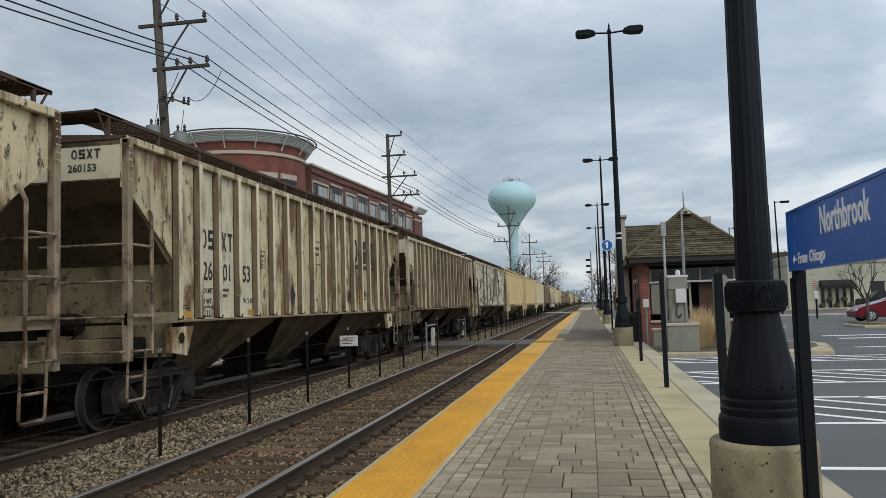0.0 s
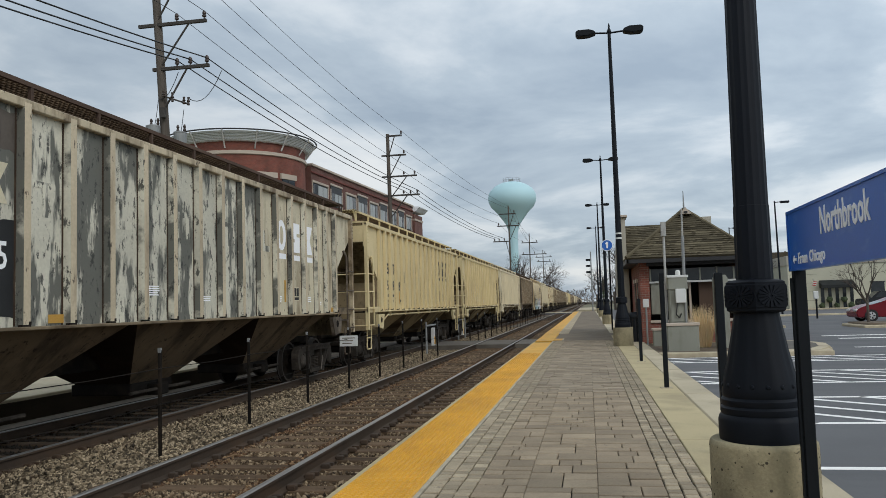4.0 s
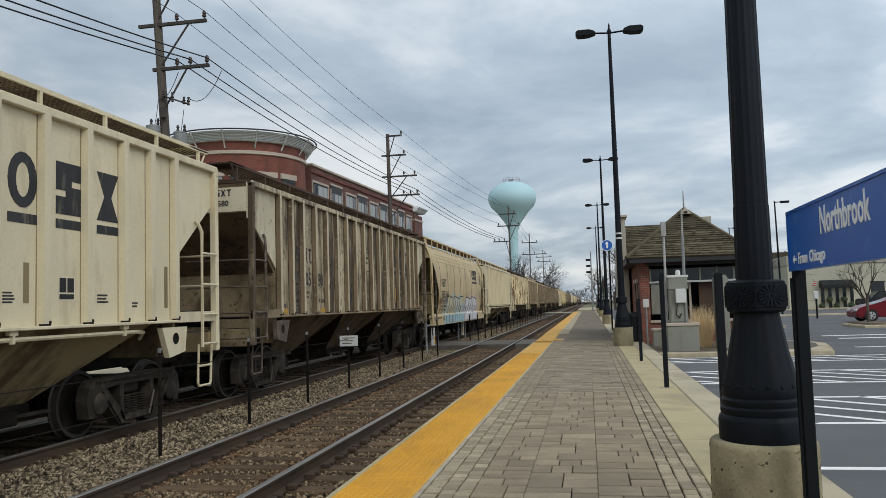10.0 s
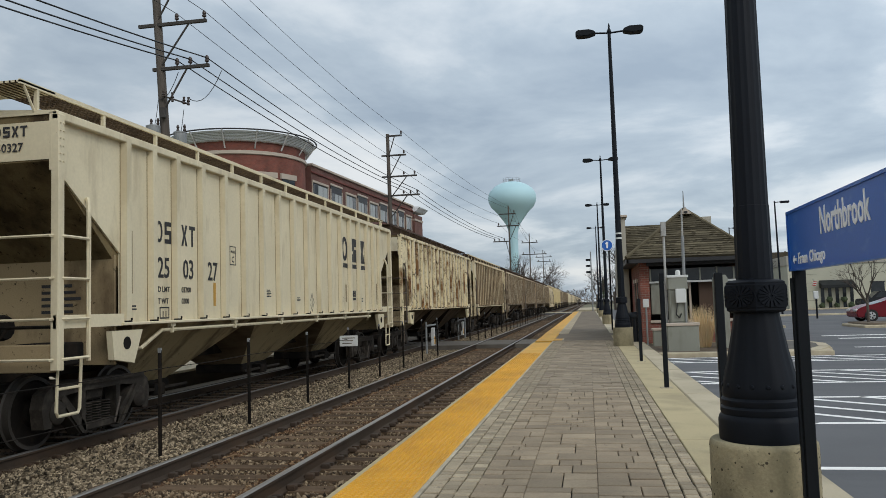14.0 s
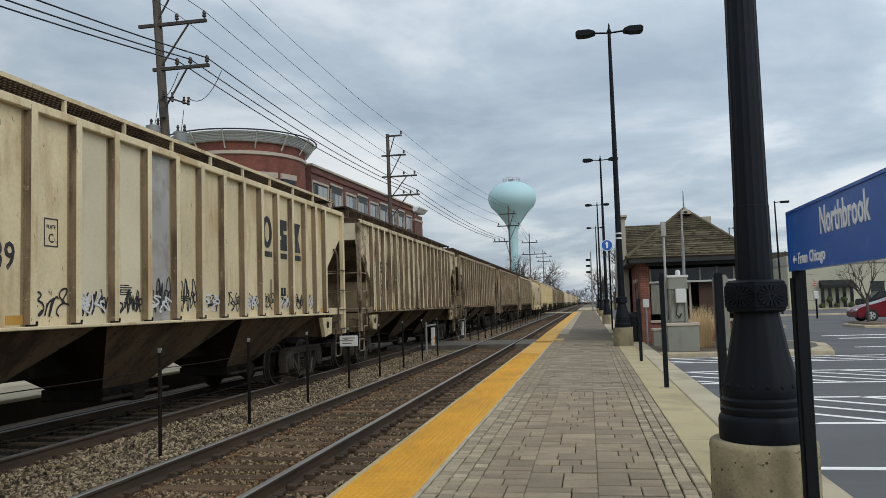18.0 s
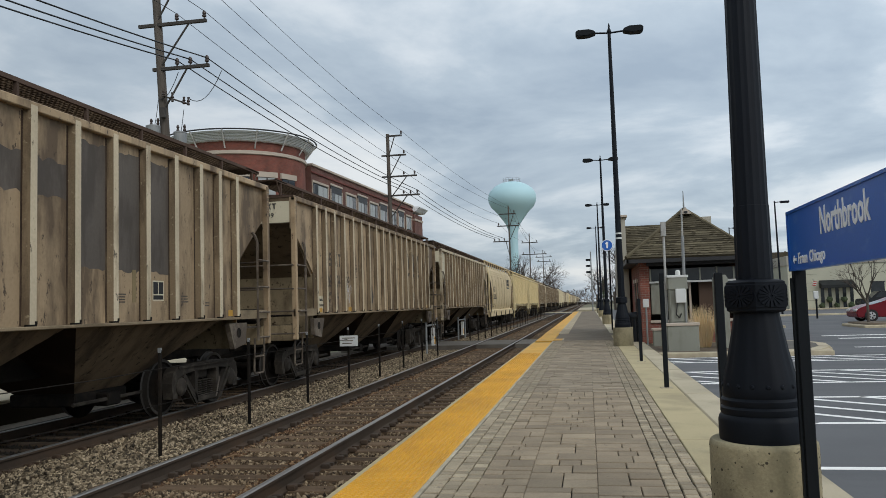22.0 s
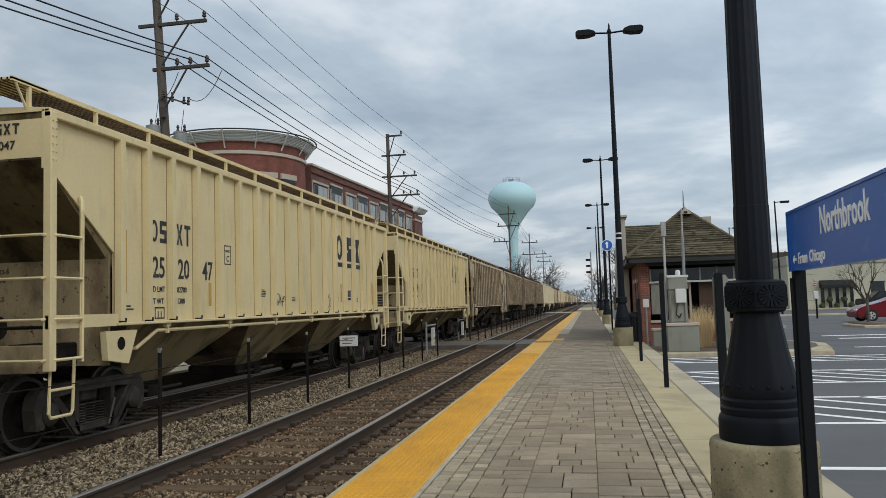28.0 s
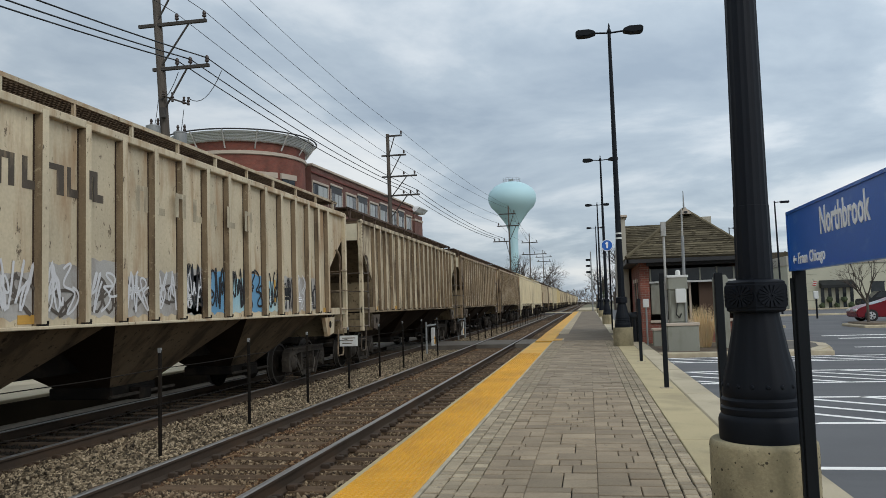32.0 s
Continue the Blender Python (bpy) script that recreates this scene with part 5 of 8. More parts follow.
        part("hopper_bay", hopper_bay(B(), y0 + .1, y0 + span / 3 - .1, y0 + span / 6, .5), M["under"], car)
        part("outlet_gate", box(B(), -.52, .52, y0 + span / 6 - .6, y0 + span / 6 + .6, .34, .54, .02), M["under"], car)
    for s in (1, -1):
        w = B()
        x0, x1 = sorted((s * .70, s * 1.32))
        for k in range(5):
            xa = x0 + (x1 - x0) * k / 5
            box(w, xa, xa + .03, -lp - .2, lp + .2, 4.31, 4.345)
        y = -lp - .2
        while y < lp + .2:
            box(w, x0 + (.04 if s < 0 else 0), x1 - (.04 if s > 0 else 0), y, y + .028, 4.317, 4.34)
            y += .085
        walkway = part("roof_walk", w, M["walk_brown"], car)
        part("edge_angle", box(B(), x1 - .035 if s > 0 else x0, x1 if s > 0 else x0 + .035, -lp - .2, lp + .2, 4.30, 4.355), m, walkway)
        if s > 0:
            for i in range(13):
                y = -lp + .3 + i * (2 * lp - .6) / 12
                piece("walk_bracket", cached(("acf_bracket", look_), lambda q: box(q, 1.275, 1.318, -.022, .022, 3.94, 4.35), m), walkway, (0, y, 0))
    for y in (-l2 + 2.25, l2 - 2.25):
        truck(car, y, full)
    if not full:
        return car
    dark = M["letter_dark"]
    marks(car, [(-lp + 1.94 + i * .29, 2.565) for i in range(4)], .21, .34, dark, HALF + .001)
    if number:
        writing("car_number", number, .43, dark, car, (HALF + .002, -lp + 1.78, 1.935), SIDE, 1.3)
    writing("load_limit", "LD LMT", .12, dark, car, (HALF + .002, -lp + 1.66, 1.545))
    writing("light_weight", "LT WT", .12, dark, car, (HALF - .03, -lp + 1.62, 1.40))
    if number == "255106":
        writing("load_limit", "200000", .12, dark, car, (HALF + .002, -lp + 2.28, 1.545))
        writing("light_weight", "63000", .12, dark, car, (HALF - .03, -lp + 2.28, 1.40))
    logo(car, lp - 4.2, 3.16, .5, dark, .54, .57, 1.588)
    part("emblem_bar", prism(B(), [(lp - 4.47, 2.72), (lp - 2.78, 2.72), (lp - 2.78, 2.82), (lp - 4.47, 2.82)], 1.598, 1.602, "x"), dark, car)
    part("reflector", prism(B(), [(-lp + 1.28, 1.62), (-lp + 1.42, 1.62), (-lp + 1.47, 2.32), (-lp + 1.37, 2.32)], HALF - .002, HALF + .003, "x"), M["orange_mark"], car, "tall yellow reflective strip")
    fr = B()
    for (a0, c0), (a1, c1) in (((0, 0), (.27, .02)), ((0, .17), (.27, .19)), ((0, .02), (.02, .17)), ((.25, .02), (.27, .17)), ((.08, .02), (.11, .13)), ((.11, .10), (.2, .13)), ((.16, .02), (.19, .10))):
        prism(fr, [(-lp + 2.14 + a0, 1.0 + c0), (-lp + 2.14 + a1, 1.0 + c0), (-lp + 2.14 + a1, 1.0 + c1), (-lp + 2.14 + a0, 1.0 + c1)], HALF - .019, HALF - .015, "x")
    part("service_stencil", fr, dark, car)
    if number == "255106":
        writing("notice", "1 INCH TREAD CONDITIONING SHOES", .062, dark, car, (HALF - .017, -lp + .74, 1.09))
    return car


# ---- spray-painted lettering on single cars: plain slanted slabs, none of it readable ----
def spray(car, y0, y1, z0, z1, n, fill, edge, x=None, seed=0, slant=.12, back=None):
    rng = random.Random(seed)
    x = HALF + .001 if x is None else x
    if back:
        k = 14
        out = [(y0 - .2 + (y1 - y0 + .4) * i / k, z0 - .1 - rng.uniform(0, .08)) for i in range(k + 1)] + [(y1 + .2 - (y1 - y0 + .4) * i / k, z1 + .1 + rng.uniform(0, .25)) for i in range(k + 1)]
        part("spray_cloud", prism(B(), out, x - .002, x + .001, "x"), M[back], car)
    step = (y1 - y0) / n
    for i in range(n):
        a = y0 + i * step + rng.uniform(-.03, .03)
        w = step * rng.uniform(.8, .95)
        s = slant * rng.uniform(-1, 1.5)
        h0, h1 = z0 + rng.uniform(0, .12) * (z1 - z0), z1 - rng.uniform(0, .15) * (z1 - z0)
        q = [(a, h0), (a + w * .42, h0 + .03), (a + w * .5, h0 + (h1 - h0) * .35), (a + w * .62, h0), (a + w, h0 + .02), (a + w + s, h1), (a + w * .55 + s, h1 - .04), (a + w * .45 + s, h0 + (h1 - h0) * .6), (a + w * .38 + s, h1 - .02), (a + s, h1)]
        c = (sum(u for u, v in q) / 10, sum(v for u, v in q) / 10)
        g = [(c[0] + (u - c[0]) * 1.12 + (.02 if u > c[0] else -.02), c[1] + (v - c[1]) * 1.1) for u, v in q]
        part("spray_outline", prism(B(), g, x, x + .003, "x"), M[edge], car)
        part("spray_fill", prism(B(), q, x + .001, x + .005, "x"), M[fill], car)


def scribble(car, y0, y1, z0, z1, mat, seed, x=None, n=3, r=.012):
    """A spray-can tag: looping thin strokes that spell nothing."""
    rng = random.Random(seed)
    x = PX + .004 if x is None else x
    for k in range(n):
        a, c = y0 + (y1 - y0) * (k + .5) / n, (z0 + z1) / 2
        ax, az = (y1 - y0) / n * .55, (z1 - z0) * .5
        f1, f2, p1_, p2_ = rng.choice((2, 3, 3, 4)), rng.choice((1, 2, 3, 5)), rng.uniform(0, 6), rng.uniform(0, 6)
        path = []
        for i in range(40):
            t = i / 39 * 5.6
            path.append(Vector((a + ax * (t / 5.6 * 1.6 - .8) * .7 + ax * .5 * math.sin(f1 * t + p1_), c + az * math.sin(f2 * t + p2_) * (.6 + .4 * math.sin(t * 1.7 + k)))))
        w = B()
        last = None
        for i, q in enumerate(path):
            d = (path[min(i + 1, 39)] - path[max(i - 1, 0)]).normalized().orthogonal() * r
            xx = x + .002 + .00003 * i
            two = [w.verts.new((xx, q.x - d.x, q.y - d.y)), w.verts.new((xx, q.x + d.x, q.y + d.y))]
            if last:
                w.faces.new((last[0], last[1], two[1], two[0]))
            last = two
        part("spray_stroke", w, M[mat], car)


def plate(z):
    """How far out the round car's side stands at height z, sill included."""
    for (x0, z0), (x1, z1) in zip(SKIN, SKIN[1:]):
        if z <= z1:
            return x0 + (x1 - x0) * (z - z0) / (z1 - z0)
    return HALF


SKIN = [(1.58, .80), (1.58, 1.20), (1.474, 1.275), (1.56, 1.6), (HALF, 2.1), (HALF, 2.7)]
LEVELS = (.84, 1.03, 1.199, 1.24, 1.277, 1.4, 1.5, 1.6, 1.8, 2.1)


def on_plate(name, car, left, right, z0, z1, mat, off):
    """A field of paint on the curved side between two slanting edges, each given as (y at z0, y at z1)."""
    b = B()
    last = None
    for z in [z0] + [q for q in LEVELS if z0 < q < z1] + [z1]:
        f = (z - z0) / (z1 - z0)
        two = [b.verts.new((plate(z) + off, left[0] + (left[1] - left[0]) * f, z)), b.verts.new((plate(z) + off, right[0] + (right[1] - right[0]) * f, z))]
        if last:
            b.faces.new((last[0], last[1], two[1], two[0]))
        last = two
    part(name, b, M[mat], car)


def block_letter(car, t0, t1, f0, f1, z0, z1, fill, hole=False):
    """One slanted block of a sprayed word: a heavy dark edge, thickest above and behind, round a pale fill."""
    on_plate("spray_outline", car, (f0 - .07, t0 - .06), (f1 + .02, t1 + .03), z0, z1 + .05, "spray_black", .004)
    on_plate("spray_fill", car, (f0, t0), (f1, t1), z0 + .01, z1, fill, .006)
    if hole:
        m0, m1, d = f0 + (f1 - f0) * .42, f0 + (f1 - f0) * .6, (t1 - f1) * .5
        on_plate("spray_outline", car, (m0 + d * .6, m0 + d + .04), (m1 + d * .6, m1 + d), z0 + (z1 - z0) * .3, z0 + (z1 - z0) * .62, "spray_black", .008)


def patch(car, y0, y1, z0, z1, mat, seed=0, x=None, name="paint_patch"):
    """A rolled-on patch of paint with a ragged edge."""
    rng = random.Random(seed)
    x = PX + .0008 if x is None else x
    k = 7
    out = [(y0 + (y1 - y0) * i / k, z0 + rng.uniform(-.03, .03)) for i in range(k + 1)] + [(y1 - (y1 - y0) * i / k, z1 + rng.uniform(-.03, .03)) for i in range(k + 1)]
    part(name, prism(B(), out, x - .0005, x + .0012, "x"), M[mat], car)


def dress(i, car, L):
    """What sets single cars apart: patches, faded slogans (as bars) and spray paint."""
    lp = L / 2 - POST
    ribs = rib_places(lp, .06 if LOOKS[i][0] in ("cream", "cream_white") else 0.0)
    n = len(ribs) - 1
    panel = lambda k: (ribs[k] + .08, ribs[k + 1] - .08)
    if i == 2:
        for k in range(5, n - 8):
            a, b = panel(k)
            part("faded_slogan", prism(B(), [(a + .06, 2.95), (b - .06, 2.95), (b - .06, 3.17), (a + .06, 3.17)], PX + .001, PX + .003, "x"), M["letter_worn"], car)
        for k in range(n - 12, n - 5):
            a, b = panel(k)
            c = (a + b) / 2
            part("paint_patch", prism(B(), [(c, 1.68), (c + .15, 1.95), (c, 2.22), (c - .15, 1.95)], PX + .001, PX + .003, "x"), M["patch_silver"], car, "flaked silver diamond")
        # boxed slogan, worn beyond reading: a heavy frame round bars
        a, b = panel(n - 8)[0], panel(n - 4)[1]
        for q in ((a, 2.15, b, 2.21), (a, 3.58, b, 3.64), (a, 2.21, a + .06, 3.58), (b - .06, 2.21, b, 3.58)):
            part("faded_frame", prism(B(), [(q[0], q[1]), (q[2], q[1]), (q[2], q[3]), (q[0], q[3])], PX + .001, PX + .003, "x"), M["letter_dark"], car)
        for k in range(n - 8, n - 3):
            a, b = panel(k)
            c = (a + b) / 2 + .03
            piece("faded_slogan", cached(("slogan", k % 2), mark_shape(4 + k % 2, .36, .42), M["letter_dark"]), car, (PX + .001, c, 3.2))
            for z in (2.74, 2.48):
                for q in (-.16, .04):
                    piece("faded_slogan", cached(("slogan_small", k % 2), mark_shape(4 + k % 2, .13, .15), M["letter_faint"]), car, (PX + .001, c + q, z))
    if i == 3:
        for k in range(3):
            a, b = panel(k)
            patch(car, a, b, 1.62, 2.66, "panel_black", k, PX + .0012)
            patch(car, a, b, 3.2 + .1 * k, 3.85, "patch_grey", 40 + k)
            piece("faded_slogan", cached(("slogan_big", k), mark_shape((0, 1, 2)[k], .38, .44), M["pale_worn"]), car, (PX + .002, (a + b) / 2, 3.05))
        for k in range(3, 13, 2):
            a, b = panel(k)
            piece("faded_slogan", cached(("slogan_flaked", k % 3), mark_shape(3 + k % 3, .34, .40), M["flaked"]), car, (PX + .001, (a + b) / 2, 2.95))
    if i == 5:
        for k, (z1, m1) in {4: (2.25, "patch_grey"), 5: (2.15, "spray_white"), 6: (2.1, "patch_grey"), 8: (1.95, "spray_white"), 12: (2.1, "spray_blue")}.items():
            a, b = panel(k)
            scribble(car, a, b, 1.62, z1, m1, 70 + k, n=2, r=.022)
            scribble(car, a, b, 1.62, z1 - .1, "spray_white", 90 + k, n=2, r=.03)
    if i == 8:
        rng = random.Random(8)
        # soft clouds of colour behind the letters, lapping over the bend of the sill
        for nm, a, b in (("spray_blue", 2.6, 7.9), ("spray_pink", 7.9, 12.7)):
            step = (b - a) / 22
            for j in range(22):
                y = a + j * step - lp
                on_plate("spray_cloud", car, (y - .3, y), (y + step - .3, y + step), .84, 1.78 + .13 * math.sin(j * .9) + rng.uniform(-.05, .05) + (.25 if 3 < j < 18 else 0), nm, .002)
        # slanted block letters: top from, top to, foot from, foot to, from the corner post
        letters = ((3.3, 3.7, 2.75, 3.15), (3.85, 4.49, 3.55, 4.08), (4.49, 4.71, 4.3, 4.62), (4.94, 5.30, 4.68, 4.95), (5.41, 5.82, 5.2, 5.66), (6.03, 6.48, 5.7, 6.1), (6.59, 7.34, 6.4, 7.4),
                   (8.47, 9.24, 7.9, 9.06), (9.57, 10.08, 9.0, 9.6), (10.33, 10.72, 9.75, 10.45), (10.98, 11.61, 10.55, 11.25), (11.76, 12.16, 11.4, 11.85))
        for j, (t0, t1, f0, f1) in enumerate(letters):
            fill = "spray_cream" if j < 4 else "spray_white" if j > 6 else "spray_mix"
            block_letter(car, t0 - lp, t1 - lp, f0 - lp, f1 - lp, .87, 1.99 - .04 * (j % 3), fill, hole=j in (1, 4, 6, 7, 10))
            if j < 7:
                on_plate("spray_fill", car, (f0 - lp, f0 + (t0 - f0) * .28 - lp), (f1 - lp, f1 + (t1 - f1) * .28 - lp), .88, 1.19, "spray_blue", .009)
        scribble(car, lp - 1.75, lp - 1.2, 2.6, 3.3, "spray_black", 5, 1.604, 2, .012)
        scribble(car, lp - 2.3, lp - 1.6, 1.75, 2.5, "spray_black", 15, 1.604, 3, .010)
        scribble(car, -lp + 1.35, -lp + 3.3, 1.68, 1.93, "spray_black", 6, 1.59, 8, .013)
    if i == 11:
        for k in range(4, n - 1):
            a, b = panel(k)
            scribble(car, a, b, 1.62, 2.15 if k in (7, 8) else 1.95, "spray_black", 110 + k, n=3, r=.012)
            if k % 2:
                scribble(car, a, b, 1.64, 1.9, "spray_white", 310 + k, PX + .006, n=2, r=.014)
    if i == 10:
        a, b = panel(n - 6)
        scribble(car, a, b, 1.75, 1.95, "spray_black", 3, n=2, r=.008)
        a, b = panel(n - 8)
        for z in (2.55, 2.87):
            part("notice_frame", prism(B(), [(a + .05, z), (b - .05, z), (b - .05, z + .02), (a + .05, z + .02)], PX + .001, PX + .003, "x"), M["letter_dark"], car)
        bars(car, a + .1, 2.76, 2, .4, .06, M["letter_dark"])
    if i == 13:
        writing("car_number", "250070", .16, M["letter_dark"], car, (.62, -lp + .004, 3.62), FRONT)
        for k in range(0, n - 3):
            a, b = panel(k)
            if k < 3:
                patch(car, a, b, 1.75, 3.3, "patch_grey", k)
            elif k < n - 6:
                patch(car, a, b, 3.0, 3.42 + .03 * (k % 2), "patch_grey", k)
            else:
                patch(car, a, b, 2.2, 3.78, "patch_grey", k)
    if i in (1, 7, 12, 13, 14, 15):
        a, b = panel(6)
        c = (a + b) / 2
        part("diamond_mark", prism(B(), [(c, 1.68), (c + .17, 1.92), (c, 2.16), (c - .17, 1.92)], PX + .001, PX + .003, "x"), M["letter_dark"], car)
    if i == 14:
        a, b = panel(0)
        part("notice_plate", prism(B(), [(a - .02, 1.62), (b + .0, 1.62), (b + .0, 1.92), (a - .02, 1.92)], PX + .001, PX + .003, "x"), M["panel_white"], car)
        writing("notice", "2 IN TREAD", .078, M["letter_dark"], car, (PX + .005, (a + b) / 2 - .19, 1.80))
        writing("notice", "COND SHOES", .070, M["letter_dark"], car, (PX + .005, (a + b) / 2 - .19, 1.68))
        scribble(car, *panel(3), 1.75, 2.3, "spray_white", 7, n=2, r=.01)
    if i in (4, 6):
        a, b = panel(n - 8)
        c = (a + b) / 2
        for s_ in (-1, 1):
            for v in (-1, 1):
                part("diamond_mark", prism(B(), [(c + s_ * .14, 1.78), (c, 1.78 + v * .22), (c, 1.78 + v * .19), (c + s_ * .12, 1.78)], PX + .001, PX + .003, "x"), M["letter_dark"], car)
    if i in (5, 9, 18):
        for k in range(5):
            w = random.uniform(.42, .6)
            part("stencil_line", prism(B(), [(.45, 2.0 - k * .085), (.45 + w, 2.0 - k * .085), (.45 + w, 2.04 - k * .085), (.45, 2.04 - k * .085)], -lp + 1.233, -lp + 1.237), M["letter_dark"], car)
    if i in (1, 7, 12, 15):
        a, b = panel(n - 9)
        for q in ((a, 2.62, b, 2.64), (a, 3.14, b, 3.16), (a, 2.64, a + .02, 3.14), (b - .02, 2.64, b, 3.14)):
            part("notice_frame", prism(B(), [(q[0], q[1]), (q[2], q[1]), (q[2], q[3]), (q[0], q[3])], PX + .001, PX + .003, "x"), M["letter_dark"], car)
        bars(car, a + .1, 2.96, 2, .38, .07, M["letter_worn"])
    if i == 1:
        scribble(car, *panel(n - 6), 1.75, 2.2, "spray_black", 21, n=2, r=.012)
        scribble(car, *panel(n - 5), 1.7, 2.4, "spray_black", 22, n=2, r=.012)
        patch(car, *panel(3), 1.85, 2.0, "panel_white", 3)
    if i in (1, 4, 7):
        writing("notice", {1: "NEW 2-89", 4: "NEW 2-89", 7: "NEW 12-88"}[i], .13, M["letter_dark"], car, (PX + .003, panel(3)[0] + .02, 1.76))
    if i in (9, 17):
        a, b = panel(n - 6 if i == 17 else n - 8)
        c = (a + b) / 2
        for s_ in (-1, 1):
            for v in (-1, 1):
                part("diamond_mark", prism(B(), [(c + s_ * .14, 1.77), (c, 1.77 + v * .21), (c, 1.77 + v * .18), (c + s_ * .118, 1.77)], PX + .001, PX + .003, "x"), M["letter_dark"], car)
        part("diamond_mark", prism(B(), [(c - .014, 1.66), (c + .014, 1.66), (c + .014, 1.89), (c - .014, 1.89)], PX + .001, PX + .003, "x"), M["letter_dark"], car)
    if i == 17:
        writing("notice", "SPRG 7 OC - D-5", .085, M["letter_dark"], car, (-.55, -lp + 1.234, 2.2), FRONT)
        writing("notice", "SPRG 7 IC D-6", .085, M["letter_dark"], car, (-.5, -lp + 1.234, 2.08), FRONT)
        writing("notice", "36 IN STL WHLS", .085, M["letter_dark"], car, (-.6, -lp + 1.234, 1.84), FRONT)
        scribble(car, *panel(7), 1.68, 1.95, "spray_black", 9, n=2, r=.008)
    if i == 19:
        front = -lp - POST
        for k in range(3):
            a, b = panel(k)
            patch(car, a - .02, b + .02, 1.60, 3.02 - .04 * k, "panel_black", 30 + k)
            scribble(car, a, b, 1.62, 2.2, "patch_silver", 140 + k, PX + .0065, 2, .05)
        # a slogan worn beyond reading, dark at first and then a ghost
        for j, (y, w) in enumerate(((4.38, .28), (4.76, .24), (5.14, .40), (5.50, .2), (5.78, .16), (6.0, .22), (7.0, .3), (7.45, .3), (7.9, .3), (8.6, .3), (9.1, .3), (9.6, .3), (10.3, .3))):
            m_ = M["letter_worn" if j < 6 else "ghost"]
            piece("faded_slogan", cached(("slogan_word", j % 2, w, m_.name), mark_shape(4 + j % 2, w, .36), m_), car, ((PX + .001, HALF + .001)[any(abs(front + y - r_) < .14 for r_ in ribs)], front + y, 3.22))
        scribble(car, -lp + .35, -lp + 1.0, 2.95, 3.7, "patch_grey", 44, n=3, r=.010)
        for k in range(3, 9):
            a, b = panel(k)
            patch(car, a - .02, b + .02, 1.6, 2.12 + .1 * (k % 3), "patch_silver", 20 + k)
            scribble(car, a, b, 1.64, 2.25, "spray_white", 240 + k, PX + .007, 2, .016)
            scribble(car, a, b, 1.62, 2.1, "patch_grey", 260 + k, PX + .006, 1, .02)
        for k in range(8, 13):
            a, b = panel(k)
            patch(car, a - .02, b + .02, 1.6, 2.2 + .08 * (k % 2), "spray_deep" if k % 2 else "spray_blue", 50 + k)
            scribble(car, a - .05, b + .05, 1.62, 2.38, "spray_black", 280 + k, PX + .007, 2, .02)
        for k in range(13, n - 1):
            a, b = panel(k)
            patch(car, a - .02, b + .02, 1.6, 2.3, "patch_silver", 70 + k)
            scribble(car, a, b, 1.62, 2.35, "spray_black" if k % 2 else "spray_white", 290 + k, PX + .007, 2, .016)


GAPS = [-162.6, -145.6, -129.0, -112.57, -95.68, -78.9, -62.05, -45.22, -28.35, -11.9, 5.1, 21.97, 38.79, 55.57, 72.28, 88.98, 105.2, 121.37, 138.0, 154.48, 171.3]
LOOKS = [("rusty", ""), ("rusty", "260153"), ("dirty", "250636"), ("dirty", "252315"), ("cream", "259898"), ("cream", "251407"), ("cream_white", "252488"), ("dark_brown", "250580"),
         ("round", "255106"), ("cream_white", "250327"), ("rust_orange", "?"), ("orange_cream", "259239"), ("rusty", "260831"), ("brown", "?"), ("brown", "260499"), ("dirty", "260957"),
         ("round", "255054"), ("cream", "252047"), ("cream", "252487"), ("faded", "252397")]
HOPPER = {"cream": "hopper_cream", "cream_white": "hopper_cream", "tan": "hopper_cream"}
# cars whose sheets differ: which panels (-1 and 99: the slanted ends) carry which paint
SHEETS = {1: {"pale_worn": (1, 2, 3)}, 2: {"pale_worn": (-1, 0, 1, 2, 3), "sooty": tuple(range(4, 20)) + (99,)}, 3: {"pale_worn": (-1, *range(11, 20), 99), "flaked": tuple(range(11))},
          10: {"rust_heavy": (99,)}, 11: {"patch_silver": (7,), "cream_white": (-1, 0, 5, 6)}, 13: {"dirty": (-1, 5, 6, 7)}, 7: {"pale_worn": (-1, 99)}, 15: {"pale_worn": (-1,)}, 19: {"pale_worn": (-1, 0)}}
CARS = []
for i, (style, number) in enumerate(LOOKS):
    f, r = GAPS[i], GAPS[i + 1]
    if style == "round":
        car = round_hopper(f, r, "tan", number)
    else:
        car = ribbed_hopper(f, r, style, number, "sign_white" if i in (3, 19) else "letter_worn" if i in (13, 14) else "letter_dark", HOPPER.get(style, "hopper_grime"),
                            None if style in ("cream", "cream_white") else "roof_rust", "panel_black" if i in (3, 19) else ("panel_white" if style not in ("cream", "cream_white") else None), emblem=i not in (2, 13, 19),
                            first=0 if i in (2, 3, 19) else 1, sheets=SHEETS.get(i), strips="orange_mark" if i in (7, 15, 17, 19) or i < 4 else "strip_dull", flank={3: "flaked", 10: "rust_orange"}.get(i, "rib_flank"))
    dress(i, car, r - f)
    CARS.append((car, (f + r) / 2))
# the rest of the train, never near
rng = random.Random(4)
g = GAPS[-1]
order = ["dirty", "brown", "brown", "cream_white", "cream_white", "brown", "rusty", "cream_white", "cream", "dirty", "rust_orange", "brown", "dark_brown", "round", "dirty", "cream_white", "brown"]
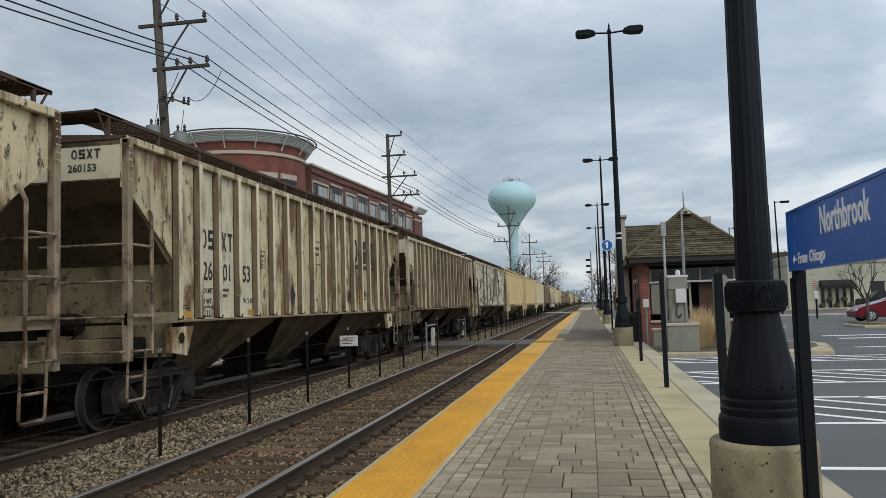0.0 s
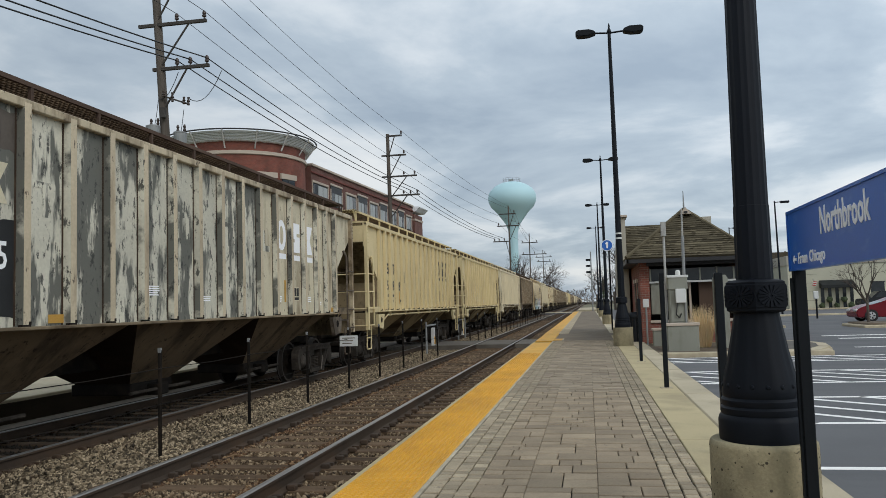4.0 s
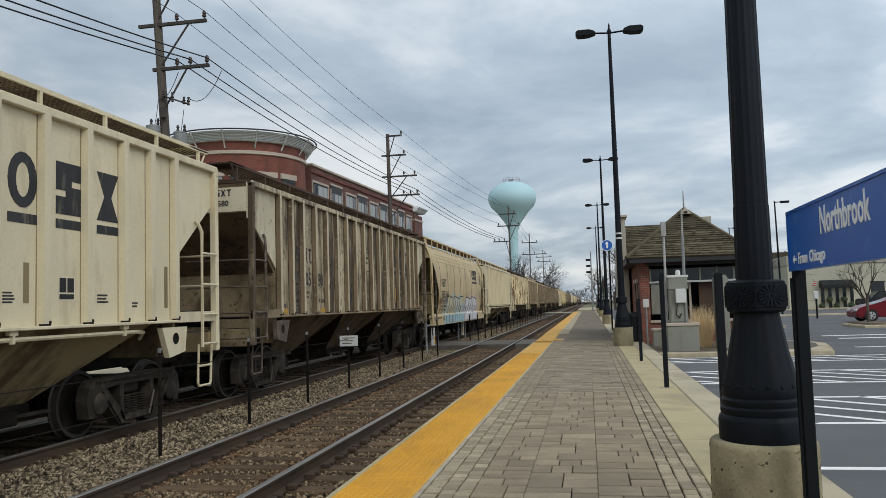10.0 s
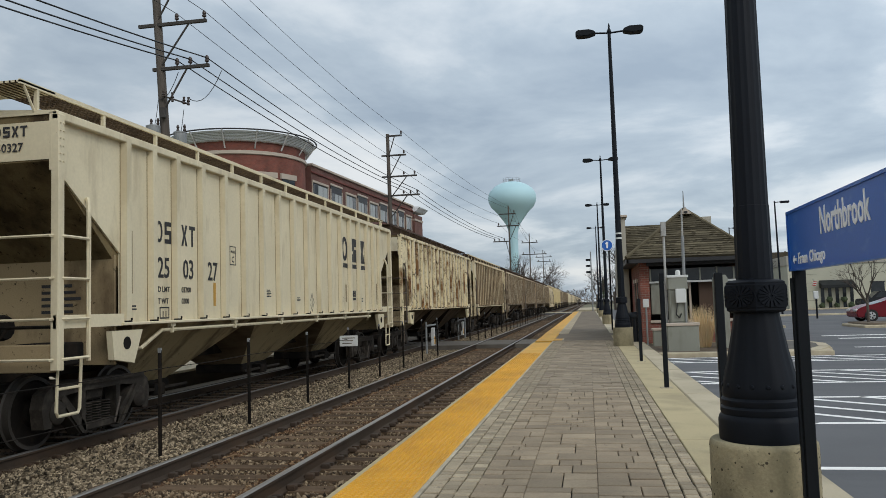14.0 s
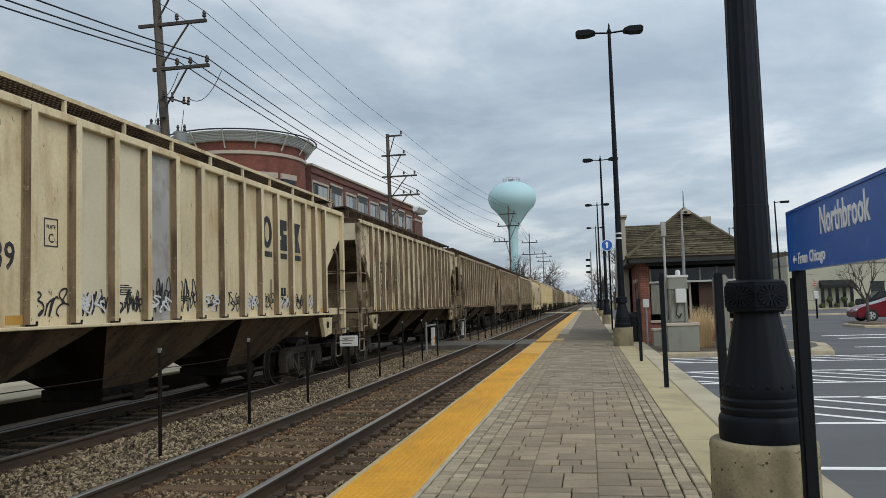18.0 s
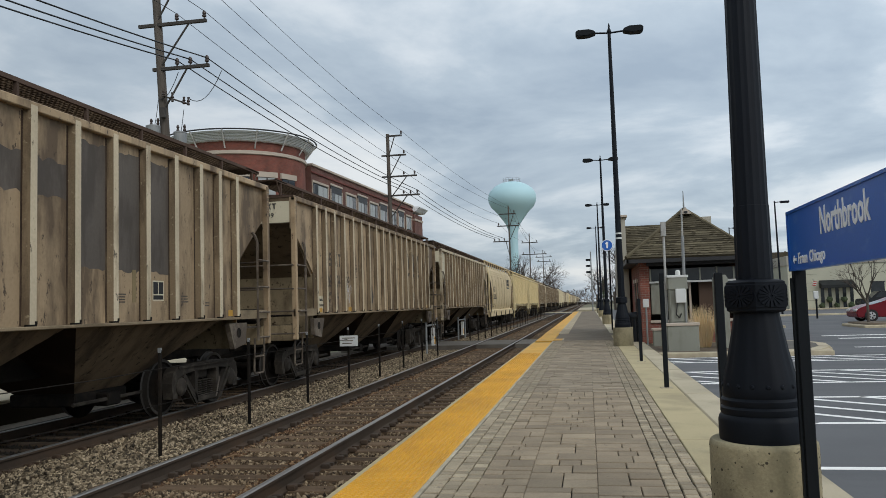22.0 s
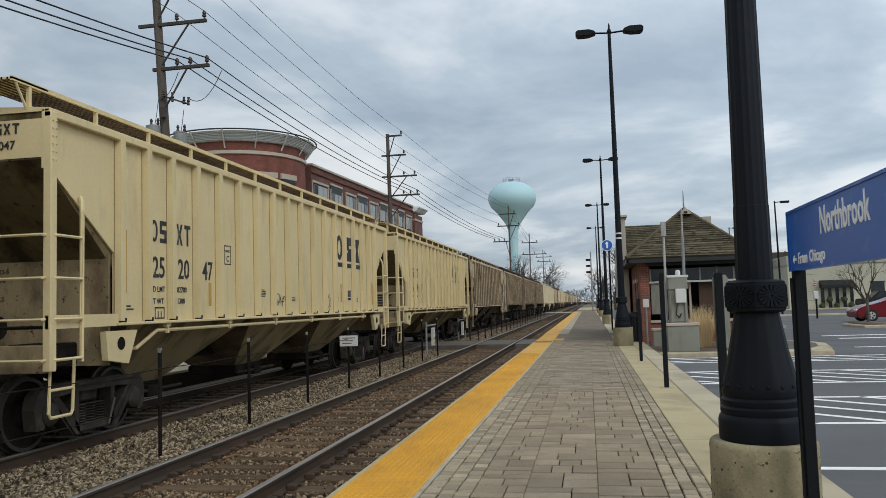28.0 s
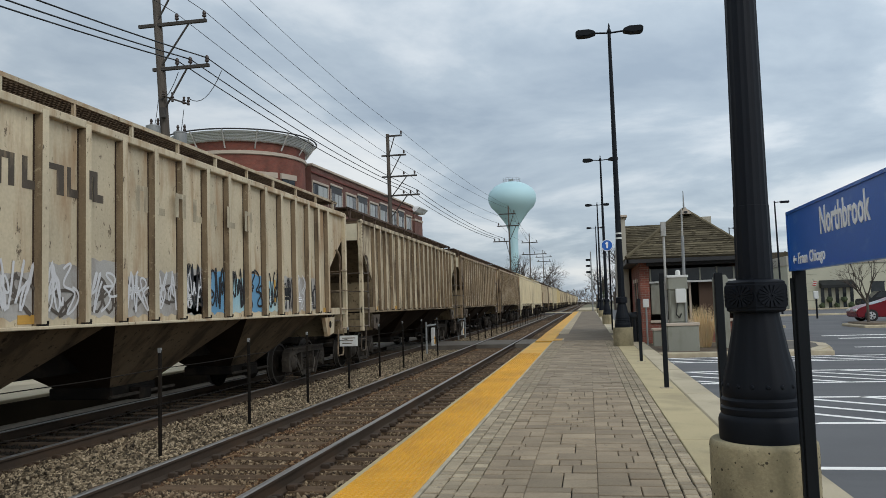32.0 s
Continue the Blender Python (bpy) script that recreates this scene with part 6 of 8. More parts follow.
for i in range(26):
    L = 16.9
    style = order[i % len(order)]
    full = i < 4
    if style == "round":
        car = round_hopper(g, g + L, "tan", "", False)
    else:
        # far bays get the dark slope colour to paint in the shade there
        car = ribbed_hopper(g, g + L, style, "", full=full, hopper="shaded_dirt", roof=None if style.startswith("cream") else "roof_rust", end_panel="panel_white" if full and not style.startswith("cream") else None)
    CARS.append((car, g + L / 2))
    g += L


def run(t):
    """How far the train has run at t seconds, counted from the clip's middle."""
    x = (t - 16) / 16
    return 16 * (9.62406 * x - .24628 * x ** 2 / 2 - .19157 * x ** 3 / 3 + .13780 * x ** 4 / 4)


def motions():
    for car, y0 in CARS:
        walk(car, [(float(t), pose(T2, y0 - run(t), RAIL)) for t in range(33)])
    # all wheelsets turn alike: the first of each place is keyed, the others share its turning
    for k, wheels in WHEELS.items():
        rows = [(i / 15, Matrix.Translation((0, k * .89, .445)) @ Matrix.Rotation((run(i / 15) / .445) % (2 * math.pi), 4, "X")) for i in range(481)]
        walk(wheels[0], rows)
        act, slot = wheels[0].animation_data.action, wheels[0].animation_data.action_slot
        for w in wheels[1:]:
            w.rotation_mode = "QUATERNION"
            w.animation_data_create()
            w.animation_data.action = act
            w.animation_data.action_slot = slot


# ---- platform furniture ----
def lamp_post(x, y, near):
    p = thing("lamp_post", (x, y, 0), "tall black double-arm lamp post on a round concrete pedestal", "lamp post", "platform lamp posts")
    part("pedestal", lathe(B(), [(.304, -.2), (.304, .53), (.301, .552), (.291, .563)], 40), M["pedestal"], p, "pitted beige concrete pedestal", True)
    if near:
        rng = random.Random(3)
        b = B()
        for k in range(120):
            a, z, r = rng.uniform(2.6, 6.2), rng.uniform(-.02, .54), rng.choice((.002, .003, .003, .004, .005, .006, .009))
            lathe(b, [(r, 0), (r * .5, .002)], 6, (0, 0, 0))
            bmesh.ops.transform(b, matrix=Matrix.Translation((.3035 * math.cos(a), .3035 * math.sin(a), z)) @ Vector((math.cos(a), math.sin(a), 0)).to_track_quat("Z", "Y").to_matrix().to_4x4(), verts=b.verts[-12:])
        tagged(part("air_holes", b, M["pit"], p), kind="stuff")
    # turned foot mouldings, then a fluted flare up to the collar
    b = B()
    rings = []
    for r, z, flute in ((.242, .56, 0), (.246, .585, 0), (.246, .68, 0), (.238, .705, 0), (.227, .715, 0), (.232, .73, 0), (.232, .752, 0), (.221, .765, 0), (.226, .78, 0), (.226, .80, 0), (.213, .815, 0), (.220, .835, 0),
                        (.214, .88, .003), (.195, .97, .006), (.170, 1.08, .006), (.147, 1.2, .005), (.126, 1.318, .003)):
        rings.append([b.verts.new(((r - flute * (k % 4 == 0)) * math.cos(math.pi * k / 32), (r - flute * (k % 4 == 0)) * math.sin(math.pi * k / 32), z)) for k in range(64)])
    for lo, hi in zip(rings, rings[1:]):
        for k in range(64):
            b.faces.new((lo[k], lo[(k + 1) % 64], hi[(k + 1) % 64], hi[k]))
    b.faces.new(rings[0][::-1])
    b.faces.new(rings[-1])
    base = part("cast_base", b, M["lamp_black"], p, smooth=True)
    part("collar", lathe(B(), [(.14, 1.308), (.172, 1.315), (.188, 1.325), (.188, 1.338), (.193, 1.342), (.193, 1.474), (.188, 1.478), (.188, 1.490), (.170, 1.500), (.12, 1.508)], 6), M["lamp_black"], p, at=Matrix.Rotation(radians(19), 4, "Z"))
    if near:
        # cast sunbursts on the collar and buttons on the flare
        for f in range(6):
            a = radians(49 + 60 * f)
            at = Matrix.Translation((.1655 * math.cos(a), .1655 * math.sin(a), 1.408)) @ Vector((math.cos(a), math.sin(a), 0)).to_track_quat("Z", "Y").to_matrix().to_4x4()
            for k in range(16):
                ca, sa = math.cos(2 * math.pi * k / 16), math.sin(2 * math.pi * k / 16)
                shape = [(1.12 * (u * ca - v * sa), .84 * (u * sa + v * ca)) for u, v in ((.008, -.002), (.076, -.0095), (.076, .0095), (.008, .002))]
                piece("cast_ray", cached(("ray", k), lambda q: prism(q, shape, 0, .009, "z"), M["lamp_black"]), base, at)
        for k in range(16):
            a = 2 * math.pi * k / 16
            part("cast_button", lathe(B(), [(.014, 0), (.008, .008), (0.001, .009)], 8), M["lamp_black"], base,
                 at=Matrix.Translation((.212 * math.cos(a), .212 * math.sin(a), .885)) @ Vector((math.cos(a), math.sin(a), .1)).to_track_quat("Z", "Y").to_matrix().to_4x4())
    # fluted, tapering pole
    b = B()
    seg = 32
    rings = []
    for z, r in ((1.5, .108), (1.95, .104), (1.951, .101), (4.0, .088), (7.0, .070), (10.0, .050)):
        rings.append([b.verts.new(((r - (.0035 if k % 2 else 0)) * math.cos(2 * math.pi * k / seg), (r - (.0035 if k % 2 else 0)) * math.sin(2 * math.pi * k / seg), z)) for k in range(seg)])
    for lo, hi in zip(rings, rings[1:]):
        for k in range(seg):
            b.faces.new((lo[k], lo[(k + 1) % seg], hi[(k + 1) % seg], hi[k]))
    b.faces.new(rings[-1])
    part("pole", b, M["lamp_black"], p)
    part("finial", lathe(B(), [(.06, 9.93), (.075, 9.98), (.05, 10.05), (.025, 10.1), (.035, 10.16), (.01, 10.25)], 12), M["lamp_black"], p, smooth=True)
    for s in (-1, 1):
        part("arm", rod(B(), (0, 0, 9.93), (s * .5, 0, 9.97), .03, seg=8), M["lamp_black"], p)
        b = B()
        prism(b, [(s * .42, 9.93), (s * .45, 10.0), (s * .62, 10.07), (s * .98, 10.07), (s * 1.06, 10.02), (s * 1.06, 9.92), (s * .98, 9.86), (s * .68, 9.86)], -.17, .17)
        bmesh.ops.bevel(b, geom=b.edges[:], offset=.02, segments=2, affect="EDGES")
        part("lamp_head", b, M["post_black"], p, "black lamp head, unlit")
    return p


LAMPS = [(.98, 5.0), (1.02, 25.2), (1.08, 48.4), (1.13, 71.3), (1.2, 93.8)]
for i, (x, y) in enumerate(LAMPS):
    lp_ = lamp_post(x, y, i == 0)
    if i == 0:
        lp_.matrix_basis = pose(x, y, 0, 0, .35, 0)
    if i == 1:
        for z in (3.32, 3.47):
            part("strap", lathe(B(), [(.098, z), (.098, z + .05)], 16), M["white_box"], lp_, "white band round the pole")

# station sign
sg = thing("station_sign", (1.11, 4.6, 0), "blue station name sign with white letters on black square posts", "sign", kind="")
part("sign_panel", box(B(), -.004, .03, -1.62, .03, 1.545, 1.86, .004), M["sign_blue"], sg)
b = B()
for y0, y1, z0, z1 in ((-1.62, .035, 1.538, 1.552), (-1.62, .035, 1.853, 1.867), (.02, .036, 1.538, 1.867)):
    box(b, -.010, .036, y0, y1, z0, z1)
part("sign_rim", b, M["sign_blue"], sg)
for y in (-.02, -1.5):
    part("post", box(B(), -.004, .056, y - .03, y + .03, -.19, 1.542, .004), M["post_black"], sg)
    part("post_channel", box(B(), -.018, -.004, y - .016, y + .016, -.19, 1.50), M["post_black"], sg)
PLATE = Matrix(((0, 0, -1, 0), (-1, 0, 0, 0), (0, 1, 0, 0), (0, 0, 0, 1)))      # read from -x
writing("station_name", "Northbrook", .184, M["sign_white"], sg, (-.005, -.582, 1.697), PLATE, .735, bold=.016)
writing("direction", "From", .082, M["sign_white"], sg, (-.005, -.155, 1.573), PLATE, 1.0, bold=.018)
writing("direction", "Chicago", .082, M["sign_white"], sg, (-.005, -.370, 1.573), PLATE, 1.0, bold=.018)
b = B()
prism(b, [(-.06, 1.597), (-.092, 1.620), (-.092, 1.605), (-.125, 1.605), (-.125, 1.589), (-.092, 1.589), (-.092, 1.574)], -.010, -.006, "x")
part("arrow", b, M["sign_white"], sg)

# black posts along the concrete strip
for x, y, h in ((1.16, 7.45, 1.63), (1.16, 13.0, 1.82), (1.13, 18.6, 1.43)):
    ps = thing("square_post", (x, y, 0), "plain black square steel post set in the concrete strip", "post", "black posts")
    part("shaft", box(B(), -.036, .036, -.036, .036, -.12, h, .006), M["post_black"], ps)
    part("footing", box(B(), -.1, .1, -.09, .09, -.1, .012, .01), M["kerb"], ps)

# round sign with a number on a lamp post's arm
ds = thing("round_sign", (.98, 38.0, 0), "round blue sign with a white figure one on a thin post", "sign")
part("post", rod(B(), (.08, .03, -.15), (.08, .03, 3.9), .04, seg=10), M["post_black"], ds)
part("disc", lathe(B(), [(.27, 0), (.27, .03)], 28), M["sign_white"], ds, at=Matrix.Translation((0, 0, 4.02)) @ Matrix.Rotation(radians(90), 4, "X"))
part("face", lathe(B(), [(.245, .031), (.245, .036)], 28), M["sign_blue"], ds, at=Matrix.Translation((0, 0, 4.02)) @ Matrix.Rotation(radians(90), 4, "X"))
part("figure", prism(B(), [(-.035, 3.88), (.045, 3.88), (.045, 4.17), (-.02, 4.17), (-.09, 4.11), (-.09, 4.06), (-.035, 4.09)], -.044, -.040), M["sign_white"], ds)

# litter bin
tb = thing("litter_bin", (1.48, 27.4, 0), "black slatted litter bin with a round lid beside the station", "litter bin")
for k in range(16):
    a = 2 * math.pi * k / 16
    part("slat", box(B(), -.022, .022, -.008, .008, .05, .82), M["post_black"], tb, at=Matrix.Translation((.25 * math.cos(a), .25 * math.sin(a), 0)) @ Matrix.Rotation(a + math.pi / 2, 4, "Z"))
part("liner", lathe(B(), [(.22, .01), (.23, .8)], 20), M["rubber"], tb)
part("lid", lathe(B(), [(.28, .80), (.29, .84), (.26, .92), (.15, .98), (.05, 1.0)], 20), M["post_black"], tb, smooth=True)

# ---- fence between the tracks ----
fence = thing("track_fence", (-5.42, 0, 0), "low fence of thin dark steel posts and wires between the tracks", "fence")
post_mesh = cached("fence_post", lambda q: box(box(q, -.017, .017, -.017, .017, -.45, .97), -.025, .025, -.006, .006, -.45, .95), M["under"])
cap_mesh = cached("fence_cap", lambda q: box(q, -.019, .019, -.019, .019, .92, .98), M["steel_grey"])
ys = [6.45] + [9.31 + 2.68 * k for k in range(8)]
ys += [36.0 + 2.7 * k for k in range(24)]
for y in ys:
    pt = piece("fence_post", post_mesh, fence, (0, y, 0))
    piece("post_cap", cap_mesh, pt, (0, 0, 0))
for z in (.72, .27):
    for y0, y1 in zip(ys, ys[1:]):
        if y1 - y0 < 4:
            w = B()
            rod(w, (.03, y0, z), (.03, (y0 + y1) / 2, z - .015), .006, seg=5)
            rod(w, (.03, (y0 + y1) / 2, z - .015), (.03, y1, z), .006, seg=5)
            part("fence_wire", w, M["under"], fence)
nb = thing("notice_board", (-5.36, 17.2, 0), "small white notice plate on the track fence", "sign")
part("plate", box(B(), -.21, .21, -.02, 0, .56, .80, .003), M["white_box"], nb)
for k in range(3):
    part("stencil_line", box(B(), -.15, .15 - k * .04, -.024, -.021, .735 - k * .06, .755 - k * .06), M["letter_faint"], nb)
for gx, gy in ((-6.1, 29.4), (-6.5, 39.3)):
    g_ = thing("fence_gate", (gx, gy, 0), "pipe frame with a yellow-and-white warning plate at the track crossing", "gate", "crossing gates")
    for x, y in ((0, 0), (-.02, 2.3)):
        part("upright", rod(B(), (x, y, -.4), (x, y, .80), .04, seg=8), M["steel_grey"], g_)
    part("top_bar", rod(B(), (0, 0, .66), (-.02, 2.3, .66), .035, seg=8), M["steel_grey"], g_)
    part("warning_plate", box(B(), -.06, .06, 1.2, 1.45, -.15, .55, .01), M["white_box"], g_)
    part("warning_band", box(B(), .061, .064, 1.23, 1.42, -.1, .2), M["yellow"], g_)


# ---- station building ----
def brick_material(name, c1, c2, mortar, w=.21, h=.075):
    m = bpy.data.materials.new(name)
    m.use_nodes = True
    n, l = m.node_tree.nodes, m.node_tree.links
    bs = n["Principled BSDF"]
    tc = n.new("ShaderNodeTexCoord")
    mp = n.new("ShaderNodeVectorMath")
    mp.operation = "MULTIPLY"
    mp.inputs[1].default_value = (1, 1, 1)
    sep = n.new("ShaderNodeSeparateXYZ")
    add = n.new("ShaderNodeMath")
    cmb = n.new("ShaderNodeCombineXYZ")
    l.new(tc.outputs["Object"], sep.inputs[0])
    l.new(sep.outputs[0], add.inputs[0]); l.new(sep.outputs[1], add.inputs[1])
    l.new(add.outputs[0], cmb.inputs[0]); l.new(sep.outputs[2], cmb.inputs[1])
    br = n.new("ShaderNodeTexBrick")
    br.inputs["Color1"].default_value, br.inputs["Color2"].default_value, br.inputs["Mortar"].default_value = (*c1, 1), (*c2, 1), (*mortar, 1)
    br.inputs["Scale"].default_value, br.inputs["Mortar Size"].default_value = 1.0, .006
    br.inputs["Brick Width"].default_value, br.inputs["Row Height"].default_value = w, h
    l.new(cmb.outputs[0], br.inputs["Vector"])
    ns = n.new("ShaderNodeTexNoise")
    ns.inputs["Scale"].default_value, ns.inputs["Detail"].default_value = 1.2, 5
    l.new(tc.outputs["Object"], ns.inputs["Vector"])
    rg = n.new("ShaderNodeMapRange")
    rg.inputs["From Min"].default_value, rg.inputs["From Max"].default_value, rg.inputs["To Min"].default_value, rg.inputs["To Max"].default_value = .3, .7, .75, 1.25
    l.new(ns.outputs[0], rg.inputs["Value"])
    mx = n.new("ShaderNodeMix")
    mx.data_type, mx.blend_type = "RGBA", "MULTIPLY"
    mx.inputs[0].default_value = 1
    l.new(br.outputs["Color"], mx.inputs[6]); l.new(rg.outputs[0], mx.inputs[7])
    l.new(mx.outputs[2], bs.inputs["Base Color"])
    bs.inputs["Roughness"].default_value = .88
    bp_ = n.new("ShaderNodeBump")
    bp_.inputs["Strength"].default_value, bp_.inputs["Distance"].default_value = .5, .01
    bp_.invert = True
    l.new(br.outputs["Fac"], bp_.inputs["Height"])
    l.new(bp_.outputs[0], bs.inputs["Normal"])
    return m


M["station_brick"] = brick_material("station_brick", (.23, .075, .05), (.16, .052, .038), (.22, .17, .14))
M["long_brick"] = brick_material("long_brick", (.165, .070, .054), (.125, .055, .045), (.15, .10, .08), .25, .08)
M["block_brick"] = brick_material("block_brick", (.205, .064, .043), (.155, .05, .037), (.16, .088, .065), .25, .08)
island_color(M["shingle"], (.04, .034, .023), (.145, .124, .082))
st = thing("station_building", (0, 0, 0), "small red-brick station house with a hipped brown shingle roof", "station")
# front pavilion
part("wall", box(B(), 1.72, 2.02, 27.0, 33.0, -.2, 2.66), M["station_brick"], st)
part("wall", box(B(), 4.9, 5.15, 27.0, 33.0, -.2, 2.66), M["station_brick"], st)
# near-black colour in place of the shade deep in the porch
part("back_wall", box(B(), 2.02, 4.9, 30.4, 30.7, -.2, 2.55), M["awning"], st, "back wall of the porch, coloured near-black for the shade inside")
part("low_wall", box(B(), 2.02, 4.9, 27.02, 27.25, -.2, .62), M["station_brick"], st)
part("wall_cap", box(B(), 2.0, 4.92, 26.96, 27.31, .62, .70, .01), M["limestone"], st)
part("side_panel", box(B(), 2.06, 2.52, 27.10, 27.16, .9, 1.98, .01), M["cabinet_grey"], st)
part("door", box(B(), 3.62, 4.1, 27.3, 27.36, .05, 1.95, .01), M["roof_rust"], st, "dark red-brown door in the porch")
part("beam", box(B(), 1.95, 5.0, 26.98, 27.22, 2.50, 2.7, .01), M["dark_frame"], st)
for x, m_ in ((2.62, "limestone"), (3.3, "limestone"), (4.2, "cabinet_grey"), (4.45, "limestone")):
    part("porch_post", box(B(), x, x + .07, 27.26, 27.33, .7, 2.0, .005), M[m_], st)
win = part("window_band", box(B(), 2.05, 4.88, 27.06, 27.09, 2.0, 2.40), M["glass_dark"], st)
for k in range(6):
    part("mullion", box(B(), 2.04 + k * .53, 2.09 + k * .53, 27.03, 27.07, 1.98, 2.42), M["cabinet_grey"], win)
part("transom", box(B(), 2.02, 4.9, 27.02, 27.08, 1.93, 1.99), M["white_box"], win)
for y in (28.2, 29.4):
    part("side_window", box(B(), 1.70, 1.73, y, y + .5, .8, 2.0), M["glass_dark"], st)
    part("side_sill", box(B(), 1.64, 1.73, y - .08, y + .58, .72, .80), M["limestone"], st)
    part("side_lintel", box(B(), 1.66, 1.73, y - .08, y + .58, 2.0, 2.12), M["limestone"], st)
part("fascia", box(B(), 1.30, 5.3, 26.45, 26.52, 2.60, 2.78), M["dark_frame"], st)
part("fascia", box(B(), 1.28, 1.35, 26.45, 34.0, 2.60, 2.78), M["dark_frame"], st)
part("soffit", box(B(), 1.33, 5.3, 26.5, 33.9, 2.63, 2.68), M["dark_frame"], st)


def roof_face(corners, courses=22):
    """A shingled roof plane: stepped courses from the eave (first two corners) to the ridge (last two)."""
    a, b_, c, d = [Vector(v) for v in corners]
    nrm = (b_ - a).cross(d - a).normalized()
    roof = part("roof", B(), M["shingle"], st)
    bm = B()
    for k in range(courses):
        f0, f1 = k / courses, (k + 1.25) / courses
        f1 = min(f1, 1)
        p = [a.lerp(d, f0), b_.lerp(c, f0), b_.lerp(c, f1), a.lerp(d, f1)]
        lo = [bm.verts.new(q + nrm * (.022 if i < 2 else .002)) for i, q in enumerate(p)]
        un = [bm.verts.new(q - nrm * .05) for q in p]
        bm.faces.new(lo)
        bm.faces.new(un[::-1])
        for i in range(4):
            bm.faces.new((un[i], un[(i + 1) % 4], lo[(i + 1) % 4], lo[i]))
        # tabs of uneven length and height on the course
        w = (p[1] - p[0]).length
        n = int(w / .2)
        along = (p[1] - p[0]) / max(n, 1)
        up = (p[3] - p[0]) * .9
        for i in range(n):
            if random.random() < .62:
                q0 = p[0] + along * (i + .05 + .4 * (k % 2))
                q1 = q0 + along * random.uniform(.55, .95)
                t = [q0 + nrm * .03, q1 + nrm * .03, q1 + up * .5 + nrm * .016, q0 + up * .5 + nrm * .016]
                bm.faces.new([bm.verts.new(v) for v in t])
                bm.faces.new([bm.verts.new(v) for v in (q0 + nrm * .0, q1 + nrm * .0, q1 + nrm * .03, q0 + nrm * .03)])
    me = roof.data
    bm.normal_update()
    bm.to_mesh(me)
    bm.free()


E0, PK = 2.76, 4.50
roof_face(((1.27, 26.42, E0), (5.35, 26.42, E0), (3.44, 28.5, PK), (3.40, 28.5, PK)))
roof_face(((1.27, 34.2, E0), (1.27, 26.42, E0), (3.40, 28.5, PK), (3.40, 34.2, PK)))
roof_face(((5.35, 26.42, E0), (5.35, 34.2, E0), (3.44, 34.2, PK), (3.44, 28.5, PK)))
# hip caps, ventilated gablet and finial
hip = B()
rod(hip, (1.27, 26.42, E0 + .03), (3.42, 28.5, PK + .03), .06, seg=6)
rod(hip, (5.35, 26.42, E0 + .03), (3.42, 28.5, PK + .03), .06, seg=6)
part("hip_cap", hip, M["shingle"], st)
part("gablet", prism(B(), [(3.22, 4.3), (3.62, 4.3), (3.42, 4.53)], 28.0, 28.6), M["limestone"], st)
part("gablet_vent", box(B(), 3.36, 3.48, 27.98, 27.995, 4.32, 4.39), M["dark_frame"], st)
part("finial", rod(B(), (3.42, 28.45, 4.45), (3.42, 28.45, 5.15), .035, .012, 8), M["steel_grey"], st)
# main wing behind
part("main_wall", box(B(), 1.5, 5.1, 33.0, 39.0, -.2, 2.7), M["station_brick"], st)
roof_face(((1.55, 32.4, 2.65), (5.2, 32.4, 2.65), (5.2, 36.0, 4.70), (1.55, 36.0, 4.70)), 24)
part("gable_parapet", prism(B(), [(31.9, -.2), (31.9, 2.75), (32.2, 2.95), (32.9, 2.95), (33.0, 4.85), (36.0, 5.0), (39.4, 2.9), (39.4, -.2)], 1.36, 1.62, "x"), M["stucco"], st, "pale stucco gable wall")
part("parapet_cap", box(B(), 1.30, 1.7, 32.85, 34.2, 4.80, 4.88), M["limestone"], st)
part("chimney", box(B(), 4.72, 5.08, 33.5, 34.1, 3.2, 4.72, .01), M["stucco"], st)

# electrical cabinet, conduit poles, planters and grass in front of the station
ec = thing("utility_cabinet", (2.5, 23.5, 0), "tall grey electrical cabinet with white meter boxes", "utility cabinet")
part("body", box(B(), -.22, .26, -.2, .25, -.15, 2.0, .015), M["cabinet_grey"], ec)
part("hood", box(B(), -.25, .29, -.25, .28, 1.66, 2.04, .02), M["cabinet_grey"], ec)
part("hood_edge", box(B(), -.27, .31, -.27, .30, 2.0, 2.07, .01), M["white_box"], ec)
part("door", box(B(), -.18, .22, -.215, -.2, .75, 1.6, .004), M["cabinet_grey"], ec)
part("meter_box", box(B(), -.06, .22, -.34, -.21, 1.28, 1.68, .015), M["white_box"], ec)
part("light", lathe(B(), [(.07, 0), (.07, .12), (.04, .16)], 12, (.05, -.1, 2.06)), M["white_box"], ec)
cb = B()
rod(cb, (-.02, -.28, 1.28), (-.06, -.26, .95), .016, seg=6)
rod(cb, (-.06, -.26, .95), (.02, -.26, .85), .016, seg=6)
rod(cb, (.02, -.26, .85), (.08, -.26, .98), .016, seg=6)
part("cable", cb, M["rubber"], ec)
part("conduit", rod(B(), (.2, -.24, -.1), (.2, -.24, 1.3), .025, seg=8), M["steel_grey"], ec)
wp = thing("conduit_mast", (2.24, 24.0, 0), "white conduit mast with a box at its top", "mast")
part("pipe", rod(B(), (0, 0, -.15), (.03, 0, 3.6), .036, seg=10), M["mast_grey"], wp)
part("head", box(B(), -.045, .10, -.06, .06, 3.25, 3.68, .01), M["mast_grey"], wp)
gp = thing("conduit_mast", (2.9, 25.0, 0), "grey steel conduit mast beside the station", "mast")
part("pipe", rod(B(), (-.02, 0, -.15), (.02, 0, 3.3), .048, seg=10), M["steel_grey"], gp)
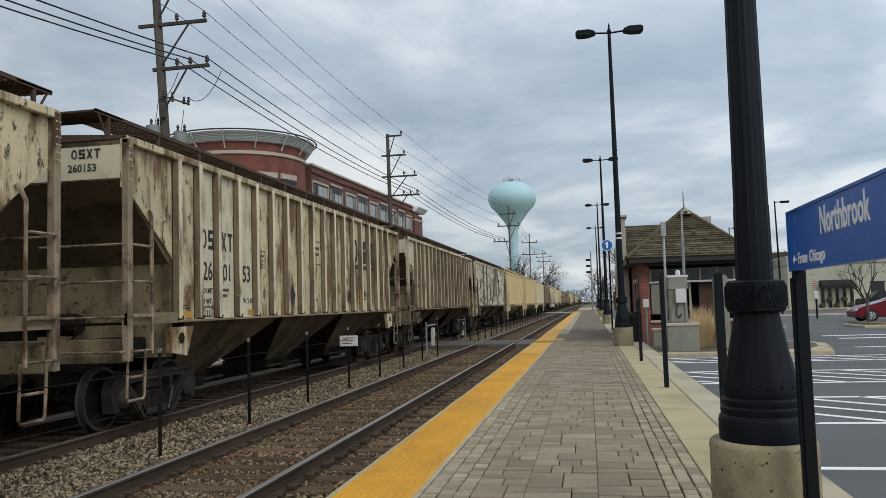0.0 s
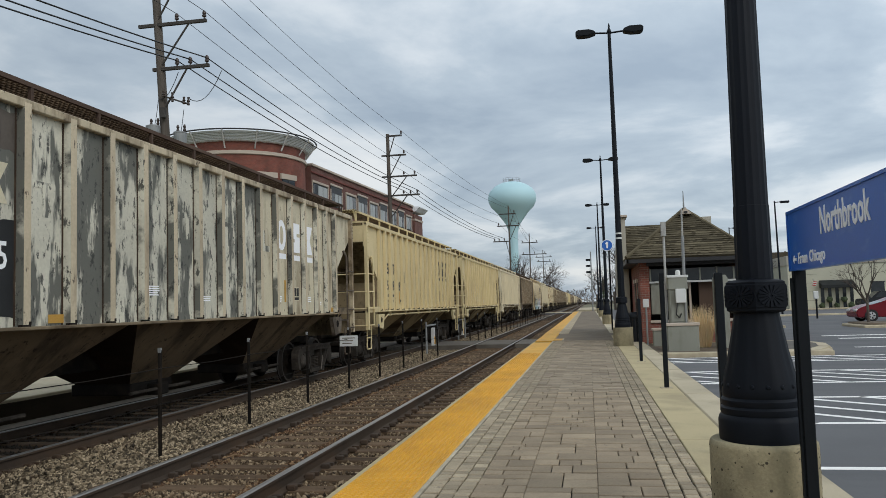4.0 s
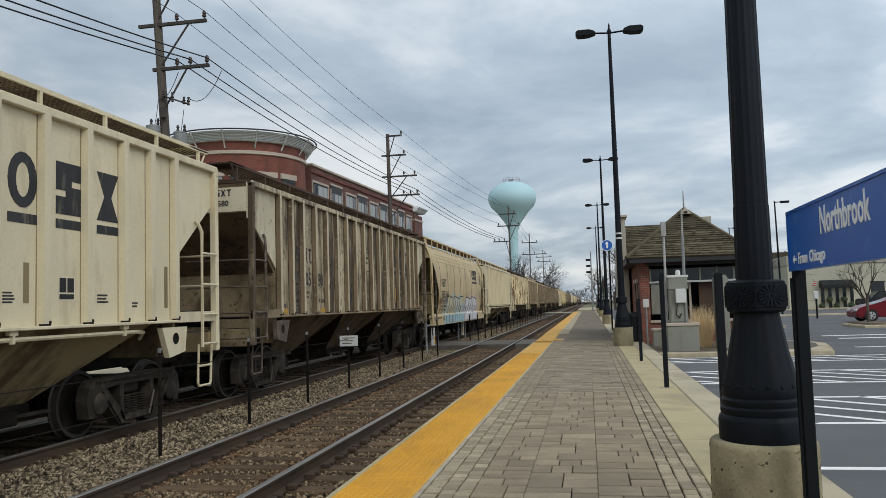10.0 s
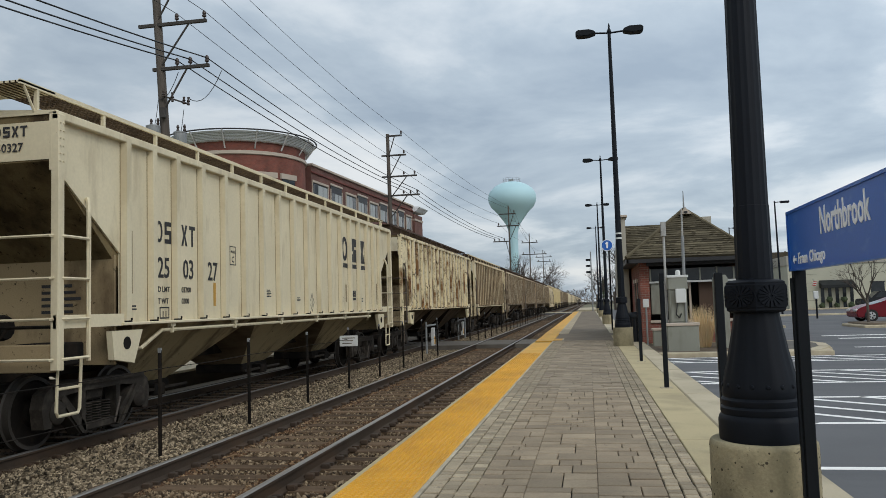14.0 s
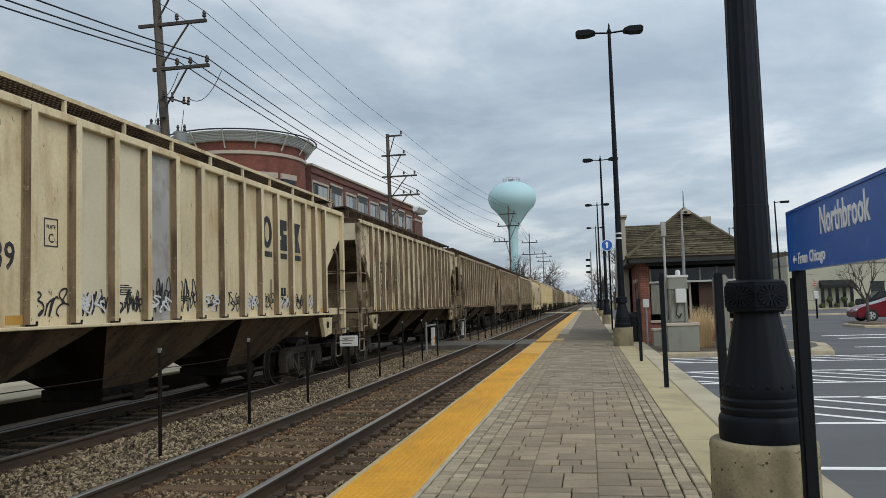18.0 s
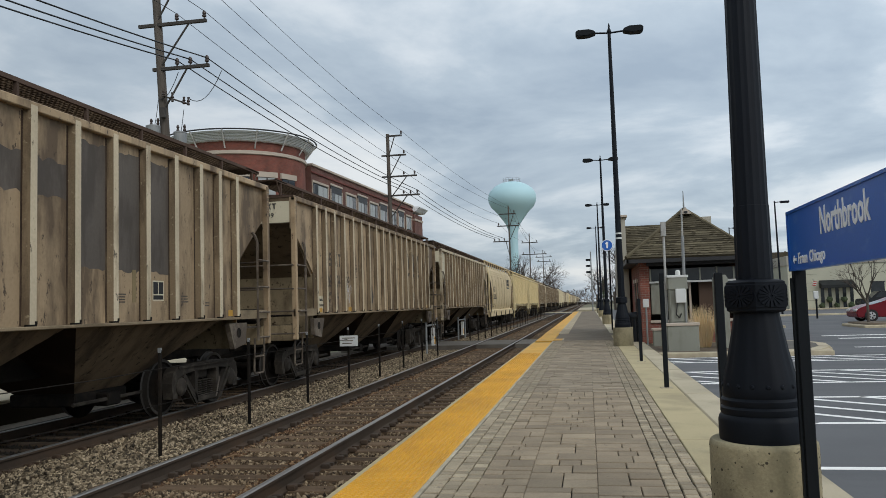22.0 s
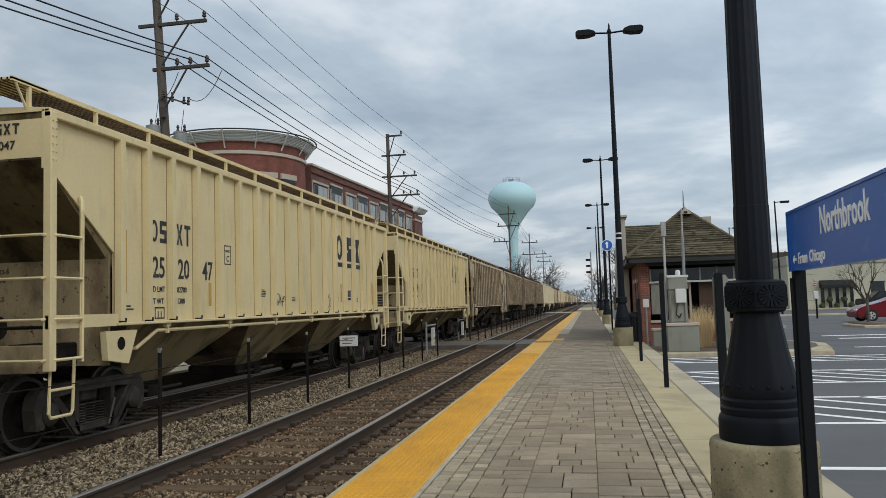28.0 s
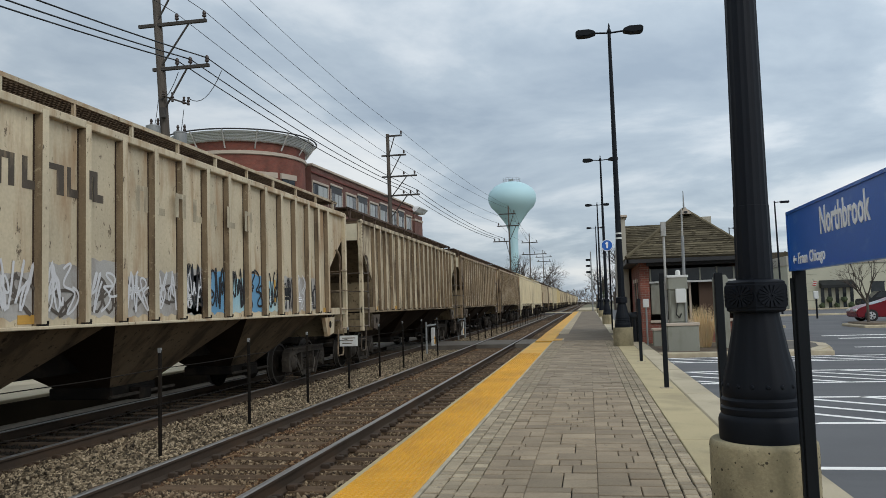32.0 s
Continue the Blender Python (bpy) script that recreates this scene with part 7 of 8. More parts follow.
part("tip", rod(B(), (.02, 0, 3.3), (.03, 0, 4.15), .03, .025, seg=8), M["mast_grey"], gp)
for x0, x1, y0, h, nm in ((2.14, 2.98, 23.0, .72, "planter"), (1.95, 2.5, 25.6, .5, "planter")):
    pl = thing(nm, ((x0 + x1) / 2, y0, 0), "low pale concrete planter wall before the station", "planter", "planters")
    w = (x1 - x0) / 2
    part("wall", box(B(), -w, w, -.15, .15, -.15, h - .08, .01), M["cabinet_grey"], pl)
    part("cap", box(B(), -w - .03, w + .03, -.18, .18, h - .08, h, .01), M["limestone"], pl)
sp = thing("stone_slab", (3.79, 24.0, 0), "pale upright stone slab with a rounded top", "stone slab")
part("slab", prism(B(), [(-.20, -.15), (-.20, 1.95), (-.14, 2.05), (.14, 2.05), (.20, 1.95), (.20, -.15)], -.12, .12), M["cabinet_grey"], sp)
sw = thing("sign_box", (1.82, 26.2, 0), "small white box on a thin post", "sign box")
part("post", rod(B(), (0, 0, -.15), (0, 0, 1.2), .03, seg=8), M["steel_grey"], sw)
part("box", box(B(), -.09, .09, -.06, .06, 1.15, 1.42, .01), M["white_box"], sw)


def grass_clump(name, x, y, n, h, r, label, mat):
    rng = random.Random(int(x * 100 + y))
    b = B()
    for k in range(n):
        a, q = rng.uniform(0, 6.283), r * math.sqrt(rng.random())
        bx, by = q * math.cos(a), q * math.sin(a)
        l = h * rng.uniform(.6, 1.05)
        lean = rng.uniform(.0, .42) ** 1.2
        tx, ty = bx + lean * math.cos(a) * l, by + lean * math.sin(a) * l
        w = rng.uniform(.003, .006)
        c, s = math.cos(rng.uniform(0, 3.14)) * w, math.sin(rng.uniform(0, 3.14)) * w
        mid = ((bx * .55 + tx * .45), (by * .55 + ty * .45), l * .55)
        v = [b.verts.new(p) for p in ((bx - c, by - s, 0), (bx + c, by + s, 0), (mid[0] + c, mid[1] + s, mid[2]), (mid[0] - c, mid[1] - s, mid[2]), (tx, ty, l))]
        b.faces.new(v[:4])
        b.faces.new((v[3], v[2], v[4]))
    return solid(name, b, mat, label, "grass", kind="stuff", at=(x, y, -.15))


grass_clump("ornamental_grass", 3.34, 24.5, 800, 1.36, .16, "dry golden ornamental grass before the station", M["dry_grass"])
bed = solid("planting_bed", box(B(), 1.775, 6.0, 21.9, 27.0, -.3, -.06, .02), M["soil"], "bare soil bed with a concrete kerb before the station", "planting bed", kind="structure")
part("bed_kerb", box(B(), 1.775, 6.1, 21.6, 21.9, -.3, -.02, .02), M["kerb"], bed)
part("bed_pavement", box(B(), 1.3, 5.2, 27.0, 33.0, -.3, -.04), M["concrete"], bed)


# ---- overhead line ----
def crossarm(pole, z, x0, x1, lean, pins, brace=None):
    arm = part("crossarm", box(B(), x0, x1, -.16, -.04, z - .07, z + .07, .008), M["arm_dark"], pole)
    if brace:
        part("arm_brace", rod(B(), (brace, -.1, z - .05), (lean, -.1, z - 2.05), .045, seg=6), M["arm_dark"], pole)
    for x in pins:
        part("insulator", lathe(B(), [(.03, z + .07), (.03, z + .14), (.085, z + .16), (.09, z + .22), (.06, z + .26), (.085, z + .29), (.08, z + .36), (.04, z + .42)], 10, (x, -.1, 0)), M["insulator"], arm, smooth=True)


def utility_pole(x, y, top, lean, arms, r=.19, label="weathered wooden utility pole with crossarms and insulators"):
    p = thing("utility_pole", (x, y, -.55), label, "utility pole", "utility poles")
    part("shaft", rod(B(), (0, 0, 0), (lean, 0, top + .55), r, r * .68, 12), M["pole_wood"], p, smooth=True)
    for z, x0, x1, pins, brace in arms:
        crossarm(p, z + .55, x0 - x, x1 - x, lean * z / top, [q - x for q in pins], None if brace is None else brace - x)
    return p


p1 = utility_pole(-16.55, 30.0, 17.2, -1.15, [(13.62, -18.3, -15.2, (-16.55, -15.3), -16.0), (11.70, -17.65, -15.1, (-16.55, -15.95, -15.2), -16.1), (15.6, -18.4, -15.6, (-17.0, -15.8), -16.4)], .23)
for x, z, r, h in ((-17.55, 8.35, .30, .95), (-16.35, 8.1, .26, .85)):
    part("transformer", lathe(B(), [(r * .9, 0), (r, .04), (r, h - .1), (r * 1.04, h - .09), (r * 1.04, h - .04), (r * .6, h), (.05, h + .02)], 20, (x + 16.55, -.25, z + .55)), M["steel_grey"], p1, "grey transformer can", True)
    part("bushing", lathe(B(), [(.05, h), (.07, h + .05), (.04, h + .12), (.07, h + .18), (.03, h + .28)], 8, (x + 16.45, -.25, z + .55)), M["insulator"], p1)
    part("bushing", lathe(B(), [(.05, h), (.07, h + .05), (.04, h + .12), (.07, h + .18), (.03, h + .28)], 8, (x + 16.75, -.25, z + .55)), M["insulator"], p1)
# fuse gear crowded round the shaft below the arms
bracket_ = part("fuse_bracket", rod(B(), (-.55, -.25, 11.05), (.62, -.25, 10.62), .035, seg=6), M["arm_dark"], p1)
for fx, fz, fh in ((-.5, 11.0, .22), (.42, 10.62, .30), (.62, 10.55, .34), (-.1, 10.75, .4)):
    part("fuse", lathe(B(), [(.03, 0), (.07, .03), (.04, fh * .4), (.075, fh * .5), (.04, fh * .7), (.06, fh)], 8, (fx, -.32, fz)), M["insulator"], bracket_)
part("riser_box", box(B(), -.62, -.42, -.42, -.22, 10.1, 10.55, .02), M["arm_dark"], p1)


def drop(parent, a, b, sag):
    w = B()
    prev = Vector(a)
    for k in range(1, 9):
        f = k / 8
        q = Vector(a).lerp(Vector(b), f) + Vector((0, 0, -sag * 4 * f * (1 - f)))
        rod(w, prev, q, .015, seg=4)
        prev = q
    part("drop_wire", w, M["wire"], parent)


drop(p1, (.62, -.3, 10.85), (1.95, 0, 12.0), .55)
drop(p1, (.4, -.3, 10.4), (.2, -.2, 9.4), .05)
drop(p1, (-.75, -.3, 10.9), (-1.0, -.2, 9.8), .15)
drop(p1, (-.7, -.3, 10.9), (.0, 0, 12.1), .3)
utility_pole(-16.45, 66.0, 16.5, -.2, [(16.3, -16.7, -15.35, (-15.4,), -16.0), (14.58, -17.2, -15.0, (-15.2,), -15.5), (12.72, -17.2, -14.1, (-15.25, -14.3), -15.0), (11.05, -17.1, -13.9, (-15.3, -14.7, -14.1), -15.0)], .22)
utility_pole(-9.9, 104.0, 14.4, -.05, [(13.3, -11.2, -9.0, (-9.2,), -9.3), (11.7, -11.5, -8.6, (-11.3, -8.7), -9.0), (9.65, -12.1, -10.0, (-11.9, -11.3, -10.6), -10.4)], .13)
utility_pole(-9.85, 140.0, 13.7, .0, [(12.1, -11.3, -8.4, (-11.1, -8.6), None), (10.0, -11.3, -6.9, (-11.0, -9.0, -7.2), None)], .12)
utility_pole(-9.6, 178.0, 13.2, .0, [(11.6, -11.3, -7.6, (-11.0, -8.0), None), (10.6, -11.0, -7.8, (-10.6, -8.2), None)], .12)


def wire(points, r=.02):
    """A conductor that hangs between its supports."""
    w = B()
    pts = [Vector(points[0])]
    for a, b in zip(points, points[1:]):
        a, b = Vector(a), Vector(b)
        span = (b - a).length
        sag = .00035 * span * span
        pts += [a.lerp(b, k / 14) - Vector((0, 0, 4 * sag * k / 14 * (1 - k / 14))) for k in range(1, 15)]
    tube(w, pts, r, 4)
    return solid("overhead_wire", w, M["wire"], "thin dark overhead wire between the utility poles", "wire", "overhead wires")


for xa, xb, xc in ((-15.2, -14.1, -10.6), (-15.95, -14.7, -11.3), (-16.55, -15.3, -11.9)):
    wire([(xa + .1, -2, 8.32), (xa, 29.9, 12.02), (xb, 65.9, 11.45), (xc, 103.9, 10.05)], .028)
wire([(-15.4, -8, 14.2), (-15.3, 29.9, 14.03), (-14.3, 65.9, 13.12), (-8.7, 103.9, 12.1), (-8.6, 139.9, 12.5)], .016)
wire([(-16.6, -8, 14.2), (-16.55, 29.9, 14.03), (-15.25, 65.9, 13.12), (-11.3, 103.9, 12.1), (-11.1, 139.9, 12.5)], .016)
wire([(-15.9, -8, 16.2), (-15.8, 29.9, 15.7), (-15.2, 65.9, 15.0), (-9.2, 103.9, 13.7), (-9.0, 139.9, 10.4)], .016)
wire([(-15.7, -8, 16.9), (-15.6, 29.9, 16.75), (-15.4, 65.9, 16.7), (-9.9, 103.9, 14.3), (-9.6, 178, 13.1)], .016)

# ---- water tower ----
wt = thing("water_tower", (-22.2, 246, -.5), "pale blue water tower with a spheroid tank on a slim stem", "water tower")
prof = [(2.6, 0), (1.9, 3), (1.42, 8), (1.36, 22.5), (1.6, 24.8), (2.3, 26.8), (3.6, 28.6), (4.9, 30.4), (6.7, 32.2), (7.45, 33.8), (7.6, 35.0), (7.3, 36.5), (6.4, 37.8), (4.9, 39.0), (3.0, 39.8), (1.2, 40.15), (.01, 40.2)]
part("tank_and_stem", lathe(B(), prof, 48), M["tower_blue"], wt, smooth=True)
b = B()
for k in range(14):
    a, a2 = 2 * math.pi * k / 14, 2 * math.pi * (k + 1) / 14
    rod(b, (2.7 * math.cos(a), 2.7 * math.sin(a), 39.8), (2.7 * math.cos(a), 2.7 * math.sin(a), 41.2), .035, seg=4)
    for z in (40.6, 41.2):
        rod(b, (2.7 * math.cos(a), 2.7 * math.sin(a), z), (2.7 * math.cos(a2), 2.7 * math.sin(a2), z), .03, seg=4)
part("roof_railing", b, M["steel_grey"], wt)
part("roof_hatch", box(B(), -.9, .6, -.6, .6, 40.1, 41.0, .05), M["steel_grey"], wt)

# ---- brick block behind the train ----
bb = thing("brick_building", (-20.6, 57.3, -.5), "long red-brick building with a round corner tower and metal canopy", "building")
bb.matrix_basis = pose(-20.6, 57.3, -.5, 0, 0, -3.46)
part("wall", box(B(), -9, 0, 0, 28.2, 0, 13.0), M["long_brick"], bb)
part("parapet_cap", box(B(), -9, .14, -.02, 28.3, 13.0, 13.18, .02), M["limestone"], bb)
part("cornice", box(B(), 0, .10, 0, 28.2, 12.45, 12.6, .02), M["brick_wall"], bb)
wy = [(.15, 3.2, 0), (3.9, 6.3, 1), (7.35, 9.75, 0), (10.3, 12.8, 1), (13.5, 15.8, 0), (16.5, 18.8, 1), (19.6, 21.9, 0), (22.6, 24.6, 1), (25.4, 27.4, 0)]
for y0, y1, tall in wy:
    wdw = part("window", box(B(), .0, .05, y0, y1, 10.3, 12.0 if tall else 11.7), M["dark_frame"], bb)
    part("head", box(B(), .03, .13, y0 - .1, y1 + .1, 12.0 if tall else 11.72, 12.16 if tall else 11.9, .01), M["limestone"], wdw)
    part("surround", box(B(), .03, .10, y0 - .1, y0, 10.2, 11.72), M["limestone"], wdw)
    part("surround", box(B(), .03, .10, y1, y1 + .1, 10.2, 11.72), M["limestone"], wdw)
    if tall:
        part("dark_head_panel", box(B(), .05, .07, y0, y1, 11.45, 12.0), M["dark_frame"], wdw)
    for k in range(3):
        a = y0 + .12 + k * (y1 - y0 - .12) / 3
        part("pane", box(B(), .05, .08, a, a + (y1 - y0 - .12) / 3 - .12, 10.35, 11.4 if tall else 11.6), M["window_blind" if (k + int(y0)) % 3 else "window_glass"], wdw)
# corner tower
tw = (-4.15, -3.4)
part("tower_wall", lathe(B(), [(4.75, 0), (4.75, 13.6)], 56, (tw[0], tw[1], 0)), M["block_brick"], bb, smooth=True)
part("tower_band", lathe(B(), [(4.76, 12.66), (4.86, 12.7), (4.86, 12.9), (4.76, 12.95)], 56, (tw[0], tw[1], 0), cap=False), M["limestone"], bb, smooth=True)
can = part("canopy", lathe(B(), [(4.8, 13.56), (4.95, 13.58), (5.40, 14.10), (5.46, 14.16), (5.3, 14.2), (4.2, 14.22), (.1, 14.22)], 56, (tw[0], tw[1], 0)), M["roof_metal"], bb, "light grey ribbed metal canopy", True)
for k in range(6):
    part("canopy_lap", lathe(B(), [(4.985 + k * .075, 13.60 + k * .086), (5.0 + k * .075, 13.618 + k * .086)], 56, (tw[0], tw[1], 0), cap=False), M["cabinet_grey"], can)
for k in range(12):
    a = radians(-170 + k * 24)
    c, s = math.cos(a), math.sin(a)
    part("canopy_strut", rod(B(), (tw[0] + 4.78 * c, tw[1] + 4.78 * s, 13.1), (tw[0] + 5.62 * c, tw[1] + 5.62 * s, 14.22), .05, seg=6), M["white_frame"], can)
part("canopy_rim", lathe(B(), [(5.56, 14.2), (5.64, 14.18), (5.66, 14.26), (5.58, 14.3)], 56, (tw[0], tw[1], 0), cap=False), M["dark_frame"], can)
for a in (-62, -40, -18, -84, -106):
    r_ = Matrix.Translation((tw[0], tw[1], 0)) @ Matrix.Rotation(radians(a), 4, "Z")
    wdw = part("tower_window", box(B(), 4.66, 4.79, -.62, .62, 9.4, 11.1), M["window_blind" if a in (-40, -84) else "window_glass"], bb, at=r_)
    part("lintel", box(B(), 4.62, 4.85, -.78, .78, 11.12, 11.5, .01), M["limestone"], wdw)
    part("frame", box(B(), 4.72, 4.81, -.05, .05, 9.4, 11.1), M["dark_frame"], wdw)
# far corner
part("end_pier", box(B(), -6, .2, 28.25, 31.5, 0, 12.2), M["long_brick"], bb)
part("end_band", box(B(), -6, .28, 28.2, 31.6, 11.5, 11.7), M["limestone"], bb)
b = B()
prism(b, [(-2, 12.5), (.3, 12.5), (.8, 12.95), (.8, 13.03), (-2, 13.2)], 28.2, 32.0)
part("end_canopy", b, M["roof_metal"], bb)


# ---- right-hand side: lot furniture, shops, vehicles ----
def lot_lamp(x, y, h, side):
    p = thing("lot_lamp", (x, y, LOT), "slim dark parking-lot lamp on a single arm", "lamp post", "lot lamps")
    part("pole", rod(B(), (0, 0, 0), (-.1, 0, h), .09, .06, 10), M["lamp_black"], p)
    part("arm", rod(B(), (-.1, 0, h - .12), (side * .5, 0, h - .08), .035, seg=6), M["lamp_black"], p)
    part("lamp_head", box(B(), min(side * .35, side * 1.05), max(side * .35, side * 1.05), -.18, .18, h - .2, h - .02, .03), M["lamp_black"], p)


lot_lamp(15.9, 70.0, 9.5, 1)
lot_lamp(19.0, 110.0, 10.8, 1)
isl = thing("kerb_island", (5.6, 25.2, LOT), "rounded concrete kerb island in the parking lot", "kerb island", kind="structure")
b = B()
prism(b, [(-1.5, -3.0), (.2, -3.4), (.9, -2.0), (1.2, -.4), (1.0, 1.0), (.2, 2.2), (-1.5, 2.4)], -.1, .13, "z")
bmesh.ops.bevel(b, geom=[e for e in b.edges if all(v.co.z > .1 for v in e.verts)], offset=.04, segments=2, affect="EDGES")
part("kerb", b, M["kerb"], isl)
b = B()
prism(b, [(-1.4, -2.6), (.0, -3.0), (.6, -1.8), (.9, -.4), (.75, .8), (.0, 1.9), (-1.4, 2.1)], .12, .136, "z")
part("infill", b, M["crossing"], isl)
isl2 = thing("planting_island", (14.5, 39.2, LOT), "long mulched planting island with a pale kerb", "planting island", kind="structure")
part("kerb", box(B(), -2.6, 9, -1.6, 1.6, -.1, .13, .05), M["kerb"], isl2)
part("mulch", box(B(), -2.4, 8.8, -1.4, 1.4, .1, .2, .06), M["soil"], isl2)
lot_far = thing("far_lot_kerb", (0, 0, LOT), "pale kerbs and lane edges at the far side of the lot", "kerb", kind="structure")
for x0, x1, y0, y1 in ((12, 60, 61.5, 62.2), (9, 60, 84.5, 86.9), (8, 9.2, 40, 84)):
    part("kerb", box(B(), x0, x1, y0, y1, -.1, .12, .03), M["kerb"], lot_far)
pm = thing("ticket_post", (14.35, 54.0, LOT), "black post with a white head in the parking lot", "post")
part("post", rod(B(), (0, 0, 0), (0, 0, 1.55), .06, seg=8), M["post_black"], pm)
part("head", box(B(), -.14, .14, -.08, .08, 1.25, 1.75, .03), M["white_box"], pm)


def wheel(parent, x, y, r):
    w = part("wheel", lathe(B(), [(r * .6, -.1), (r, -.09), (r, .09), (r * .6, .1)], 24), M["rubber"], parent, at=Matrix.Translation((x, y, r)) @ Matrix.Rotation(radians(90), 4, "X"))
    part("rim", lathe(B(), [(.05, -.11), (r * .62, -.105), (r * .62, .105), (.05, .11)], 20), M["alloy"], w)
    for k in range(5):
        part("spoke_gap", box(B(), r * .22, r * .52, -.035, .035, -.114, .114), M["rubber"], w, at=Matrix.Rotation(2 * math.pi * k / 5, 4, "Z"))


def vehicle(name, at, paint_, outline, cabin, glass, label, width=1.76, wheels=(.85, 3.45), r=.31):
    c = thing(name, at, label, "car", "parked vehicles")
    b = B()
    prism(b, outline, -width / 2, width / 2)
    bmesh.ops.bevel(b, geom=b.edges[:], offset=.05, segments=2, affect="EDGES")
    part("body", b, paint_, c, smooth=True)
    b = B()
    prism(b, cabin, -width / 2 + .12, width / 2 - .12)
    bmesh.ops.bevel(b, geom=b.edges[:], offset=.05, segments=2, affect="EDGES")
    part("cabin", b, paint_, c, smooth=True)
    for g in glass:
        for s in (-1, 1):
            y0, y1 = sorted((s * (width / 2 - .125), s * (width / 2 - .11)))
            part("side_window", prism(B(), g, y0, y1), M["glass_dark"], c)
    (xa, za), (xb, zb) = cabin[0], cabin[2 if len(cabin) > 5 else 1]
    part("windscreen", prism(B(), [(xa - .02, za + .02), (xb - .03, zb - .04), (xb, zb - .04), (xa + .03, za + .02)], -width / 2 + .2, width / 2 - .2), M["glass_dark"], c)
    for x in wheels:
        for s in (-1, 1):
            wheel(c, x, s * (width / 2 - .06), r)
    for s in (-1, 1):
        part("headlight", box(B(), .0, .14, s * .6 - .18, s * .6 + .18, .56, .70, .03), M["white_box"], c)
        part("tail_light", box(B(), outline[-3][0] - .12, outline[-3][0] + .01, s * .65 - .14, s * .65 + .14, .7, .86, .02), M["tail_red"], c)
    return c


vehicle("red_car", pose(14.0, 46.2, LOT), M["car_red"], [(.06, .24), (.0, .42), (.04, .62), (.22, .76), (.6, .88), (1.1, .97), (3.7, 1.0), (4.15, .96), (4.25, .7), (4.22, .45), (4.15, .24)],
        [(1.0, .93), (1.45, 1.08), (1.95, 1.26), (2.4, 1.34), (3.0, 1.36), (3.5, 1.30), (4.0, 1.0)], [[(1.5, .97), (1.62, 1.08), (2.05, 1.23), (2.45, 1.28), (2.45, .97)], [(2.53, .97), (2.53, 1.28), (3.0, 1.29), (3.4, 1.23), (3.65, 1.0)]],
        "red hatchback parked in the lot", 1.74, (.74, 3.35), .33)
vehicle("black_suv", pose(25.4, 81.5, LOT), M["car_black"], [(.0, .35), (-.02, .8), (.1, .98), (1.1, 1.08), (4.3, 1.12), (4.5, .95), (4.5, .35)],
        [(1.0, 1.05), (1.6, 1.66), (4.1, 1.70), (4.4, 1.1)], [[(1.3, 1.1), (1.72, 1.58), (2.6, 1.6), (2.6, 1.1)], [(2.7, 1.1), (2.7, 1.6), (4.0, 1.62), (4.2, 1.12)]],
        "black sport utility vehicle parked before the shops", 1.86, (.85, 3.6), .37)

sh = thing("shop_building", (20.5, 87.0, LOT), "pale stucco shop building with black awnings and roof units", "building")
part("wall", box(B(), 0, 34, 0, 16, 0, 4.6), M["stucco_green"], sh)
part("parapet", box(B(), -.1, 7.2, -.12, 16, 4.6, 5.6, .03), M["stucco"], sh)
part("parapet", box(B(), 7.2, 34, -.12, 16, 4.6, 5.0, .03), M["stucco"], sh)
for k in range(4):
    part("wall_joint", box(B(), .2, 2.8, -.02, 0, .9 + k * .9, .93 + k * .9), M["cabinet_grey"], sh)
part("awning", prism(B(), [(-1.0, 2.15), (-1.0, 2.45), (0, 2.95), (0, 2.15)], 3.0, 6.2, "x"), M["awning"], sh, "black cloth awning")
for k in range(5):
    part("shop_column", box(B(), 3.1 + k * .7, 3.42 + k * .7, -.06, 0, .0, 2.2), M["glass_dark"], sh)
    b = B()
    bmesh.ops.create_icosphere(b, subdivisions=2, radius=.3, matrix=Matrix.Translation((3.1 + k * .7, -.35, .95 if k % 2 else .35)))
    for v in b.verts:
        v.co += Vector((random.uniform(-.07, .07), random.uniform(-.07, .07), random.uniform(-.07, .07)))
    part("hanging_basket", b, M["evergreen"], sh)
for x in (7.9, 11.2, 14.5):
    wdw = part("window", box(B(), x, x + 1.3, -.04, 0, .8, 2.6), M["glass_dark"], sh)
    part("frame", box(B(), x - .08, x + 1.38, -.07, -.03, 2.6, 2.7), M["dark_frame"], wdw)
for x in (5.2, 7.5, 9.4, 11.6):
    part("roof_unit", box(B(), x, x + 1.1, 2, 3.2, 5.0, 5.9 + .3 * (int(x) % 2), .04), M["white_box"], sh)
part("flag_pole", rod(B(), (2.6, -.05, 2.3), (2.2, -.9, 3.1), .03, seg=6), M["white_box"], sh)
for k in range(5):
    part("flag_stripe", prism(B(), [(2.25 - k * .03, 2.9 - k * .09), (2.62 - k * .04, 2.82 - k * .09), (2.59 - k * .04, 2.74 - k * .09), (2.22 - k * .03, 2.82 - k * .09)], -.86, -.85), M["tail_red" if k % 2 == 0 else "white_box"], sh)
sh2 = thing("far_building", (21.5, 118.0, LOT), "low grey building with a dark roof beyond the lot", "building")
part("wall", box(B(), -14, 10, 0, 12, 0, 4.0), M["stucco"], sh2)
part("roof", prism(B(), [(-14.6, 4.0), (10.6, 4.0), (8, 7.6), (-12, 7.6)], -.5, 12.5), M["shingle"], sh2)


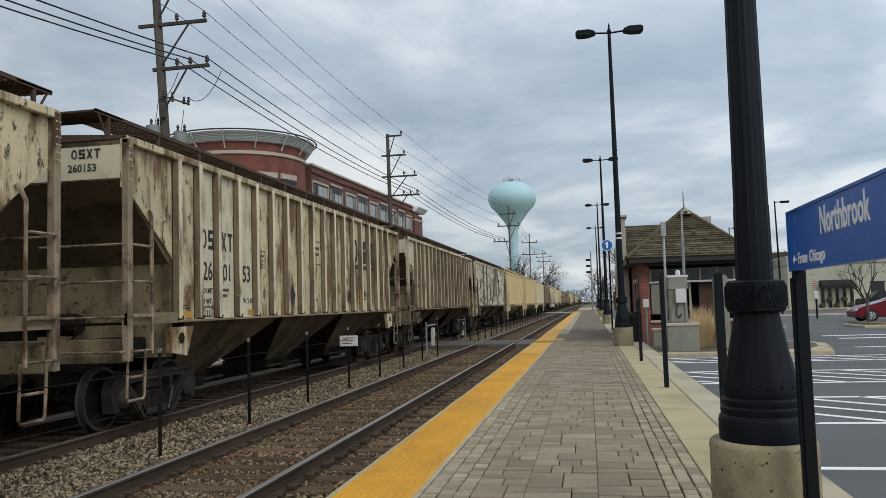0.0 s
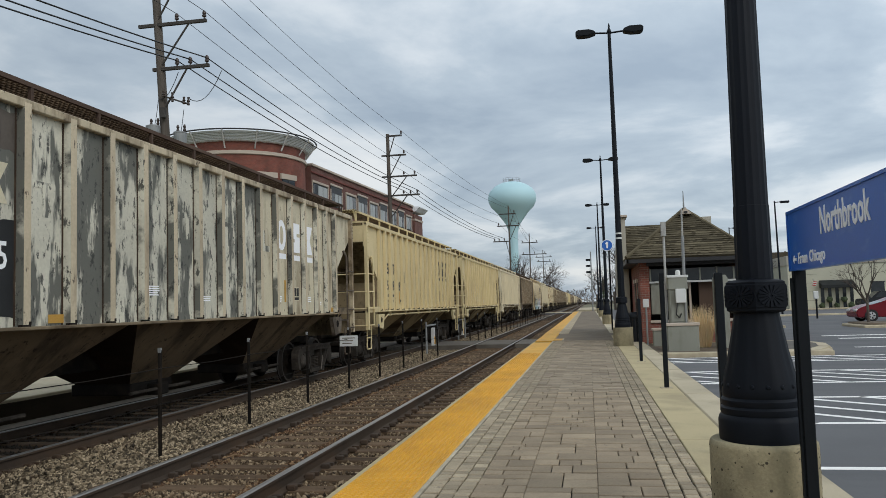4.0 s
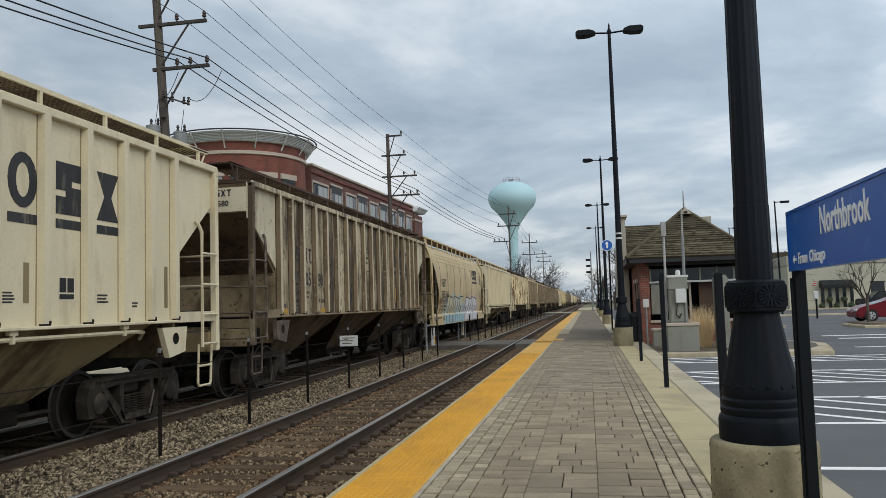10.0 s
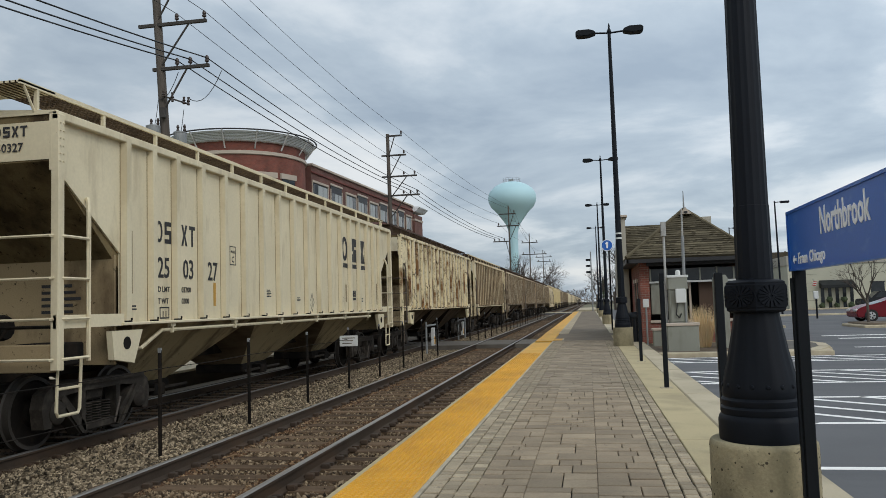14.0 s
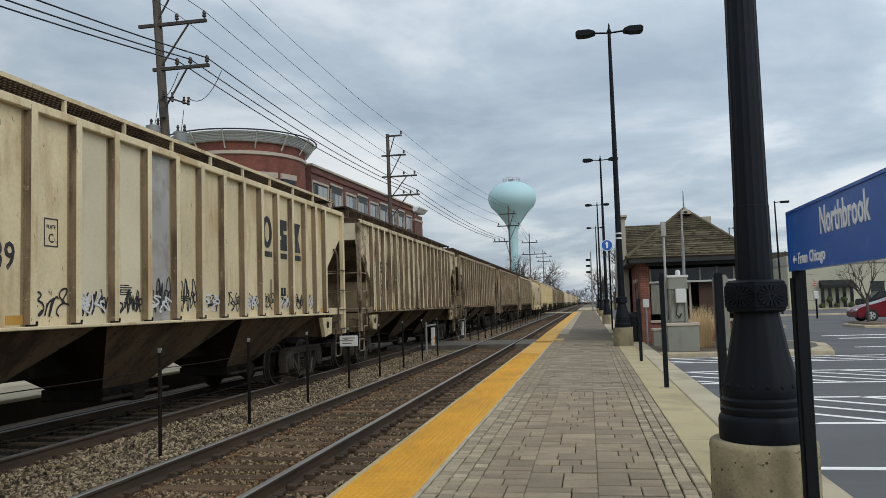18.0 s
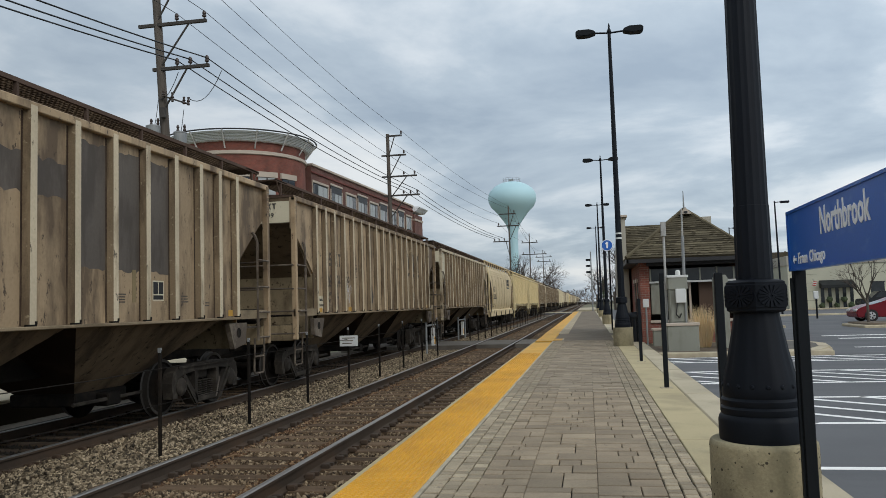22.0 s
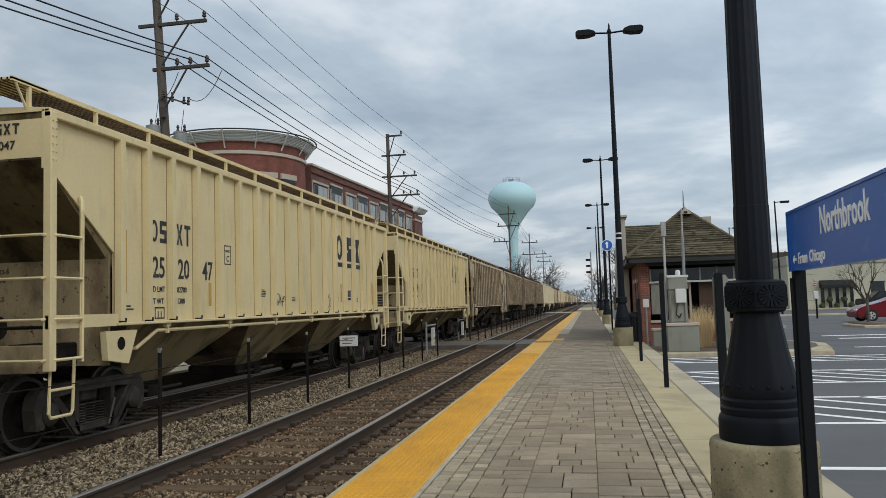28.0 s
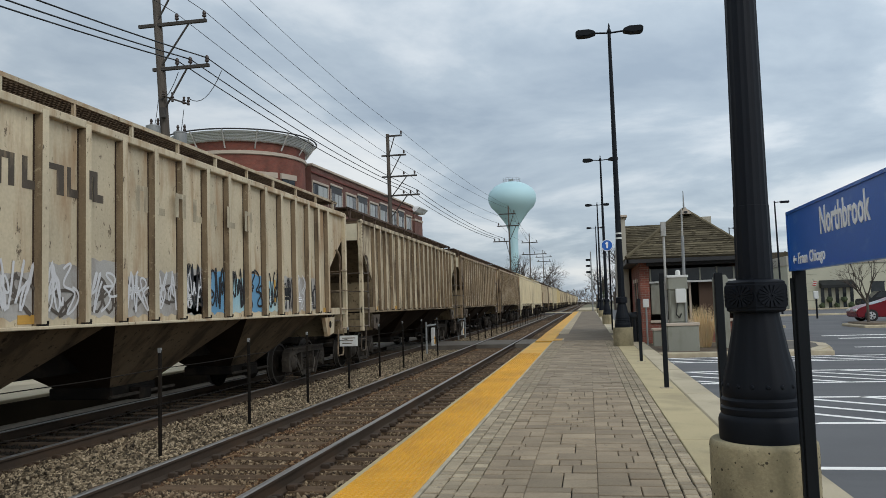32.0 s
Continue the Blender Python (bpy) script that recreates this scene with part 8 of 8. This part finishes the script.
# ---- trees: bare late-autumn crowns ----
def bare_tree(name, x, y, z, height, spread, levels, seed, label, group="", trunk_h=.25, r0=None, twigs=1.0):
    rng = random.Random(seed)
    t = thing(name, (x, y, z), label, "tree", group)
    trunk, crown = B(), B()
    r0 = r0 or height * .018

    def grow(p, d, length, r, level):
        q = p + d * length
        rod(trunk if level < 2 else crown, p, q, r, r * .68, 7 if level < 2 else (5 if level < 3 else 3))
        if level >= levels:
            return
        n = rng.choice((3, 3, 4)) if level else rng.choice((4, 5))
        for k in range(n):
            ang = rng.uniform(.25, .62) * spread * (1.15 if level == 0 else 1)
            ax = Vector((rng.uniform(-1, 1), rng.uniform(-1, 1), rng.uniform(-.4, .4)))
            nd = (Matrix.Rotation(ang, 3, ax.normalized()) @ d)
            nd = (nd + Vector((0, 0, .12))).normalized()
            start = p + d * length * rng.uniform(.55, 1.0)
            grow(start, nd, length * rng.uniform(.55, .82) * (1.25 if level == 0 else 1), r * rng.uniform(.42, .62), level + 1)

    grow(Vector((0, 0, 0)), Vector((rng.uniform(-.05, .05), rng.uniform(-.05, .05), 1)).normalized(), height * trunk_h, r0, 0)
    part("trunk", trunk, M["bark"], t)
    part("crown", crown, M["twig"], t, "bare twigs")
    return t


bare_tree("young_tree", 12.7, 39.5, LOT + .15, 4.6, 1.25, 4, 5, "young bare tree in the planting island", trunk_h=.30, r0=.07)
for i, (x, y, h, s) in enumerate(((-16.5, 215, 23, 3), (-13.5, 228, 21, 7), (-11.0, 250, 17, 9), (-20, 240, 20, 12))):
    bare_tree("bare_tree", x, y, -.55, h, 1.35, 5, s, "bare deciduous tree beyond the track", "bare trees", .24)
for i, (x, y, h, s) in enumerate(((3.6, 62, 9.6, 21), (5.2, 70, 9.5, 22), (24.0, 110, 11.5, 31), (27.5, 113, 10.0, 32), (33, 112, 10.5, 33), (4.0, 84, 9, 23), (6.5, 96, 9, 24), (17.5, 92, 8, 25), (15.0, 112, 9, 26), (1.6, 150, 11, 27), (4.2, 128, 12, 28), (12, 108, 8, 29))):
    bare_tree("bare_tree", x, y, -.3, h, 1.35, 5, s, "bare deciduous tree beyond the station", "bare trees", .26)


def evergreen(x, y, h, r, seed):
    rng = random.Random(seed)
    t = thing("evergreen_tree", (x, y, -.5), "dark green conifer beyond the platform", "tree", "conifers")
    part("trunk", rod(B(), (0, 0, 0), (0, 0, h * .9), .16, .03, 8), M["bark"], t)
    verts, faces = [], []
    for k in range(int(2600)):
        f = rng.random() ** .8
        zz = h * (.08 + .92 * f)
        rr = r * (1 - f) * (.55 + .45 * rng.random()) * (.8 + .3 * math.sin(zz * 5 + seed))
        a = rng.uniform(0, 6.283)
        c = Vector((rr * math.cos(a), rr * math.sin(a), zz - rr * .25))
        for q in range(3):
            v = Vector((rng.uniform(-.2, .2), rng.uniform(-.2, .2), rng.uniform(-.16, .16)))
            verts.append(tuple(c + v))
        faces.append((3 * k, 3 * k + 1, 3 * k + 2))
    me = bpy.data.meshes.new("crown")
    me.from_pydata(verts, [], faces)
    me.materials.append(M["evergreen"])
    o = new("crown", me)
    o.parent = t


for x, y, h, r, s in ((3.6, 190, 7, 2.0, 3),):
    evergreen(x, y, h, r, s)

# far woods and roofs that close the view
rng = random.Random(9)
verts, faces = [], []
for k in range(60000):
    x = rng.uniform(-420, 420)
    y = 420 + rng.uniform(0, 60) + abs(x) * .1
    top = 7.5 + 3.0 * math.sin(x * .031) + 2.0 * math.sin(x * .11 + 1) + 1.2 * math.sin(x * .37)
    z = rng.uniform(-.5, 1) ** 1 * top
    z = max(-.5, z) + rng.uniform(0, 1.2)
    c = Vector((x, y, z))
    n = len(verts)
    for q in range(3):
        verts.append((c.x + rng.uniform(-.6, .6), c.y + rng.uniform(-1, 1), c.z + rng.uniform(-.6, .8)))
    faces.append((n, n + 1, n + 2))
me = bpy.data.meshes.new("far_woods")
me.from_pydata(verts, [], faces)
me.materials.append(M["far_wood"])
tagged(new("far_woods", me), "grey-brown bare woods along the horizon", "woods", kind="stuff")
rng = random.Random(11)
verts, faces = [], []
for k in range(22000):
    side = rng.random()
    if side < .55:
        x, y, top = rng.uniform(22, 110), rng.uniform(135, 190), 7 + 2 * math.sin(k)
    else:
        x, y, top = rng.uniform(-60, -11), rng.uniform(300, 360), 9 + 2 * math.sin(k)
    z = rng.random() ** .7 * top
    n = len(verts)
    for q in range(3):
        verts.append((x + rng.uniform(-.34, .34), y + rng.uniform(-.3, .3), z + rng.uniform(-.3, .36)))
    faces.append((n, n + 1, n + 2))
me = bpy.data.meshes.new("hedgerow")
me.from_pydata(verts, [], faces)
me.materials.append(M["far_wood"])
tagged(new("hedgerow", me), "tangled bare shrubs and trees beyond the lot and tracks", "shrubs", kind="stuff")

# signals and a crossing at the far end of the platform
sgl = thing("rail_signal", (.62, 120, -.2), "tall trackside signal mast with dark signal heads", "signal")
part("mast", rod(B(), (0, 0, 0), (0, 0, 9.0), .09, seg=8), M["steel_grey"], sgl)
for k, z in enumerate((7.6, 6.7, 5.8)):
    part("signal_head", box(B(), -.75, -.1, -.15, .15, z, z + .32, .03), M["post_black"], sgl)


motions()
